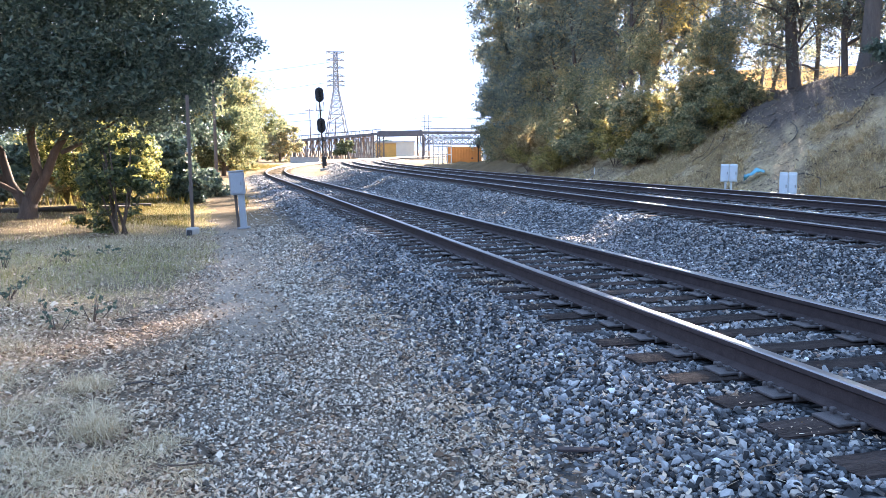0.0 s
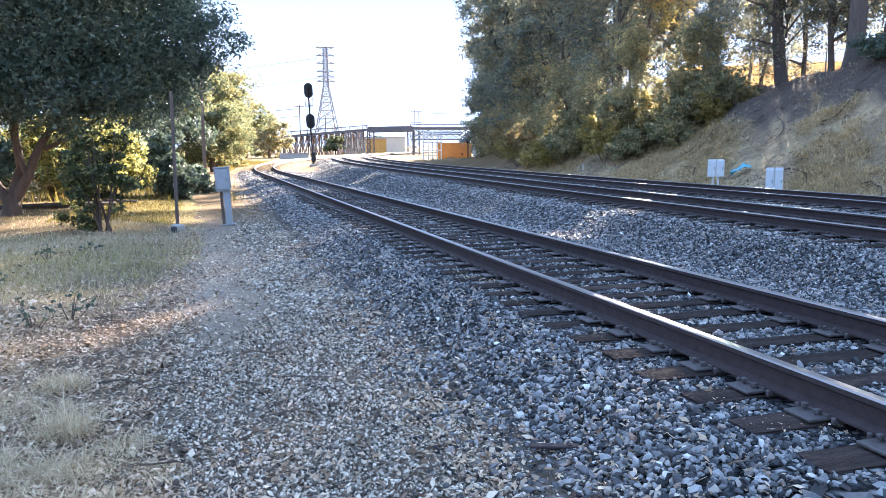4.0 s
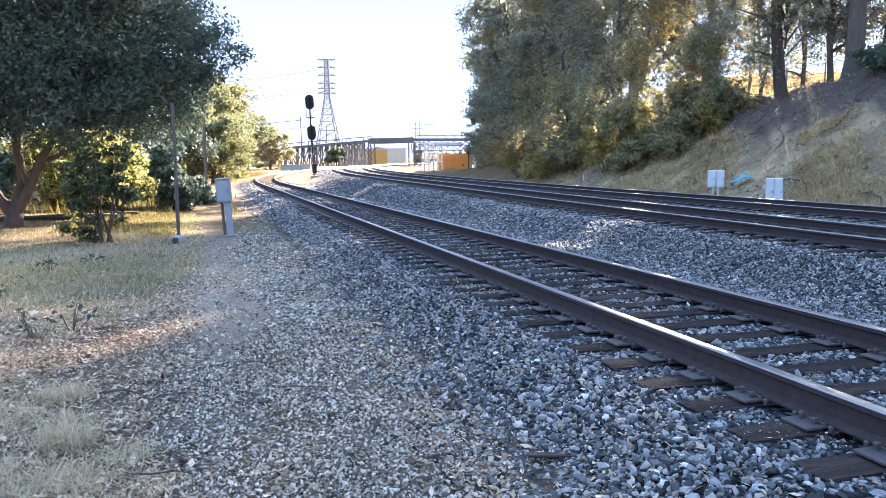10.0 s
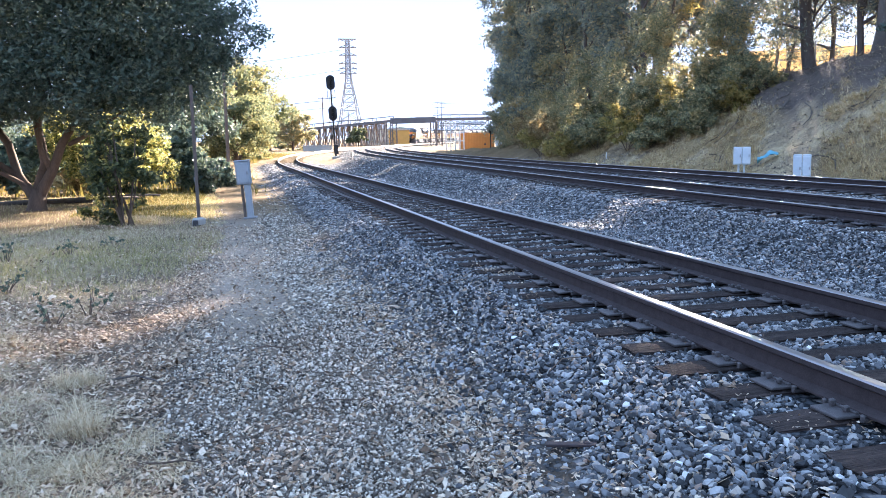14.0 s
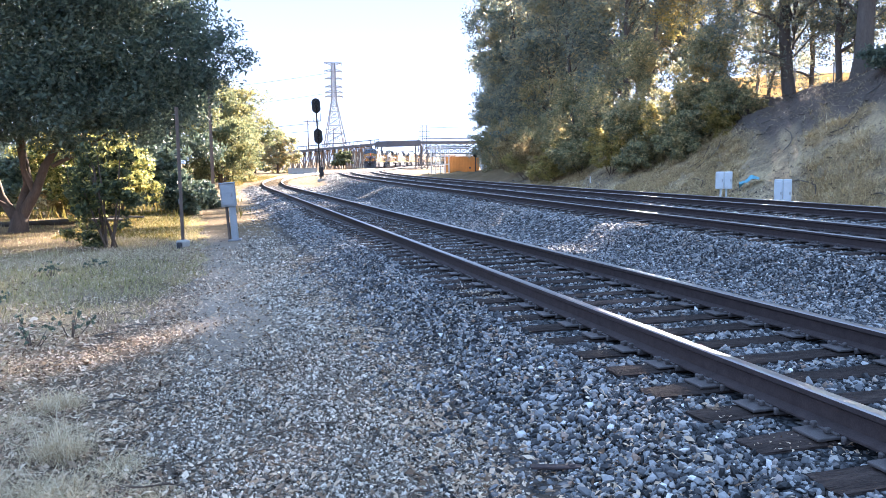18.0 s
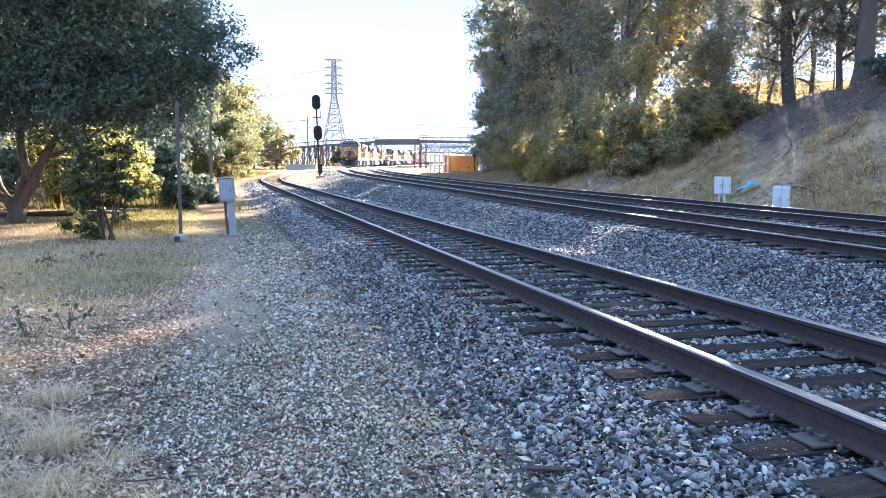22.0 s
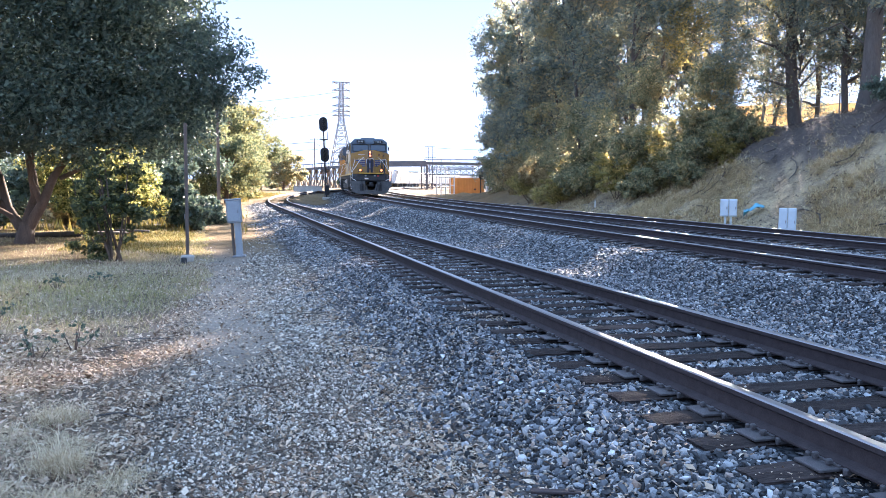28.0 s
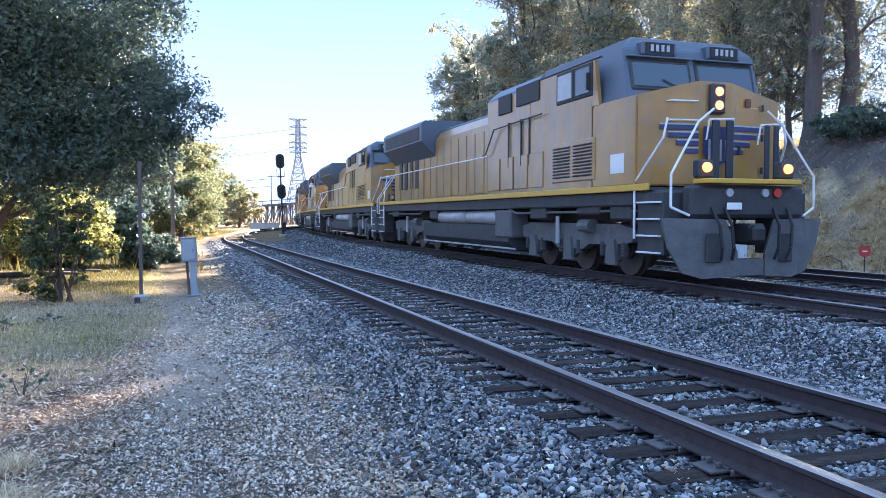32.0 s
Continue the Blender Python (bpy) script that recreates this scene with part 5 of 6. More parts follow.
def bridge():
    b = thing("road_bridge", "old road bridge on timber trestle, girder and steel truss", "bridge")
    A, B, G, C = Vector((4.0, 219.0, 3.0)), Vector((44.0, 226.0, 6.3)), Vector((56.3, 222.5, 6.5)), Vector((92.0, 208.0, 6.1))
    for p, q in ((A, B), (G, C)):
        part("deck", beam_mesh(p - Vector((0, 0, 0.35)), q - Vector((0, 0, 0.35)), 7.0, 0.7), DECK, b)
    part("girder", beam_mesh(B - Vector((0, 0, 0.45)), G - Vector((0, 0, 0.45)), 7.4, 1.5), DECK, b, "dark plate girder span over the tracks")
    for p, q in ((A, B), (G, C)):
        n = int((q - p).length / 2.5)
        for off in (-3.4, 3.4):
            o = Vector((0, off, 0))
            part("parapet_rail", beam_mesh(p + o + Vector((0, 0, 0.85)), q + o + Vector((0, 0, 0.85)), 0.12, 0.14), DECK, b)
            for k in range(n + 1):
                c = p.lerp(q, k / n) + o
                part("parapet_post", boxm(c + Vector((0, 0, 0.4)), (0.14, 0.14, 0.9)), DECK, b)
    # timber bents
    for k in range(20):
        c = A.lerp(B, 0.14 + 0.84 * k / 20)
        g = -1.7
        top = c.z - 0.9
        bent = part("bent_cap", beam_mesh((c.x, c.y - 3.6, top + 0.1), (c.x, c.y + 3.6, top + 0.1), 0.36, 0.36), TRESTLE, b, "brown timber trestle bent")
        for q in (-3, -1.5, 0, 1.5, 3):
            part("bent_post", beam_mesh((c.x + 0.3 * math.sin(q * 7.0 + k), c.y + q * 1.12, g), (c.x, c.y + q, top), 0.17, 0.17), TRESTLE, bent)
        part("sway_brace", beam_mesh((c.x - 0.2, c.y - 3.3, g + 0.5), (c.x - 0.2, c.y + 3.2, top - 0.3), 0.1, 0.24), TRESTLE, bent)
        part("sway_brace", beam_mesh((c.x + 0.2, c.y + 3.3, g + 0.5), (c.x + 0.2, c.y - 3.2, top - 0.3), 0.1, 0.24), TRESTLE, bent)
        if k < 19:
            d = A.lerp(B, 0.14 + 0.84 * (k + 1) / 20)
            for oy in (-3.3, 3.3):
                a0, a1 = (g + 0.4, d.z - 1.1) if k % 4 < 2 else (top - 0.2, g + 0.5)
                part("long_brace", beam_mesh((c.x, c.y + oy, a0), (d.x, d.y + oy, a1), 0.12, 0.26), TRESTLE, b)
    # steel bents each side of the tracks
    for c in (B, G):
        for s in (-1, 1):
            col = part("steel_bent", beam_mesh((c.x - 0.9, c.y + s * 3, -1.7), (c.x - 0.9, c.y + s * 3, c.z - 0.8), 0.3, 0.3), DECK, b, "braced steel column")
            part("leg", beam_mesh((c.x + 0.9, c.y + s * 3, -1.7), (c.x + 0.9, c.y + s * 3, c.z - 0.8), 0.3, 0.3), DECK, col)
            z = -1.5
            while z < c.z - 2.2:
                part("brace", beam_mesh((c.x - 0.9, c.y + s * 3, z), (c.x + 0.9, c.y + s * 3, z + 1.6), 0.09, 0.12), DECK, col)
                part("brace", beam_mesh((c.x + 0.9, c.y + s * 3, z), (c.x - 0.9, c.y + s * 3, z + 1.6), 0.09, 0.12), DECK, col)
                z += 1.6
    # deck truss
    n = 11
    for s in (-3.0, 3.0):
        o = Vector((0, s, -0.8))
        dn = Vector((0, 0, -2.7))
        part("bottom_chord", beam_mesh(G + o + dn, C + o + dn, 0.25, 0.3), DECK, b)
        for k in range(n):
            p, q = G.lerp(C, k / n) + o, G.lerp(C, (k + 1) / n) + o
            up = part("truss_post", beam_mesh(p, p + dn + Vector((0.001, 0, 0)), 0.16, 0.16), DECK, b)
            part("diagonal", beam_mesh(p, q + dn, 0.12, 0.2), DECK, up)
            part("diagonal", beam_mesh(p + dn, q, 0.12, 0.2), DECK, up)


def beam_mesh(p, q, w, h):
    bm = bmesh.new()
    beam(bm, p, q, w, h)
    return bm


def house(name, label, x, y, w, d, h, rz, wall, windows, z=None):
    z = float(land(x, y)) - 0.2 if z is None else z
    b = thing(name, label, "building", pose(x, y, z, 0, 0, rz))
    part("wall", boxm((0, 0, h / 2), (w, d, h), bev=0.03), wall, b)
    part("roof", boxm((0, 0, h + 0.12), (w + 0.6, d + 0.6, 0.25), bev=0.04), CONCRETE, b)
    for k in range(windows):
        x0 = -w / 2 + w * (k + 0.5) / windows
        f = part("window", boxm((x0, -d / 2 - 0.02, h * 0.55), (w / windows * 0.55, 0.1, h * 0.3), bev=0.02), CONCRETE, b)
        part("pane", boxm((x0, -d / 2 - 0.05, h * 0.55), (w / windows * 0.48, 0.08, h * 0.25)), GLASS, f)
    return b


signal_mast()
pylon()
bridge()
house("warehouse", "pale cream warehouse beyond the bridge", 61, 305, 24, 12, 6.2, -10, CREAM, 0, z=-1.8)
house("shed", "ochre yellow shed behind the bridge column", 48.5, 238, 6.0, 5, 5.0, -8, OCHRE, 0, z=-1.7)


def golden_hill():
    """A dry slope behind the trees, seen over the crest of the bank, with a wire fence along its foot."""
    ax, ay = math.sin(radians(38.3)), math.cos(radians(38.3))
    Rr, A = np.meshgrid(np.linspace(44, 120, 39), np.linspace(-7, 9, 33))
    L = Rr * np.tan(np.radians(A))
    base = land(Rr * ax + L * ay, Rr * ay - L * ax)
    top = 3.3 + 0.142 * np.clip(Rr - 46, 0, 42) - 0.02 * np.clip(Rr - 92, 0, 40) + 0.12 * wob(Rr, L, 0.4, 3)
    side = step(-7, -5.4, A) * (1 - step(4.6, 7, A))
    Z = base - 0.25 + np.clip(top - base + 0.2, 0, 20) * side
    V = np.stack([Rr * ax + L * ay, Rr * ay - L * ax, Z], -1).reshape(-1, 3)
    i = np.arange(V.shape[0]).reshape(Rr.shape)
    F = np.stack([i[:-1, :-1], i[:-1, 1:], i[1:, 1:], i[1:, :-1]], -1).reshape(-1, 4)
    tagged(new("hill", mesh_of("hill", V, F, HILLGRASS, True)), "golden dry grass hill beyond the bank", "hill", kind="structure")
    fence = thing("wire_fence", "thin wire fence with dark posts above the bank", "fence")
    pts = []
    for k in range(7):
        l = -2.6 + 1.7 * k
        x, y = 43.0 * ax + l * ay, 43.0 * ay - l * ax
        z = float(land(x, y)) - 0.3
        part("post", cylm((x, y, z), (x, y, z + 1.9), 0.035, n=6), FARSTEEL, fence)
        pts.append((x, y, z + 1.9))
    for d in (0.05, 0.5, 0.95):
        part("wire", add_limb(bmesh.new(), [((x, y, z - d), 0.012) for x, y, z in pts], 4), FARSTEEL, fence)


golden_hill()


def container():
    c = thing("orange_container", "orange corrugated steel container by the tracks", "container", at(37.2, 121.0, -0.05, -12))
    part("shell", boxm((0, 0, 1.3), (5.4, 2.4, 2.5), bev=0.04), ORANGE, c)
    for k in range(22):
        part("rib", boxm((-2.55 + k * 0.243, -1.21, 1.3), (0.11, 0.05, 2.2), bev=0.012), ORANGE, c)
    part("vent", cylm((1.2, -1.2, 0.75), (1.2, -1.26, 0.75), 0.16, n=12), DARK, c)
    for k in (-2, 2):
        part("skid", boxm((k, 0, 0.04), (0.3, 2.3, 0.1)), DARK, c)


def pipe_rack():
    r = thing("pipe_rack", "white steel pipe rack beside the container", "pipe rack", at(32.5, 117.0, -0.1, -12))
    for x in (-1.3, -0.6, 0.1, 0.8, 1.4):
        part("post", cylm((x, 0, 0), (x, 0, 4.2 if x < 0.5 else 3.6), 0.09, n=8), WHITE, r)
    for z in (1.4, 2.6, 3.6):
        part("crossbar", beam_mesh((-1.4, 0, z), (1.5, 0, z), 0.12, 0.14), WHITE, r)
    for z in (3.8, 4.05):
        part("pipe", cylm((-2.2, 0.2, z), (4.6, 0.2, z), 0.09, n=8), STEEL, r)


def utility_pole(x, y, h, r=0.13, arms=1, label="weathered wooden utility pole"):
    p = thing("utility_pole", label, "utility pole", at(x, y, -0.1))
    part("shaft", cylm((0, 0, 0), (0, 0, h), r, r * 0.7, n=10), POLEWOOD, p)
    for k in range(arms):
        part("crossarm", boxm((0, 0, h - 0.4 - k * 0.9), (2.2, 0.1, 0.12)), POLEWOOD, p)
        for x0 in (-0.95, -0.5, 0.5, 0.95):
            part("insulator", cylm((x0, 0, h - 0.34 - k * 0.9), (x0, 0, h - 0.18 - k * 0.9), 0.05, n=8), SILVER, p)
    return p


def h_frame():
    p = thing("lattice_pole", "slim lattice pole beyond the bridge", "power pole", pose(75.0, 291.0, -1.7))
    for s in (-0.8, 0.8):
        part("leg", cylm((s, 0, 0), (s, 0, 16), 0.14, 0.1, n=8), FARSTEEL, p)
    for z in (15.6, 13.6, 11.6):
        part("crossarm", beam_mesh((-2.2, 0, z), (2.2, 0, z), 0.15, 0.18), FARSTEEL, p)


container()
pipe_rack()
h_frame()
utility_pole(36.2, 258, 13.2, 0.18, 1)
utility_pole(22.0, 202, 12.5, 0.15, 1)
utility_pole(31.5, 44.9, 6.2, 0.14, 0)
utility_pole(-0.35, 60.3, 8.5, 0.14, 0, "grey wooden utility pole among trees")


def wires():
    spans = [((44.7, 330.7, 37.0), (-120, 330, 22)), ((36.2, 258, 11.6), (75, 291, 13.5)), ((36.2, 258, 11.6), (-60, 240, 9.0)), ((22.0, 202, 10.6), (36.2, 258, 11.5)), ((22, 202, 10.6), (-60, 190, 8.5)), ((75, 291, 13.5), (150, 260, 15.5)), ((44.7, 330.7, 29.0), (-120, 330, 15))]
    for k, (a, b) in enumerate(spans):
        a, b = Vector(a), Vector(b)
        pts = []
        for q in range(13):
            f = q / 12
            p = a.lerp(b, f)
            p.z -= 4 * f * (1 - f) * (a - b).length * 0.02
            pts.append(p)
        thing("overhead_wire", "dark sagging overhead power wire", "power line", mesh=finish("overhead_wire", add_limb(bmesh.new(), [(p, 0.055) for p in pts], 4), DARK), group="overhead wires")


wires()


def far_signal():
    s = thing("dwarf_signal", "short dark signal post by the third track", "signal", at(25.3, 77.4, -0.05))
    part("post", cylm((0, 0, 0), (0, 0, 2.6), 0.06, n=8), SIGBLACK, s)
    part("head", boxm((0, -0.05, 2.0), (0.4, 0.3, 0.8), bev=0.08), SIGBLACK, s)
    part("lens", cylm((0, -0.2, 2.15), (0, -0.24, 2.15), 0.1, n=12), RED, s)
    c = thing("relay_cabinet", "small white relay cabinet by the third track", "cabinet", at(24.4, 72.1, -0.02))
    part("body", boxm((0, 0, 0.5), (0.55, 0.4, 0.9), bev=0.03), WHITE, c)
    part("door", boxm((0, -0.21, 0.5), (0.46, 0.03, 0.78), bev=0.01), WHITE, c)


def trackside_box(name, label, x, y, w, h, legs, rz, double):
    b = thing(name, label, "junction box", at(x, y, -0.03, rz))
    for s in ((-1, 1) if double else (0,)):
        body = part("housing", boxm((s * w * 0.5, 0, legs + h / 2), (w * (0.96 if double else 1), 0.24, h), bev=0.018), PALEBOX, b)
        part("door", boxm((s * w * 0.5, -0.125, legs + h / 2), (w * 0.8, 0.02, h * 0.88), bev=0.008), PALEBOX, body)
        part("latch", boxm((s * w * 0.5 + w * 0.3, -0.145, legs + h * 0.5), (0.03, 0.03, 0.09), bev=0.006), STEEL, body)
    for s in (-0.35, 0.3):
        part("leg", boxm((s * w, 0.02, legs / 2), (0.07, 0.05, legs + 0.02), bev=0.008), PALEBOX, b)
    return b


far_signal()
trackside_box("trackside_box", "pale grey double signal box on steel legs", 17.35, 24.6, 0.29, 0.62, 0.5, -35, True)
trackside_box("trackside_box", "pale grey signal box standing at the foot of the bank", 17.1, 21.2, 0.26, 0.85, 0.14, -40, True)


def left_box():
    b = thing("equipment_box", "grey metal equipment box on a leaning steel pedestal", "junction box", at(0.34, 19.15, 0.0, -8) @ pose(0, 0, 0, 0, -3.5, 0))
    h = part("housing", boxm((0, 0, 1.07), (0.33, 0.22, 0.54), bev=0.02), CABINET, b)
    part("door", boxm((0, -0.115, 1.07), (0.28, 0.02, 0.46), bev=0.01), CABINET, h)
    part("hasp", boxm((0.1, -0.135, 1.07), (0.03, 0.025, 0.08), bev=0.005), STEEL, h)
    part("lid", boxm((0, 0, 1.35), (0.36, 0.26, 0.03), bev=0.01), CABINET, h)
    part("pedestal", boxm((0.06, 0, 0.41), (0.15, 0.12, 0.84), bev=0.012), CABINET, b, "grey steel pedestal")
    part("conduit", boxm((-0.07, 0.03, 0.42), (0.06, 0.05, 0.84), bev=0.008), POLEWOOD, b, "dark cable guard")
    part("foot_plate", boxm((0.05, 0, 0.02), (0.3, 0.24, 0.04), bev=0.01), STEEL, b)


def marker_post():
    p = thing("marker_post", "slim dark steel post with a concrete block at its foot", "post", at(-0.72, 17.6, -0.05))
    bm = boxm((0, 0, 1.5), (0.03, 0.05, 3.0), bev=0.004)
    add_box(bm, (0.03, 0, 1.5), (0.05, 0.012, 3.0))
    part("channel", bm, POLEWOOD, p)
    part("bracket", boxm((0.0, 0.03, 1.05), (0.07, 0.03, 0.1)), STEEL, p)
    part("block", boxm((0.02, -0.1, 0.17), (0.16, 0.3, 0.14), bev=0.02, rz=-30, ry=6), CONCRETE, p, "pale concrete block")
    part("stub", boxm((-0.04, -0.28, 0.11), (0.11, 0.11, 0.2), bev=0.01), DARK, p)


left_box()
marker_post()


def low_wall():
    w = thing("low_wall", "pale low concrete wall before the trestle", "wall", at(13.1, 130.0, -0.25, -8))
    part("body", boxm((0, 0, 0.55), (4.6, 0.3, 1.1), bev=0.03), CONCRETE, w)
    part("coping", boxm((0, 0, 1.14), (4.7, 0.4, 0.1), bev=0.02), CONCRETE, w)


low_wall()


def iron_strip(x, y, rz, ln):
    bm = boxm((0, 0, 0), (ln, 0.05, 0.014), bev=0.003)
    add_box(bm, (ln * 0.3, 0, 0.006), (0.03, 0.03, 0.016), bev=0.004)
    thing("iron_strip", "rusty dark iron strip lying on the ballast", "scrap iron", at(x, y, 0.045, rz), mesh=finish("iron_strip", bm, RAILSIDE))


iron_strip(1.73, 3.81, -18, 0.27)


def small_right():
    s = thing("stake", "white wooden marker stake", "stake", at(18.5, 37.5, -0.05), mesh=finish("stake", boxm((0, 0, 0.2), (0.06, 0.04, 0.45), bev=0.008), WHITE))
    r = thing("round_sign", "small red round sign on a thin stake", "sign", at(16.95, 16.1, -0.05, -38))
    part("stake", cylm((0, 0.02, 0), (0, 0.02, 0.95), 0.014, n=6), DARK, r)
    part("disc", cylm((0, 0.0, 0.9), (0, -0.015, 0.9), 0.15, n=24), RED, r)
    part("bar", boxm((0, -0.018, 0.9), (0.12, 0.008, 0.035)), WHITE, r)
    # crumpled sheet
    bm = bmesh.new()
    bmesh.ops.create_grid(bm, x_segments=10, y_segments=7, size=0.5)
    rnd = random.Random(4)
    for v in bm.verts:
        v.co.x *= 0.68
        v.co.y *= 0.34
        v.co.z = 0.1 + 0.16 * math.sin(v.co.x * 7 + 1) * math.cos(v.co.y * 9) + rnd.uniform(-0.05, 0.05) + 0.25 * v.co.x
    r = bmesh.ops.solidify(bm, geom=list(bm.faces), thickness=0.012)
    thing("tarpaulin", "crumpled pale blue tarpaulin on the bank", "tarpaulin", at(18.25, 24.4, 0.12, -35), mesh=finish("tarpaulin", bm, TARP, True))


small_right()


# ---- trees and bushes ----
def oak():
    trunk = [[((0, 0, -0.1), 0.31), ((0.03, 0, 0.25), 0.22), ((0.1, 0, 0.62), 0.19)],
             [((0.1, 0, 0.45), 0.15), ((0.5, -0.2, 1.1), 0.12), ((0.78, -0.3, 1.75), 0.1), ((1.15, -0.35, 2.3), 0.08), ((2.2, -0.4, 3.3), 0.07), ((3.6, 0, 4.2), 0.04)],
             [((0.0, 0, 0.4), 0.14), ((-0.36, 0.1, 1.0), 0.11), ((-0.55, 0.2, 1.8), 0.095), ((-1.2, 0.3, 2.8), 0.09), ((-1.8, 0.3, 4.0), 0.05)],
             [((0.05, 0, 0.45), 0.16), ((0.25, 0.3, 1.3), 0.12), ((0.12, 0.4, 2.2), 0.1), ((0.4, 0.3, 3.6), 0.07), ((0.2, 0.2, 5.5), 0.04)],
             [((0.5, -0.15, 1.0), 0.085), ((0.3, -0.4, 1.7), 0.065), ((0.45, -0.8, 2.6), 0.04), ((0.3, -1.0, 3.4), 0.02)],
             [((-0.4, 0.1, 1.0), 0.085), ((-1.1, -0.2, 1.6), 0.065), ((-1.6, -0.5, 2.3), 0.045), ((-2.4, -0.8, 3.0), 0.02)],
             [((0.95, -0.3, 1.75), 0.06), ((1.7, -0.6, 2.1), 0.045), ((2.6, -0.9, 2.7), 0.02)],
             [((-0.2, 0.0, 0.75), 0.07), ((-0.75, -0.3, 1.15), 0.055), ((-1.0, -0.5, 1.9), 0.04), ((-0.9, -0.9, 2.8), 0.02)]]
    blobs = [(0.3, 0, 5.0, 3.3, 3.0, 2.4), (2.9, -1.0, 4.7, 2.2, 2.1, 1.8), (4.6, -0.8, 4.45, 1.35, 1.2, 0.95), (3.7, -0.6, 5.7, 1.3, 1.3, 1.1), (-2.5, 0, 4.4, 2.8, 2.4, 2.2), (2.0, -1.5, 6.9, 2.6, 2.4, 1.8), (-1.0, -1.0, 7.6, 3.4, 2.6, 2.0), (1.5, -1.5, 3.2, 2.2, 1.6, 1.0), (-1.6, -2.0, 3.2, 2.4, 1.8, 1.1), (4.0, -1.2, 7.4, 1.4, 1.5, 1.3), (-4.5, -1, 5.0, 2.4, 2.4, 2.6), (3.3, -0.6, 3.1, 1.7, 1.4, 1.0), (-1.4, -1.5, 2.55, 2.2, 1.2, 0.55), (1.6, -1.2, 2.6, 1.5, 1.1, 0.5)]
    tree("oak_tree", "dark green spreading oak with several leaning trunks", -4.85, 22.2, trunk, blobs, 250000, 0.1, OAKLEAF, BARK, 3, 0.49, core=0.1)


def bush(name, label, x, y, blobs, n, leaf, mat, seed, stems=5, aspect=0.55, group=""):
    rnd = random.Random(seed)
    tr = []
    for k in range(stems):
        b = blobs[k % len(blobs)]
        tr.append([((rnd.uniform(-.15, .15), rnd.uniform(-.15, .15), 0), 0.024), ((b[0] * 0.6, b[1] * 0.6, b[2] * 0.6), 0.016), ((b[0], b[1], b[2] + b[5] * 0.4), 0.01)])
    t = tree(name, label, x, y, tr, blobs, n, leaf, mat, BARK, seed, aspect, 0.0, "bush", None, group, core=0.1 if n > 8000 else 0.05)
    return t


def lumps(w, d, h, n, seed, z0=0.25):
    rnd = random.Random(seed)
    out = []
    for k in range(n):
        f = rnd.random()
        r = 0.38 * (1 - 0.35 * f)
        out.append((rnd.uniform(-0.5, 0.5) * w * (1 - 0.4 * f), rnd.uniform(-0.5, 0.5) * d, h * (z0 + (0.8 - z0) * f), w * r * rnd.uniform(0.7, 1.1), d * r * rnd.uniform(0.7, 1.1), h * 0.24))
    return out


oak()
bush("shrub", "dark leafy shrub with an open base beneath the oak", -2.05, 17.3, lumps(1.25, 1.0, 2.4, 14, 5, 0.1), 6500, 0.085, SHRUBLEAF, 71, 10)
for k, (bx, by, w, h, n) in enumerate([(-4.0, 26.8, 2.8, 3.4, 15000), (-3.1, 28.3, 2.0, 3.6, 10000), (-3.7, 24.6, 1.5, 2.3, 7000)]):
    bush("shrub", "yellow-green shrub in low sunlight, its glow also in the leaf colour", bx, by, lumps(w, w * 0.8, h, 10, 20 + k, 0.3), int(n * 0.8), 0.1, SUNLEAF, 80 + k, 5, group="sunlit shrubs")
for k, (bx, by, w, h, m) in enumerate([(-1.6, 36, 2.4, 1.7, OAKLEAF), (-1.7, 30.6, 2.0, 2.7, OAKLEAF), (-6.4, 29.0, 3.0, 2.6, OAKLEAF), (-4.9, 30.5, 2.2, 1.3, DRYLEAF), (-2.6, 41, 4.0, 3.0, OAKLEAF), (-7.5, 38, 5, 3.5, OAKLEAF), (-11, 34, 5, 3.6, OAKLEAF), (-12, 46, 7, 5.5, OAKLEAF), (-5.0, 52, 5, 4.0, PALELEAF), (-9, 60, 7, 6, OAKLEAF), (-14, 27, 4, 2.4, DRYLEAF), (-9.5, 30, 3, 1.8, DRYLEAF), (-5.8, 33.5, 2.4, 1.4, DRYLEAF), (-2.4, 46, 2.4, 1.5, DRYLEAF)]):
    bush("shrub", "dense low shrub along the path" if m is not DRYLEAF else "dry brown brush heap", bx, by, lumps(w, w * 0.8, h, 9, 40 + k, 0.2), 9000, 0.16, m, 100 + k, 3, group="background shrubs")


def round_tree(x, y, h, w, seed, n, leaf, mat, label, low=0.25):
    rnd = random.Random(seed)
    tr = [[((0, 0, 0), 0.22), ((0.1, 0, h * 0.35), 0.16), ((0, 0.1, h * 0.8), 0.05)]]
    blobs = []
    for k in range(9 if low > 0.2 else 15):
        a, f = rnd.uniform(0, 6.28), rnd.uniform(low, 0.88)
        r = w * (0.34 + 0.25 * math.sin(math.pi * f))
        bx, by = math.cos(a) * w * 0.5 * (1.1 - f * 0.6), math.sin(a) * w * 0.5 * (1.1 - f * 0.6)
        blobs.append((bx, by, h * f, r, r, h * 0.14))
        tr.append([((0, 0, h * f * 0.6), 0.07), ((bx, by, h * f), 0.03)])
    tree("tree", label, x, y, tr, blobs, n, leaf, mat, BARK, seed, core=0.12)


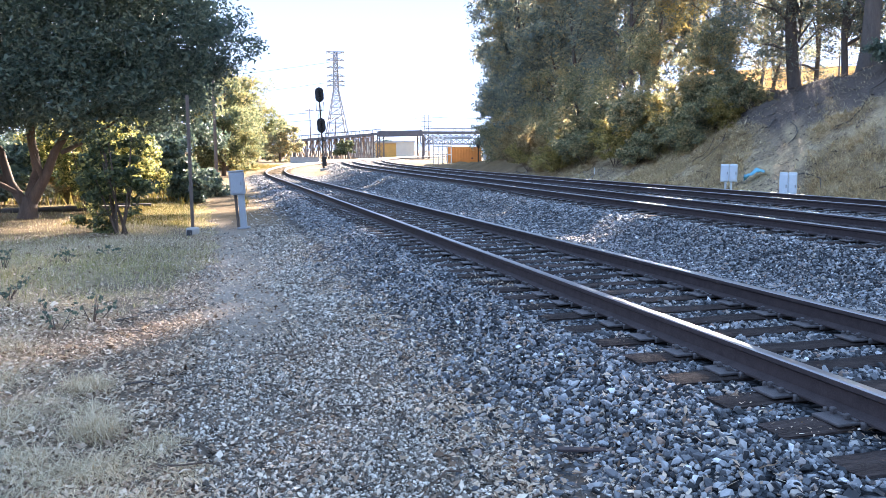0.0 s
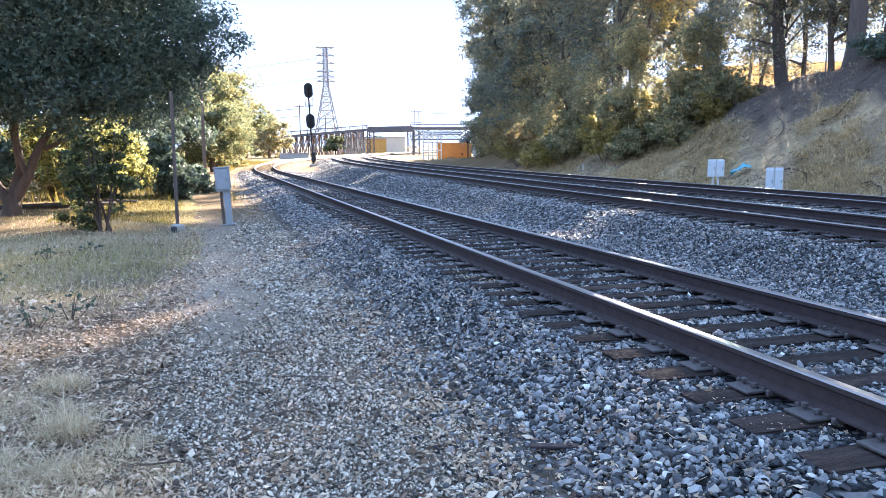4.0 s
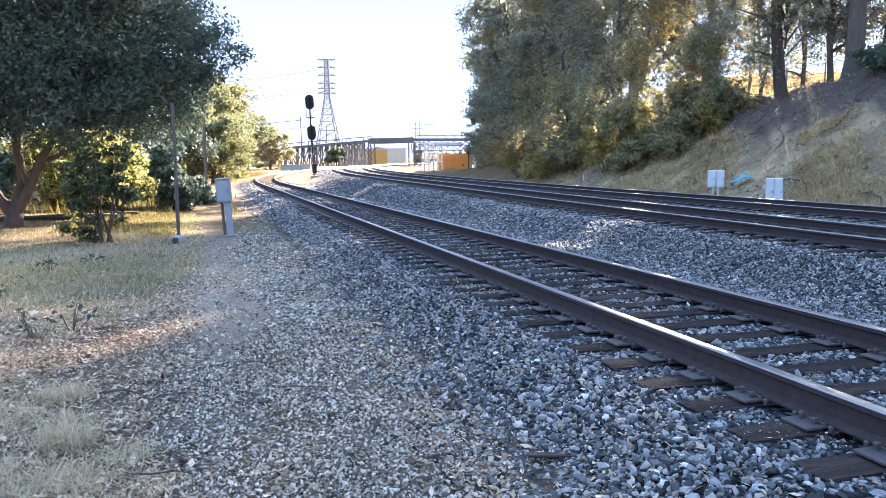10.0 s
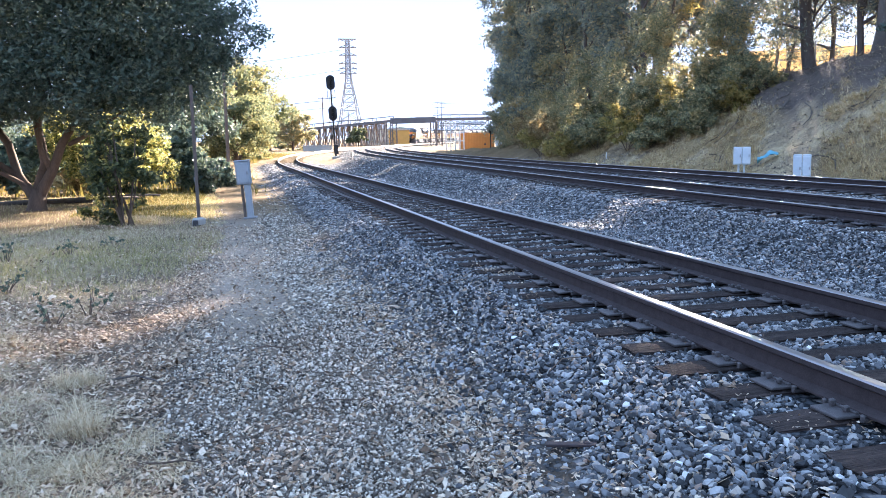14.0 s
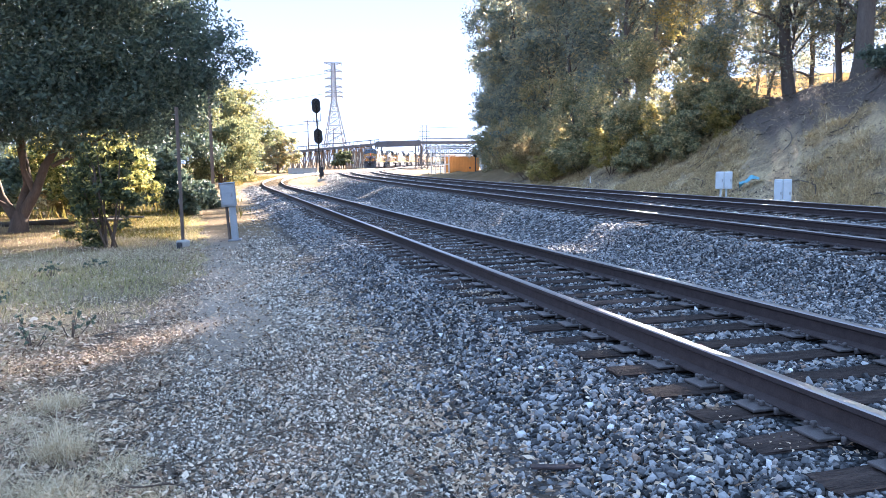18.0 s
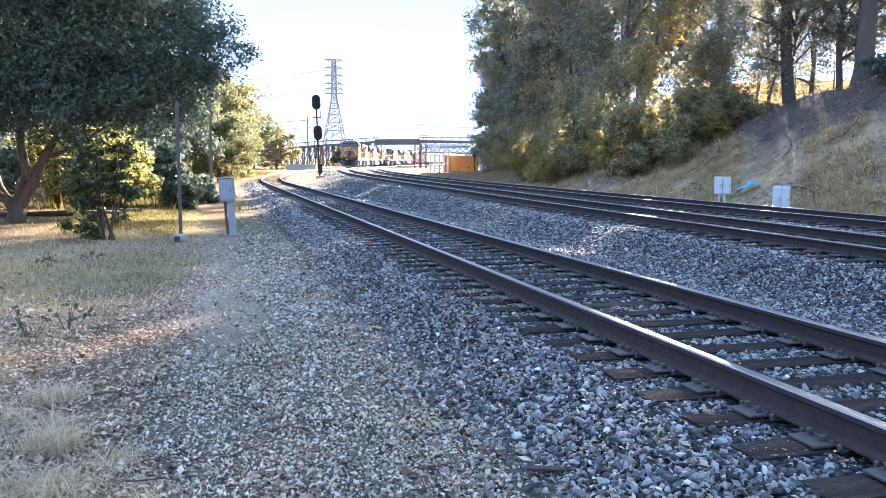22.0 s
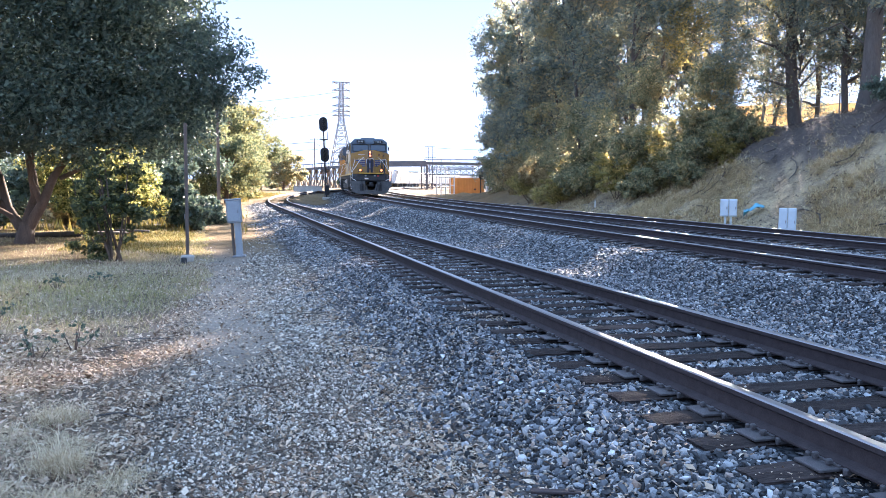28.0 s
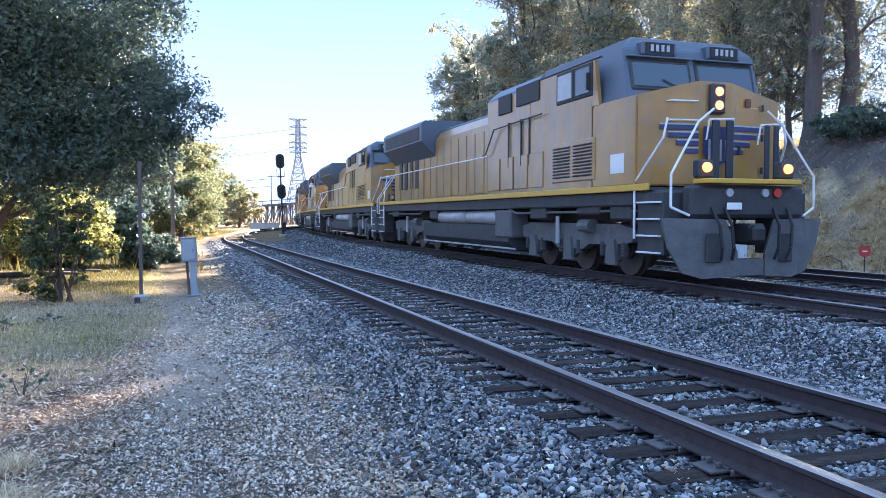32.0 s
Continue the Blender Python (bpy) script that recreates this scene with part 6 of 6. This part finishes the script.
round_tree(0.2, 70, 8.0, 3.6, 201, 16000, 0.2, PALELEAF, "sunlit yellow-green tree beside the path", 0.06)
round_tree(2.4, 92, 11.2, 5.2, 202, 27000, 0.22, PALELEAF, "pale green tree at the end of the path", 0.06)
round_tree(0.6, 84, 10.5, 4.6, 210, 20000, 0.22, PALELEAF, "pale yellow-green tree behind the path", 0.06)
round_tree(-3.5, 66, 10.0, 5.0, 203, 14000, 0.24, OAKLEAF, "dark green tree behind the path")
round_tree(-8.5, 80, 12.0, 6.0, 204, 12000, 0.3, OAKLEAF, "tall dark green tree behind the shrubs")
round_tree(-18, 48, 10.0, 6.0, 205, 12000, 0.26, OAKLEAF, "broad dark green tree behind the oak")
round_tree(10.0, 142, 8.2, 4.4, 206, 11000, 0.34, BRUSHLEAF, "small grey-green tree before the trestle", 0.08)
round_tree(6.5, 150, 5.0, 4.0, 207, 7000, 0.34, OAKLEAF, "dark tree beside the trestle")
round_tree(32.5, 214, 5.0, 3.6, 208, 5000, 0.45, PALELEAF, "small tree under the trestle deck")
round_tree(70, 330, 9.0, 5.0, 209, 4000, 0.7, OAKLEAF, "distant tree beyond the bridge")


def eucalyptus(x, y, h, w, seed, n, leaf, low=0.12, r=0.34, mat=EUCLEAF, lean=0.0, skirt=0):
    rnd = random.Random(seed)
    tops = (lean + rnd.uniform(-1.8, 1.8), rnd.uniform(-1.4, 1.4))
    tr = [[((0, 0, -0.3), r * 1.25), ((tops[0] * 0.1, tops[1] * 0.1, 0.6), r), ((tops[0] * 0.25 + r * 1.5 * math.sin(seed), tops[1] * 0.2, h * 0.14), r * 0.86), ((tops[0] * 0.3, tops[1] * 0.2, h * 0.28), r * 0.74), ((tops[0] * 0.6, tops[1] * 0.6, h * 0.55), r * 0.5), ((tops[0] * 0.9, tops[1] * 0.9, h * 0.82), 0.04)]]
    blobs = []
    for k in range(11):
        f = low + (0.97 - low) * (k + 0.5) / 11
        a = rnd.uniform(0, 6.28)
        rr = w * (0.5 + 0.5 * math.sin(math.pi * min(1, f * 0.85 + 0.15))) * rnd.uniform(0.7, 1.1)
        cx, cy = tops[0] * f + math.cos(a) * w * 0.5, tops[1] * f + math.sin(a) * w * 0.5
        blobs.append((cx, cy, h * f, rr * 0.72, rr * 0.72, h * 0.07 + 0.45))
        tr.append([((tops[0] * f * 0.7, tops[1] * f * 0.7, h * f * 0.72), 0.09), ((cx * 0.5, cy * 0.5, h * f * 0.9), 0.06), ((cx, cy, h * f), 0.025)])
    for k in range(skirt):
        # hanging sprays round the lower trunk, on thin arching boughs
        a, z = 2.4 * k + seed, 2.0 + 3.6 * (k + 0.5) / skirt
        d = rnd.uniform(0.9, 1.9)
        cx, cy = math.cos(a) * d, math.sin(a) * d
        blobs.append((cx, cy, z, rnd.uniform(0.8, 1.25), rnd.uniform(0.8, 1.25), rnd.uniform(0.5, 0.8)))
        tr.append([((0, 0, z * 0.75), 0.05), ((cx * 0.6, cy * 0.6, z + 0.35), 0.035), ((cx * 1.2, cy * 1.2, z - 0.1), 0.012)])
    return tree("eucalyptus_tree", "tall grey-green eucalyptus on the bank", x, y, tr, blobs, n, leaf, mat, EUCBARK, seed, 0.36, 0.4, group="eucalyptus trees", core=0.08)


# the belt along the bank, from the far end to the near one
for k, (bx, by, hh, ww, n, leaf, low) in enumerate([
        (35.9, 97, 13.0, 3.0, 12000, 0.3, 0.08), (33.6, 90, 14.5, 3.4, 14000, 0.3, 0.06), (31.4, 84, 16.0, 3.8, 15000, 0.28, 0.05), (29.3, 76, 17.5, 4.0, 17000, 0.27, 0.05),
        (27.2, 68, 16.5, 4.0, 18000, 0.26, 0.05), (25.0, 61, 16.5, 4.0, 19000, 0.25, 0.05), (23.8, 55, 17.0, 3.8, 19000, 0.24, 0.05), (23.4, 49, 20.0, 3.8, 20000, 0.23, 0.06),
        # most from (32.0, 71) on are unseen trees, added behind to shade the ground
        (23.8, 43.5, 23.0, 3.6, 20000, 0.22, 0.08), (32.0, 71, 27.0, 5.0, 16000, 0.34, 0.1), (34.8, 63.2, 29.0, 4.6, 14000, 0.34, 0.2), (36.2, 68.4, 29.0, 4.8, 14000, 0.36, 0.2), (38.0, 60.0, 28.0, 4.6, 12000, 0.36, 0.2), (32.6, 57.5, 26.0, 4.4, 12000, 0.32, 0.25), (33.6, 78, 21.0, 4.2, 11000, 0.34, 0.2), (36.6, 84, 22.0, 4.2, 11000, 0.36, 0.2), (39.2, 94, 20.0, 4.0, 10000, 0.38, 0.2), (42.6, 101, 20.5, 4.0, 10000, 0.4, 0.2), (28.0, 47, 25.0, 4.6, 14000, 0.24, 0.52), (37.5, 86, 17.0, 4.4, 12000, 0.32, 0.1), (44.8, 113, 24.0, 4.4, 9000, 0.42, 0.1), (48.3, 123, 24.0, 4.6, 9000, 0.44, 0.1), (52.5, 134, 22.0, 4.6, 8000, 0.46, 0.1)]):
    bx -= 0.6 if by > 60 else 0.3
    hh += 0.6 if by > 70 else 0
    eucalyptus(bx, by, hh, ww, 50 + k, int(n * 1.15), leaf * 1.1, low, 0.14)
for k, (bx, by, hh, ww, n, low, r) in enumerate([
        (27.0, 39.5, 19.0, 3.6, 20000, 0.2, 0.14), (32.5, 47.0, 26.0, 4.6, 9000, 0.5, 0.18), (31.0, 41.5, 24.0, 4.2, 8000, 0.4, 0.12), (29.3, 38.2, 17.0, 3.2, 9000, 0.36, 0.11), (25.6, 31.4, 21.0, 3.8, 30000, 0.07, 0.34), (26.4, 29.4, 17.0, 2.8, 16000, 0.1, 0.17), (27.2, 29.0, 16.0, 2.4, 12000, 0.12, 0.14), (25.1, 26.8, 23.0, 4.2, 27000, 0.12, 0.42),
        # those out of view at the near end, and the last, are added for shade
        (26.7, 26.5, 24.0, 4.2, 22000, 0.2, 0.4), (30.3, 35.6, 20.0, 3.8, 19000, 0.06, 0.15), (31.5, 30.5, 21.0, 4.0, 17000, 0.08, 0.3), (28.5, 18.5, 23.0, 4.2, 16000, 0.18, 0.45), (27.0, 12.0, 22.0, 4.2, 13000, 0.2, 0.4), (31.0, 24.5, 22.0, 4.2, 14000, 0.18, 0.4), (31.5, 40.4, 13.0, 2.4, 11000, 0.2, 0.13)]):
    eucalyptus(bx, by, hh, ww, 150 + k, int(n * 1.25), 0.155 if k else 0.175, low, r * 0.85, SUNGOLDLEAF if k == 0 else EUCLEAF, 0.0, 14 if k == 4 else 5 if k in (5, 7) else 0)

# golden bushes in front of the brush: sunlit gold put into their leaf colour
for k, (bx, by, w, h) in enumerate([(20.5, 34.4, 2.4, 3.8), (19.3, 37.0, 2.2, 3.2), (18.9, 42.6, 2.2, 2.4), (19.0, 48.0, 2.6, 2.2), (21.9, 32.0, 1.6, 2.2)]):
    bush("shrub", "bush among olive brush, sunlit gold put into its leaf colour", bx, by, lumps(w, w, h, 9, 260 + k, 0.15), 6500, 0.13, SUNGOLDLEAF, 400 + k, 4, 0.42, "golden bushes")

# brush at the foot of the trees
for k, (bx, by, w, h, m, n) in enumerate([
        (20.4, 36.5, 3.4, 3.2, BRUSHLEAF, 15000), (21.8, 33.6, 3.4, 3.6, BRUSHLEAF, 16000), (20.7, 32.6, 2.6, 2.2, BRUSHLEAF, 10000), (22.3, 32.6, 3.0, 2.6, BRUSHLEAF, 11000), (23.4, 33.4, 3.0, 2.2, BRUSHLEAF, 11000), (19.4, 34.6, 2.6, 1.8, BRUSHLEAF, 9000), (23.2, 35.5, 4.0, 5.0, BRUSHLEAF, 17000), (19.6, 41, 3.2, 3.4, BRUSHLEAF, 13000), (21.5, 40, 4.0, 6.5, BRUSHLEAF, 17000), (19.3, 46, 3.0, 2.6, DRYLEAF, 10000),
        (21.0, 45.5, 4.0, 5.5, BRUSHLEAF, 15000), (20.4, 51, 3.6, 3.4, DRYLEAF, 10000), (22.0, 51.5, 4.0, 6.5, BRUSHLEAF, 13000), (21.6, 57, 4.0, 3.6, DRYLEAF, 11000), (22.8, 63, 4.2, 4.4, BRUSHLEAF, 10000), (25.4, 70, 4.2, 3.6, DRYLEAF, 8000), (28.6, 78, 4.2, 4.4, BRUSHLEAF, 8000), (32.0, 88, 4.2, 4.4, BRUSHLEAF, 8000), (34.4, 95, 3.6, 3.6, BRUSHLEAF, 6000),
        (23.6, 37.5, 3.0, 4.0, BRUSHLEAF, 13000), (24.3, 23.8, 3.0, 1.5, OAKLEAF, 9000), (25.0, 20.8, 3.2, 1.4, OAKLEAF, 8000), (22.9, 31.0, 1.6, 1.2, BRUSHLEAF, 4000)]):
    bush("shrub", "olive-green brush below the eucalyptus trees" if m is not DRYLEAF else "dry golden brush on the bank", bx, by, lumps(w, w * 0.9, h, 10, 140 + k, 0.12), int(n * 1.2), 0.135, m, 300 + k, 3, 0.42, "brush on the bank")


# ---- grass, litter and twigs ----
def blades(xy, h, w, seed, lean=0.5, clump=None):
    n = len(xy)
    rng = np.random.default_rng(seed)
    z = land(xy[:, 0], xy[:, 1]) - 0.01
    a = rng.uniform(0, 2 * np.pi, n)
    hh = h * rng.lognormal(0, 0.35, n)
    b = np.stack([xy[:, 0], xy[:, 1], z], -1)
    d = np.stack([np.cos(a), np.sin(a), np.zeros(n)], -1)
    s = np.stack([-np.sin(a), np.cos(a), np.zeros(n)], -1) * (w * rng.uniform(0.6, 1.3, n))[:, None]
    ln = (lean * rng.uniform(0.2, 1.3, n))[:, None]
    m = b + d * hh[:, None] * ln * 0.35 + np.array([0, 0, 1]) * hh[:, None] * 0.6
    t = b + d * hh[:, None] * ln + np.array([0, 0, 1]) * (hh[:, None] * (1.0 - 0.35 * ln))
    V = np.stack([b - s, b + s, m + s * 0.7, m - s * 0.7, t], 1).reshape(-1, 3)
    i = np.arange(n)[:, None] * 5
    F = np.concatenate([i + np.array([[0, 1, 2]]), i + np.array([[0, 2, 3]]), i + np.array([[3, 2, 4]])])
    return V, F


def thin_blades(xy, h, w, seed, lean):
    n = len(xy)
    rng = np.random.default_rng(seed)
    b = np.stack([xy[:, 0], xy[:, 1], land(xy[:, 0], xy[:, 1]) - 0.01], -1)
    a = rng.uniform(0, 2 * np.pi, n)
    hh = (h * rng.lognormal(0, 0.35, n))[:, None]
    d = np.stack([np.cos(a), np.sin(a), np.zeros(n)], -1)
    s = np.stack([-np.sin(a), np.cos(a), np.zeros(n)], -1) * (w * rng.uniform(0.6, 1.3, n))[:, None]
    ln = (lean * rng.uniform(0.2, 1.3, n))[:, None]
    t = b + d * hh * ln + np.array([0, 0, 1]) * hh * np.clip(1.0 - 0.4 * ln, 0.2, 1)
    return np.stack([b - s, b + s, t], 1).reshape(-1, 3), np.arange(n * 3).reshape(n, 3)


def grass_zone():
    rng = np.random.default_rng(9)
    n = 480000
    xy = np.stack([rng.uniform(-9, 0.2, n), 3 + 27 * rng.uniform(0, 1, n) ** 1.25], -1)
    xy = np.concatenate([xy, np.stack([rng.uniform(-9, -0.6, 30000), rng.uniform(-9, 5, 30000)], -1)])
    n = len(xy)
    edge = np.interp(xy[:, 1], [5, 8.9, 11.4, 15.6, 30], [-1.25, -1.0, -0.5, -0.2, -0.6]) + 0.3 * wob(xy[:, 0], xy[:, 1], 1.3, 3)
    patch = 0.5 + 0.5 * wob(xy[:, 0], xy[:, 1], 0.8, 7)
    near = np.where(xy[:, 1] < 2.5, 0.8, np.clip((xy[:, 1] - 8.2 - 0.5 * wob(xy[:, 0], xy[:, 1], 1.7, 2)) / 1.6, 0.02, 1))
    keep = (xy[:, 0] < edge) & (rng.uniform(0, 1, n) < (0.25 + 0.75 * patch) * near * np.where((xy[:, 1] > 16.5) & (xy[:, 0] < -2.2), 0.14, 1))
    xy = xy[keep]
    green = rng.uniform(0, 1, len(xy)) < np.clip(0.5 + 0.6 * wob(xy[:, 0], xy[:, 1], 0.5, 1), 0.08, 0.9) * np.clip((xy[:, 1] - 8) / 4, 0.1, 1)
    stuff("green_grass", "short green grass turning yellow", thin_blades(xy[green], 0.085, 0.0055, 4, 1.1), GREENGRASS)
    stuff("dry_grass", "dry straw-coloured grass on bare earth", thin_blades(xy[~green], 0.075, 0.0055, 5, 1.5), DRYGRASS)


grass_zone()


def tuft(x, y, r, h, n, seed, lean):
    rng = np.random.default_rng(seed)
    xy = np.stack([x + rng.normal(0, r * 0.4, n), y + rng.normal(0, r * 0.4, n)], -1)
    V, F = blades(xy, h * 0.5, 0.0026, seed, lean * 1.5)
    return V, F


for k, (x, y, r, h, n, lean) in enumerate([(-1.05, 5.98, 0.16, 0.2, 500, 0.8), (-0.86, 4.98, 0.16, 0.24, 420, 0.8), (-1.75, 6.1, 0.24, 0.18, 380, 1.0), (-0.78, 4.42, 0.22, 0.16, 420, 1.4), (-0.55, 4.75, 0.2, 0.12, 260, 1.5), (-1.2, 4.6, 0.2, 0.16, 260, 1.3), (-1.45, 5.2, 0.22, 0.15, 260, 1.2), (-0.62, 3.9, 0.24, 0.14, 360, 1.5), (-1.0, 3.9, 0.2, 0.14, 260, 1.4), (-1.9, 7.2, 0.3, 0.16, 300, 1.0), (-2.2, 6.6, 0.3, 0.16, 260, 1.0), (-0.35, 4.3, 0.18, 0.1, 200, 1.5), (-0.7, 3.6, 0.22, 0.13, 320, 1.6), (-0.42, 3.7, 0.2, 0.1, 220, 1.7), (-1.05, 4.3, 0.24, 0.15, 320, 1.5), (-1.3, 5.6, 0.22, 0.12, 240, 1.6), (-0.95, 5.4, 0.2, 0.12, 260, 1.6), (-1.6, 4.9, 0.24, 0.15, 280, 1.5)]):
    V, F = tuft(x, y, r * 1.15, h, int(n * 2.0), 500 + k, lean * 1.15)
    thing("grass_tuft", "pale dry grass tuft among fallen leaves", "grass tuft", mesh=mesh_of("grass_tuft", V, F, DRYGRASS), group="dry grass tufts")


def litter():
    rng = np.random.default_rng(12)
    n = 230000
    xy = np.stack([rng.uniform(-4, 2.4, n), 2.2 + 15 * rng.uniform(0, 1, n) ** 1.5], -1)
    xy = np.concatenate([xy, np.stack([rng.uniform(-4, 1.5, 8000), rng.uniform(-8, 2.4, 8000)], -1)])
    u, v = xy[:, 0], xy[:, 1]
    heap = 0.5 + 0.5 * np.clip(1.6 * wob(u, v, 2.6, 4), -1, 1)
    p = np.where(u < -0.3 + 0.3 * wob(u, v, 1.1, 8), 1.0, np.where(u < 0.6, 0.28, 0.1)) * (0.45 + 0.55 * heap)
    p = p + 0.75 * heap * np.exp(-((u - path_edge(v) + 0.1) / 0.26) ** 2) * (1 - 0.6 * step(7, 14, v))
    p = p * (1 - 0.75 * (v > 9) * (u < -0.7))
    # small heaps caught between the stones and against the tie ends
    nests = scatter(1.5, 3.6, 3.0, 9.0, 60, 31)
    near = np.concatenate([c + rng.normal(0, 0.07, (26, 2)) for c in nests])
    xy = np.concatenate([xy[rng.uniform(0, 1, len(xy)) < p], near])
    m = len(xy)
    P = np.stack([xy[:, 0], xy[:, 1], land(xy[:, 0], xy[:, 1]) + rng.uniform(0.006, 0.03, m)], -1)
    a = rng.uniform(0, 6.28, m)
    tilt = rng.normal(0, 0.4, (m, 2))
    d = np.stack([np.cos(a), np.sin(a), tilt[:, 0]], -1)
    e = np.stack([-np.sin(a), np.cos(a), tilt[:, 1]], -1)
    s = (np.where(np.arange(m) < m - len(near), 0.0175, 0.011) * rng.lognormal(0, 0.35, m))[:, None]
    wide = rng.uniform(0.25, 0.55, (m, 1))
    curl = rng.uniform(-0.1, 0.45, (m, 1))
    up = np.array([0, 0, 1.0])
    V = np.stack([P - d * s, P - e * s * wide + up * s * curl, P + d * s, P + e * s * wide + up * s * curl], 1).reshape(-1, 3)
    stuff("leaf_litter", "fallen dry brown oak leaves", (V, np.arange(m * 4).reshape(m, 4)), LITTER)
    # twigs
    for k in range(26):
        x, y, a, ln = rng.uniform(-1.6, 2.2), rng.uniform(3.2, 10.5), rng.uniform(-0.6, 0.9), rng.uniform(0.15, 0.7)
        pts = []
        for q in range(5):
            b = a + 0.35 * math.sin(q * 1.7 + k)
            px, py = x + math.cos(b) * ln * q / 4, y + math.sin(b) * ln * q / 4
            pts.append((px, py, float(land(px, py)) + 0.03 + 0.015 * (q % 2)))
        r = rng.uniform(0.003, 0.008)
        thing("twig", "thin dark fallen twig on the gravel", "twig", mesh=finish("twig", add_limb(bmesh.new(), [(p, r * (1 - 0.15 * q)) for q, p in enumerate(pts)], 5), BARK if k % 3 else EUCBARK), group="twigs")


litter()


def weed(x, y, h, seed):
    rnd = random.Random(seed)
    tr, blobs = [], []
    for k in range(6):
        a, r = rnd.uniform(0, 6.28), rnd.uniform(0.05, 0.22)
        tip = (math.cos(a) * r, math.sin(a) * r, h * rnd.uniform(0.6, 1))
        tr.append([((0, 0, 0), 0.008), ((tip[0] * 0.4, tip[1] * 0.4, tip[2] * 0.5), 0.006), (tip, 0.003)])
        blobs.append((*tip, 0.07, 0.07, 0.06))
    w = tree("weed", "small dark leggy weed in dry grass", x, y, None, blobs, 160, 0.035, OAKLEAF, BARK, seed, category="weed", group="weeds")
    for pts in tr:
        part("stem", limb_mesh("stem", [pts], BARK, 5), None, w)


for k, (x, y, h) in enumerate([(-1.35, 8.3, 0.4), (-1.6, 7.9, 0.35), (-2.4, 9.6, 0.3), (-3.0, 12.0, 0.35), (-2.3, 12.6, 0.3), (-3.4, 10.5, 0.3), (-1.9, 13.8, 0.25), (-4.0, 13.5, 0.4), (-2.9, 8.6, 0.25)]):
    weed(x, y, h, 700 + k)


def bank_cover():
    rng = np.random.default_rng(15)
    n = 330000
    xy = np.stack([rng.uniform(16.6, 25.5, n), rng.uniform(10, 46, n)], -1)
    patch = wob(xy[:, 0], xy[:, 1], 0.55, 2) + 0.5 * wob(xy[:, 0], xy[:, 1], 1.5, 6)
    hi = (land(xy[:, 0], xy[:, 1]) - z_main(xy[:, 1])) / np.clip(crest(xy[:, 1]) - z_main(xy[:, 1]), 0.4, None)
    low = np.clip(1.05 - step(0.42, 0.58, hi + 0.2 * wob(xy[:, 0], xy[:, 1], 0.45, 5) + 0.14 * wob(xy[:, 0], xy[:, 1], 1.6, 2) - 0.3 * step(21, 13, xy[:, 1])), 0.03, 1)
    xy = xy[rng.uniform(0, 1, n) < np.clip(0.6 + 1.5 * patch, 0.06, 1) * low]
    stuff("bank_grass", "dead straw-coloured grass matted on the bank", thin_blades(xy, 0.19, 0.012, 16, 2.2), STRAW)
    xy = np.stack([rng.uniform(16.8, 26.5, 15000), rng.uniform(11, 38, 15000)], -1)
    stuff("soil_clods", "crumbled brown soil and leaf scraps on the bank", chips(xy, 0.04, 17), CLOD)
    # dead branches on the slope
    for k in range(12):
        x, y, a, ln = rng.uniform(17.6, 23.5), rng.uniform(17, 33), rng.uniform(-0.8, 0.8), rng.uniform(0.8, 2.2)
        pts = []
        for q in range(5):
            px, py = x + math.cos(a + 0.15 * q) * ln * q / 4, y + math.sin(a + 0.25 * q) * ln * q / 4
            pts.append((px, py, float(land(px, py)) + 0.04 + 0.05 * (q % 2)))
        thing("branch", "bleached dead branch lying on the bank", "branch", mesh=finish("branch", add_tube(bmesh.new(), pts, 0.022, 5), EUCBARK), group="dead branches")


bank_cover()


def far_grass():
    rng = np.random.default_rng(18)
    n = 40000
    xy = np.stack([rng.uniform(-8, 8, n), rng.uniform(28, 110, n)], -1)
    u = xy[:, 0] - x_side(xy[:, 1])
    xy = xy[(u < -3.2 - 0.6 * wob(xy[:, 0], xy[:, 1], 0.6, 2)) & (np.abs(xy[:, 0] + 0.2) > 0.9)]
    sun_xy = np.stack([rng.uniform(-3.6, -0.9, 16000), rng.uniform(19.5, 31, 16000)], -1)
    stuff("yellow_grass", "yellow-green grass lit by the low sun", thin_blades(sun_xy, 0.09, 0.012, 20, 1.0), GOLDGRASS)
    stuff("tall_dry_grass", "tall golden grass along the path", thin_blades(xy, 0.35, 0.02, 19, 0.6), GOLDGRASS)


far_grass()


def fallen_logs():
    for k, (x, y, a, ln, r) in enumerate([(-4.0, 25.2, 0.15, 2.6, 0.09), (-3.2, 26.4, -0.1, 2.0, 0.07), (-5.4, 24.4, 0.3, 1.8, 0.08), (-1.9, 31.0, 0.2, 1.6, 0.06)]):
        z = float(land(x, y)) + r * 0.7
        dx, dy = math.cos(a) * ln / 2, math.sin(a) * ln / 2
        bm = add_limb(bmesh.new(), [((x - dx, y - dy, z), r), ((x, y, z + 0.03), r * 0.9), ((x + dx, y + dy, z + 0.02), r * 0.6)], 9)
        thing("log", "grey-brown fallen log in leaf litter", "log", mesh=finish("log", bm, EUCBARK, True), group="fallen logs")


fallen_logs()


def motions():
    for ob, front, half, reach in TRAIN:
        walk(ob, train_rows(front, half, reach))


motions()
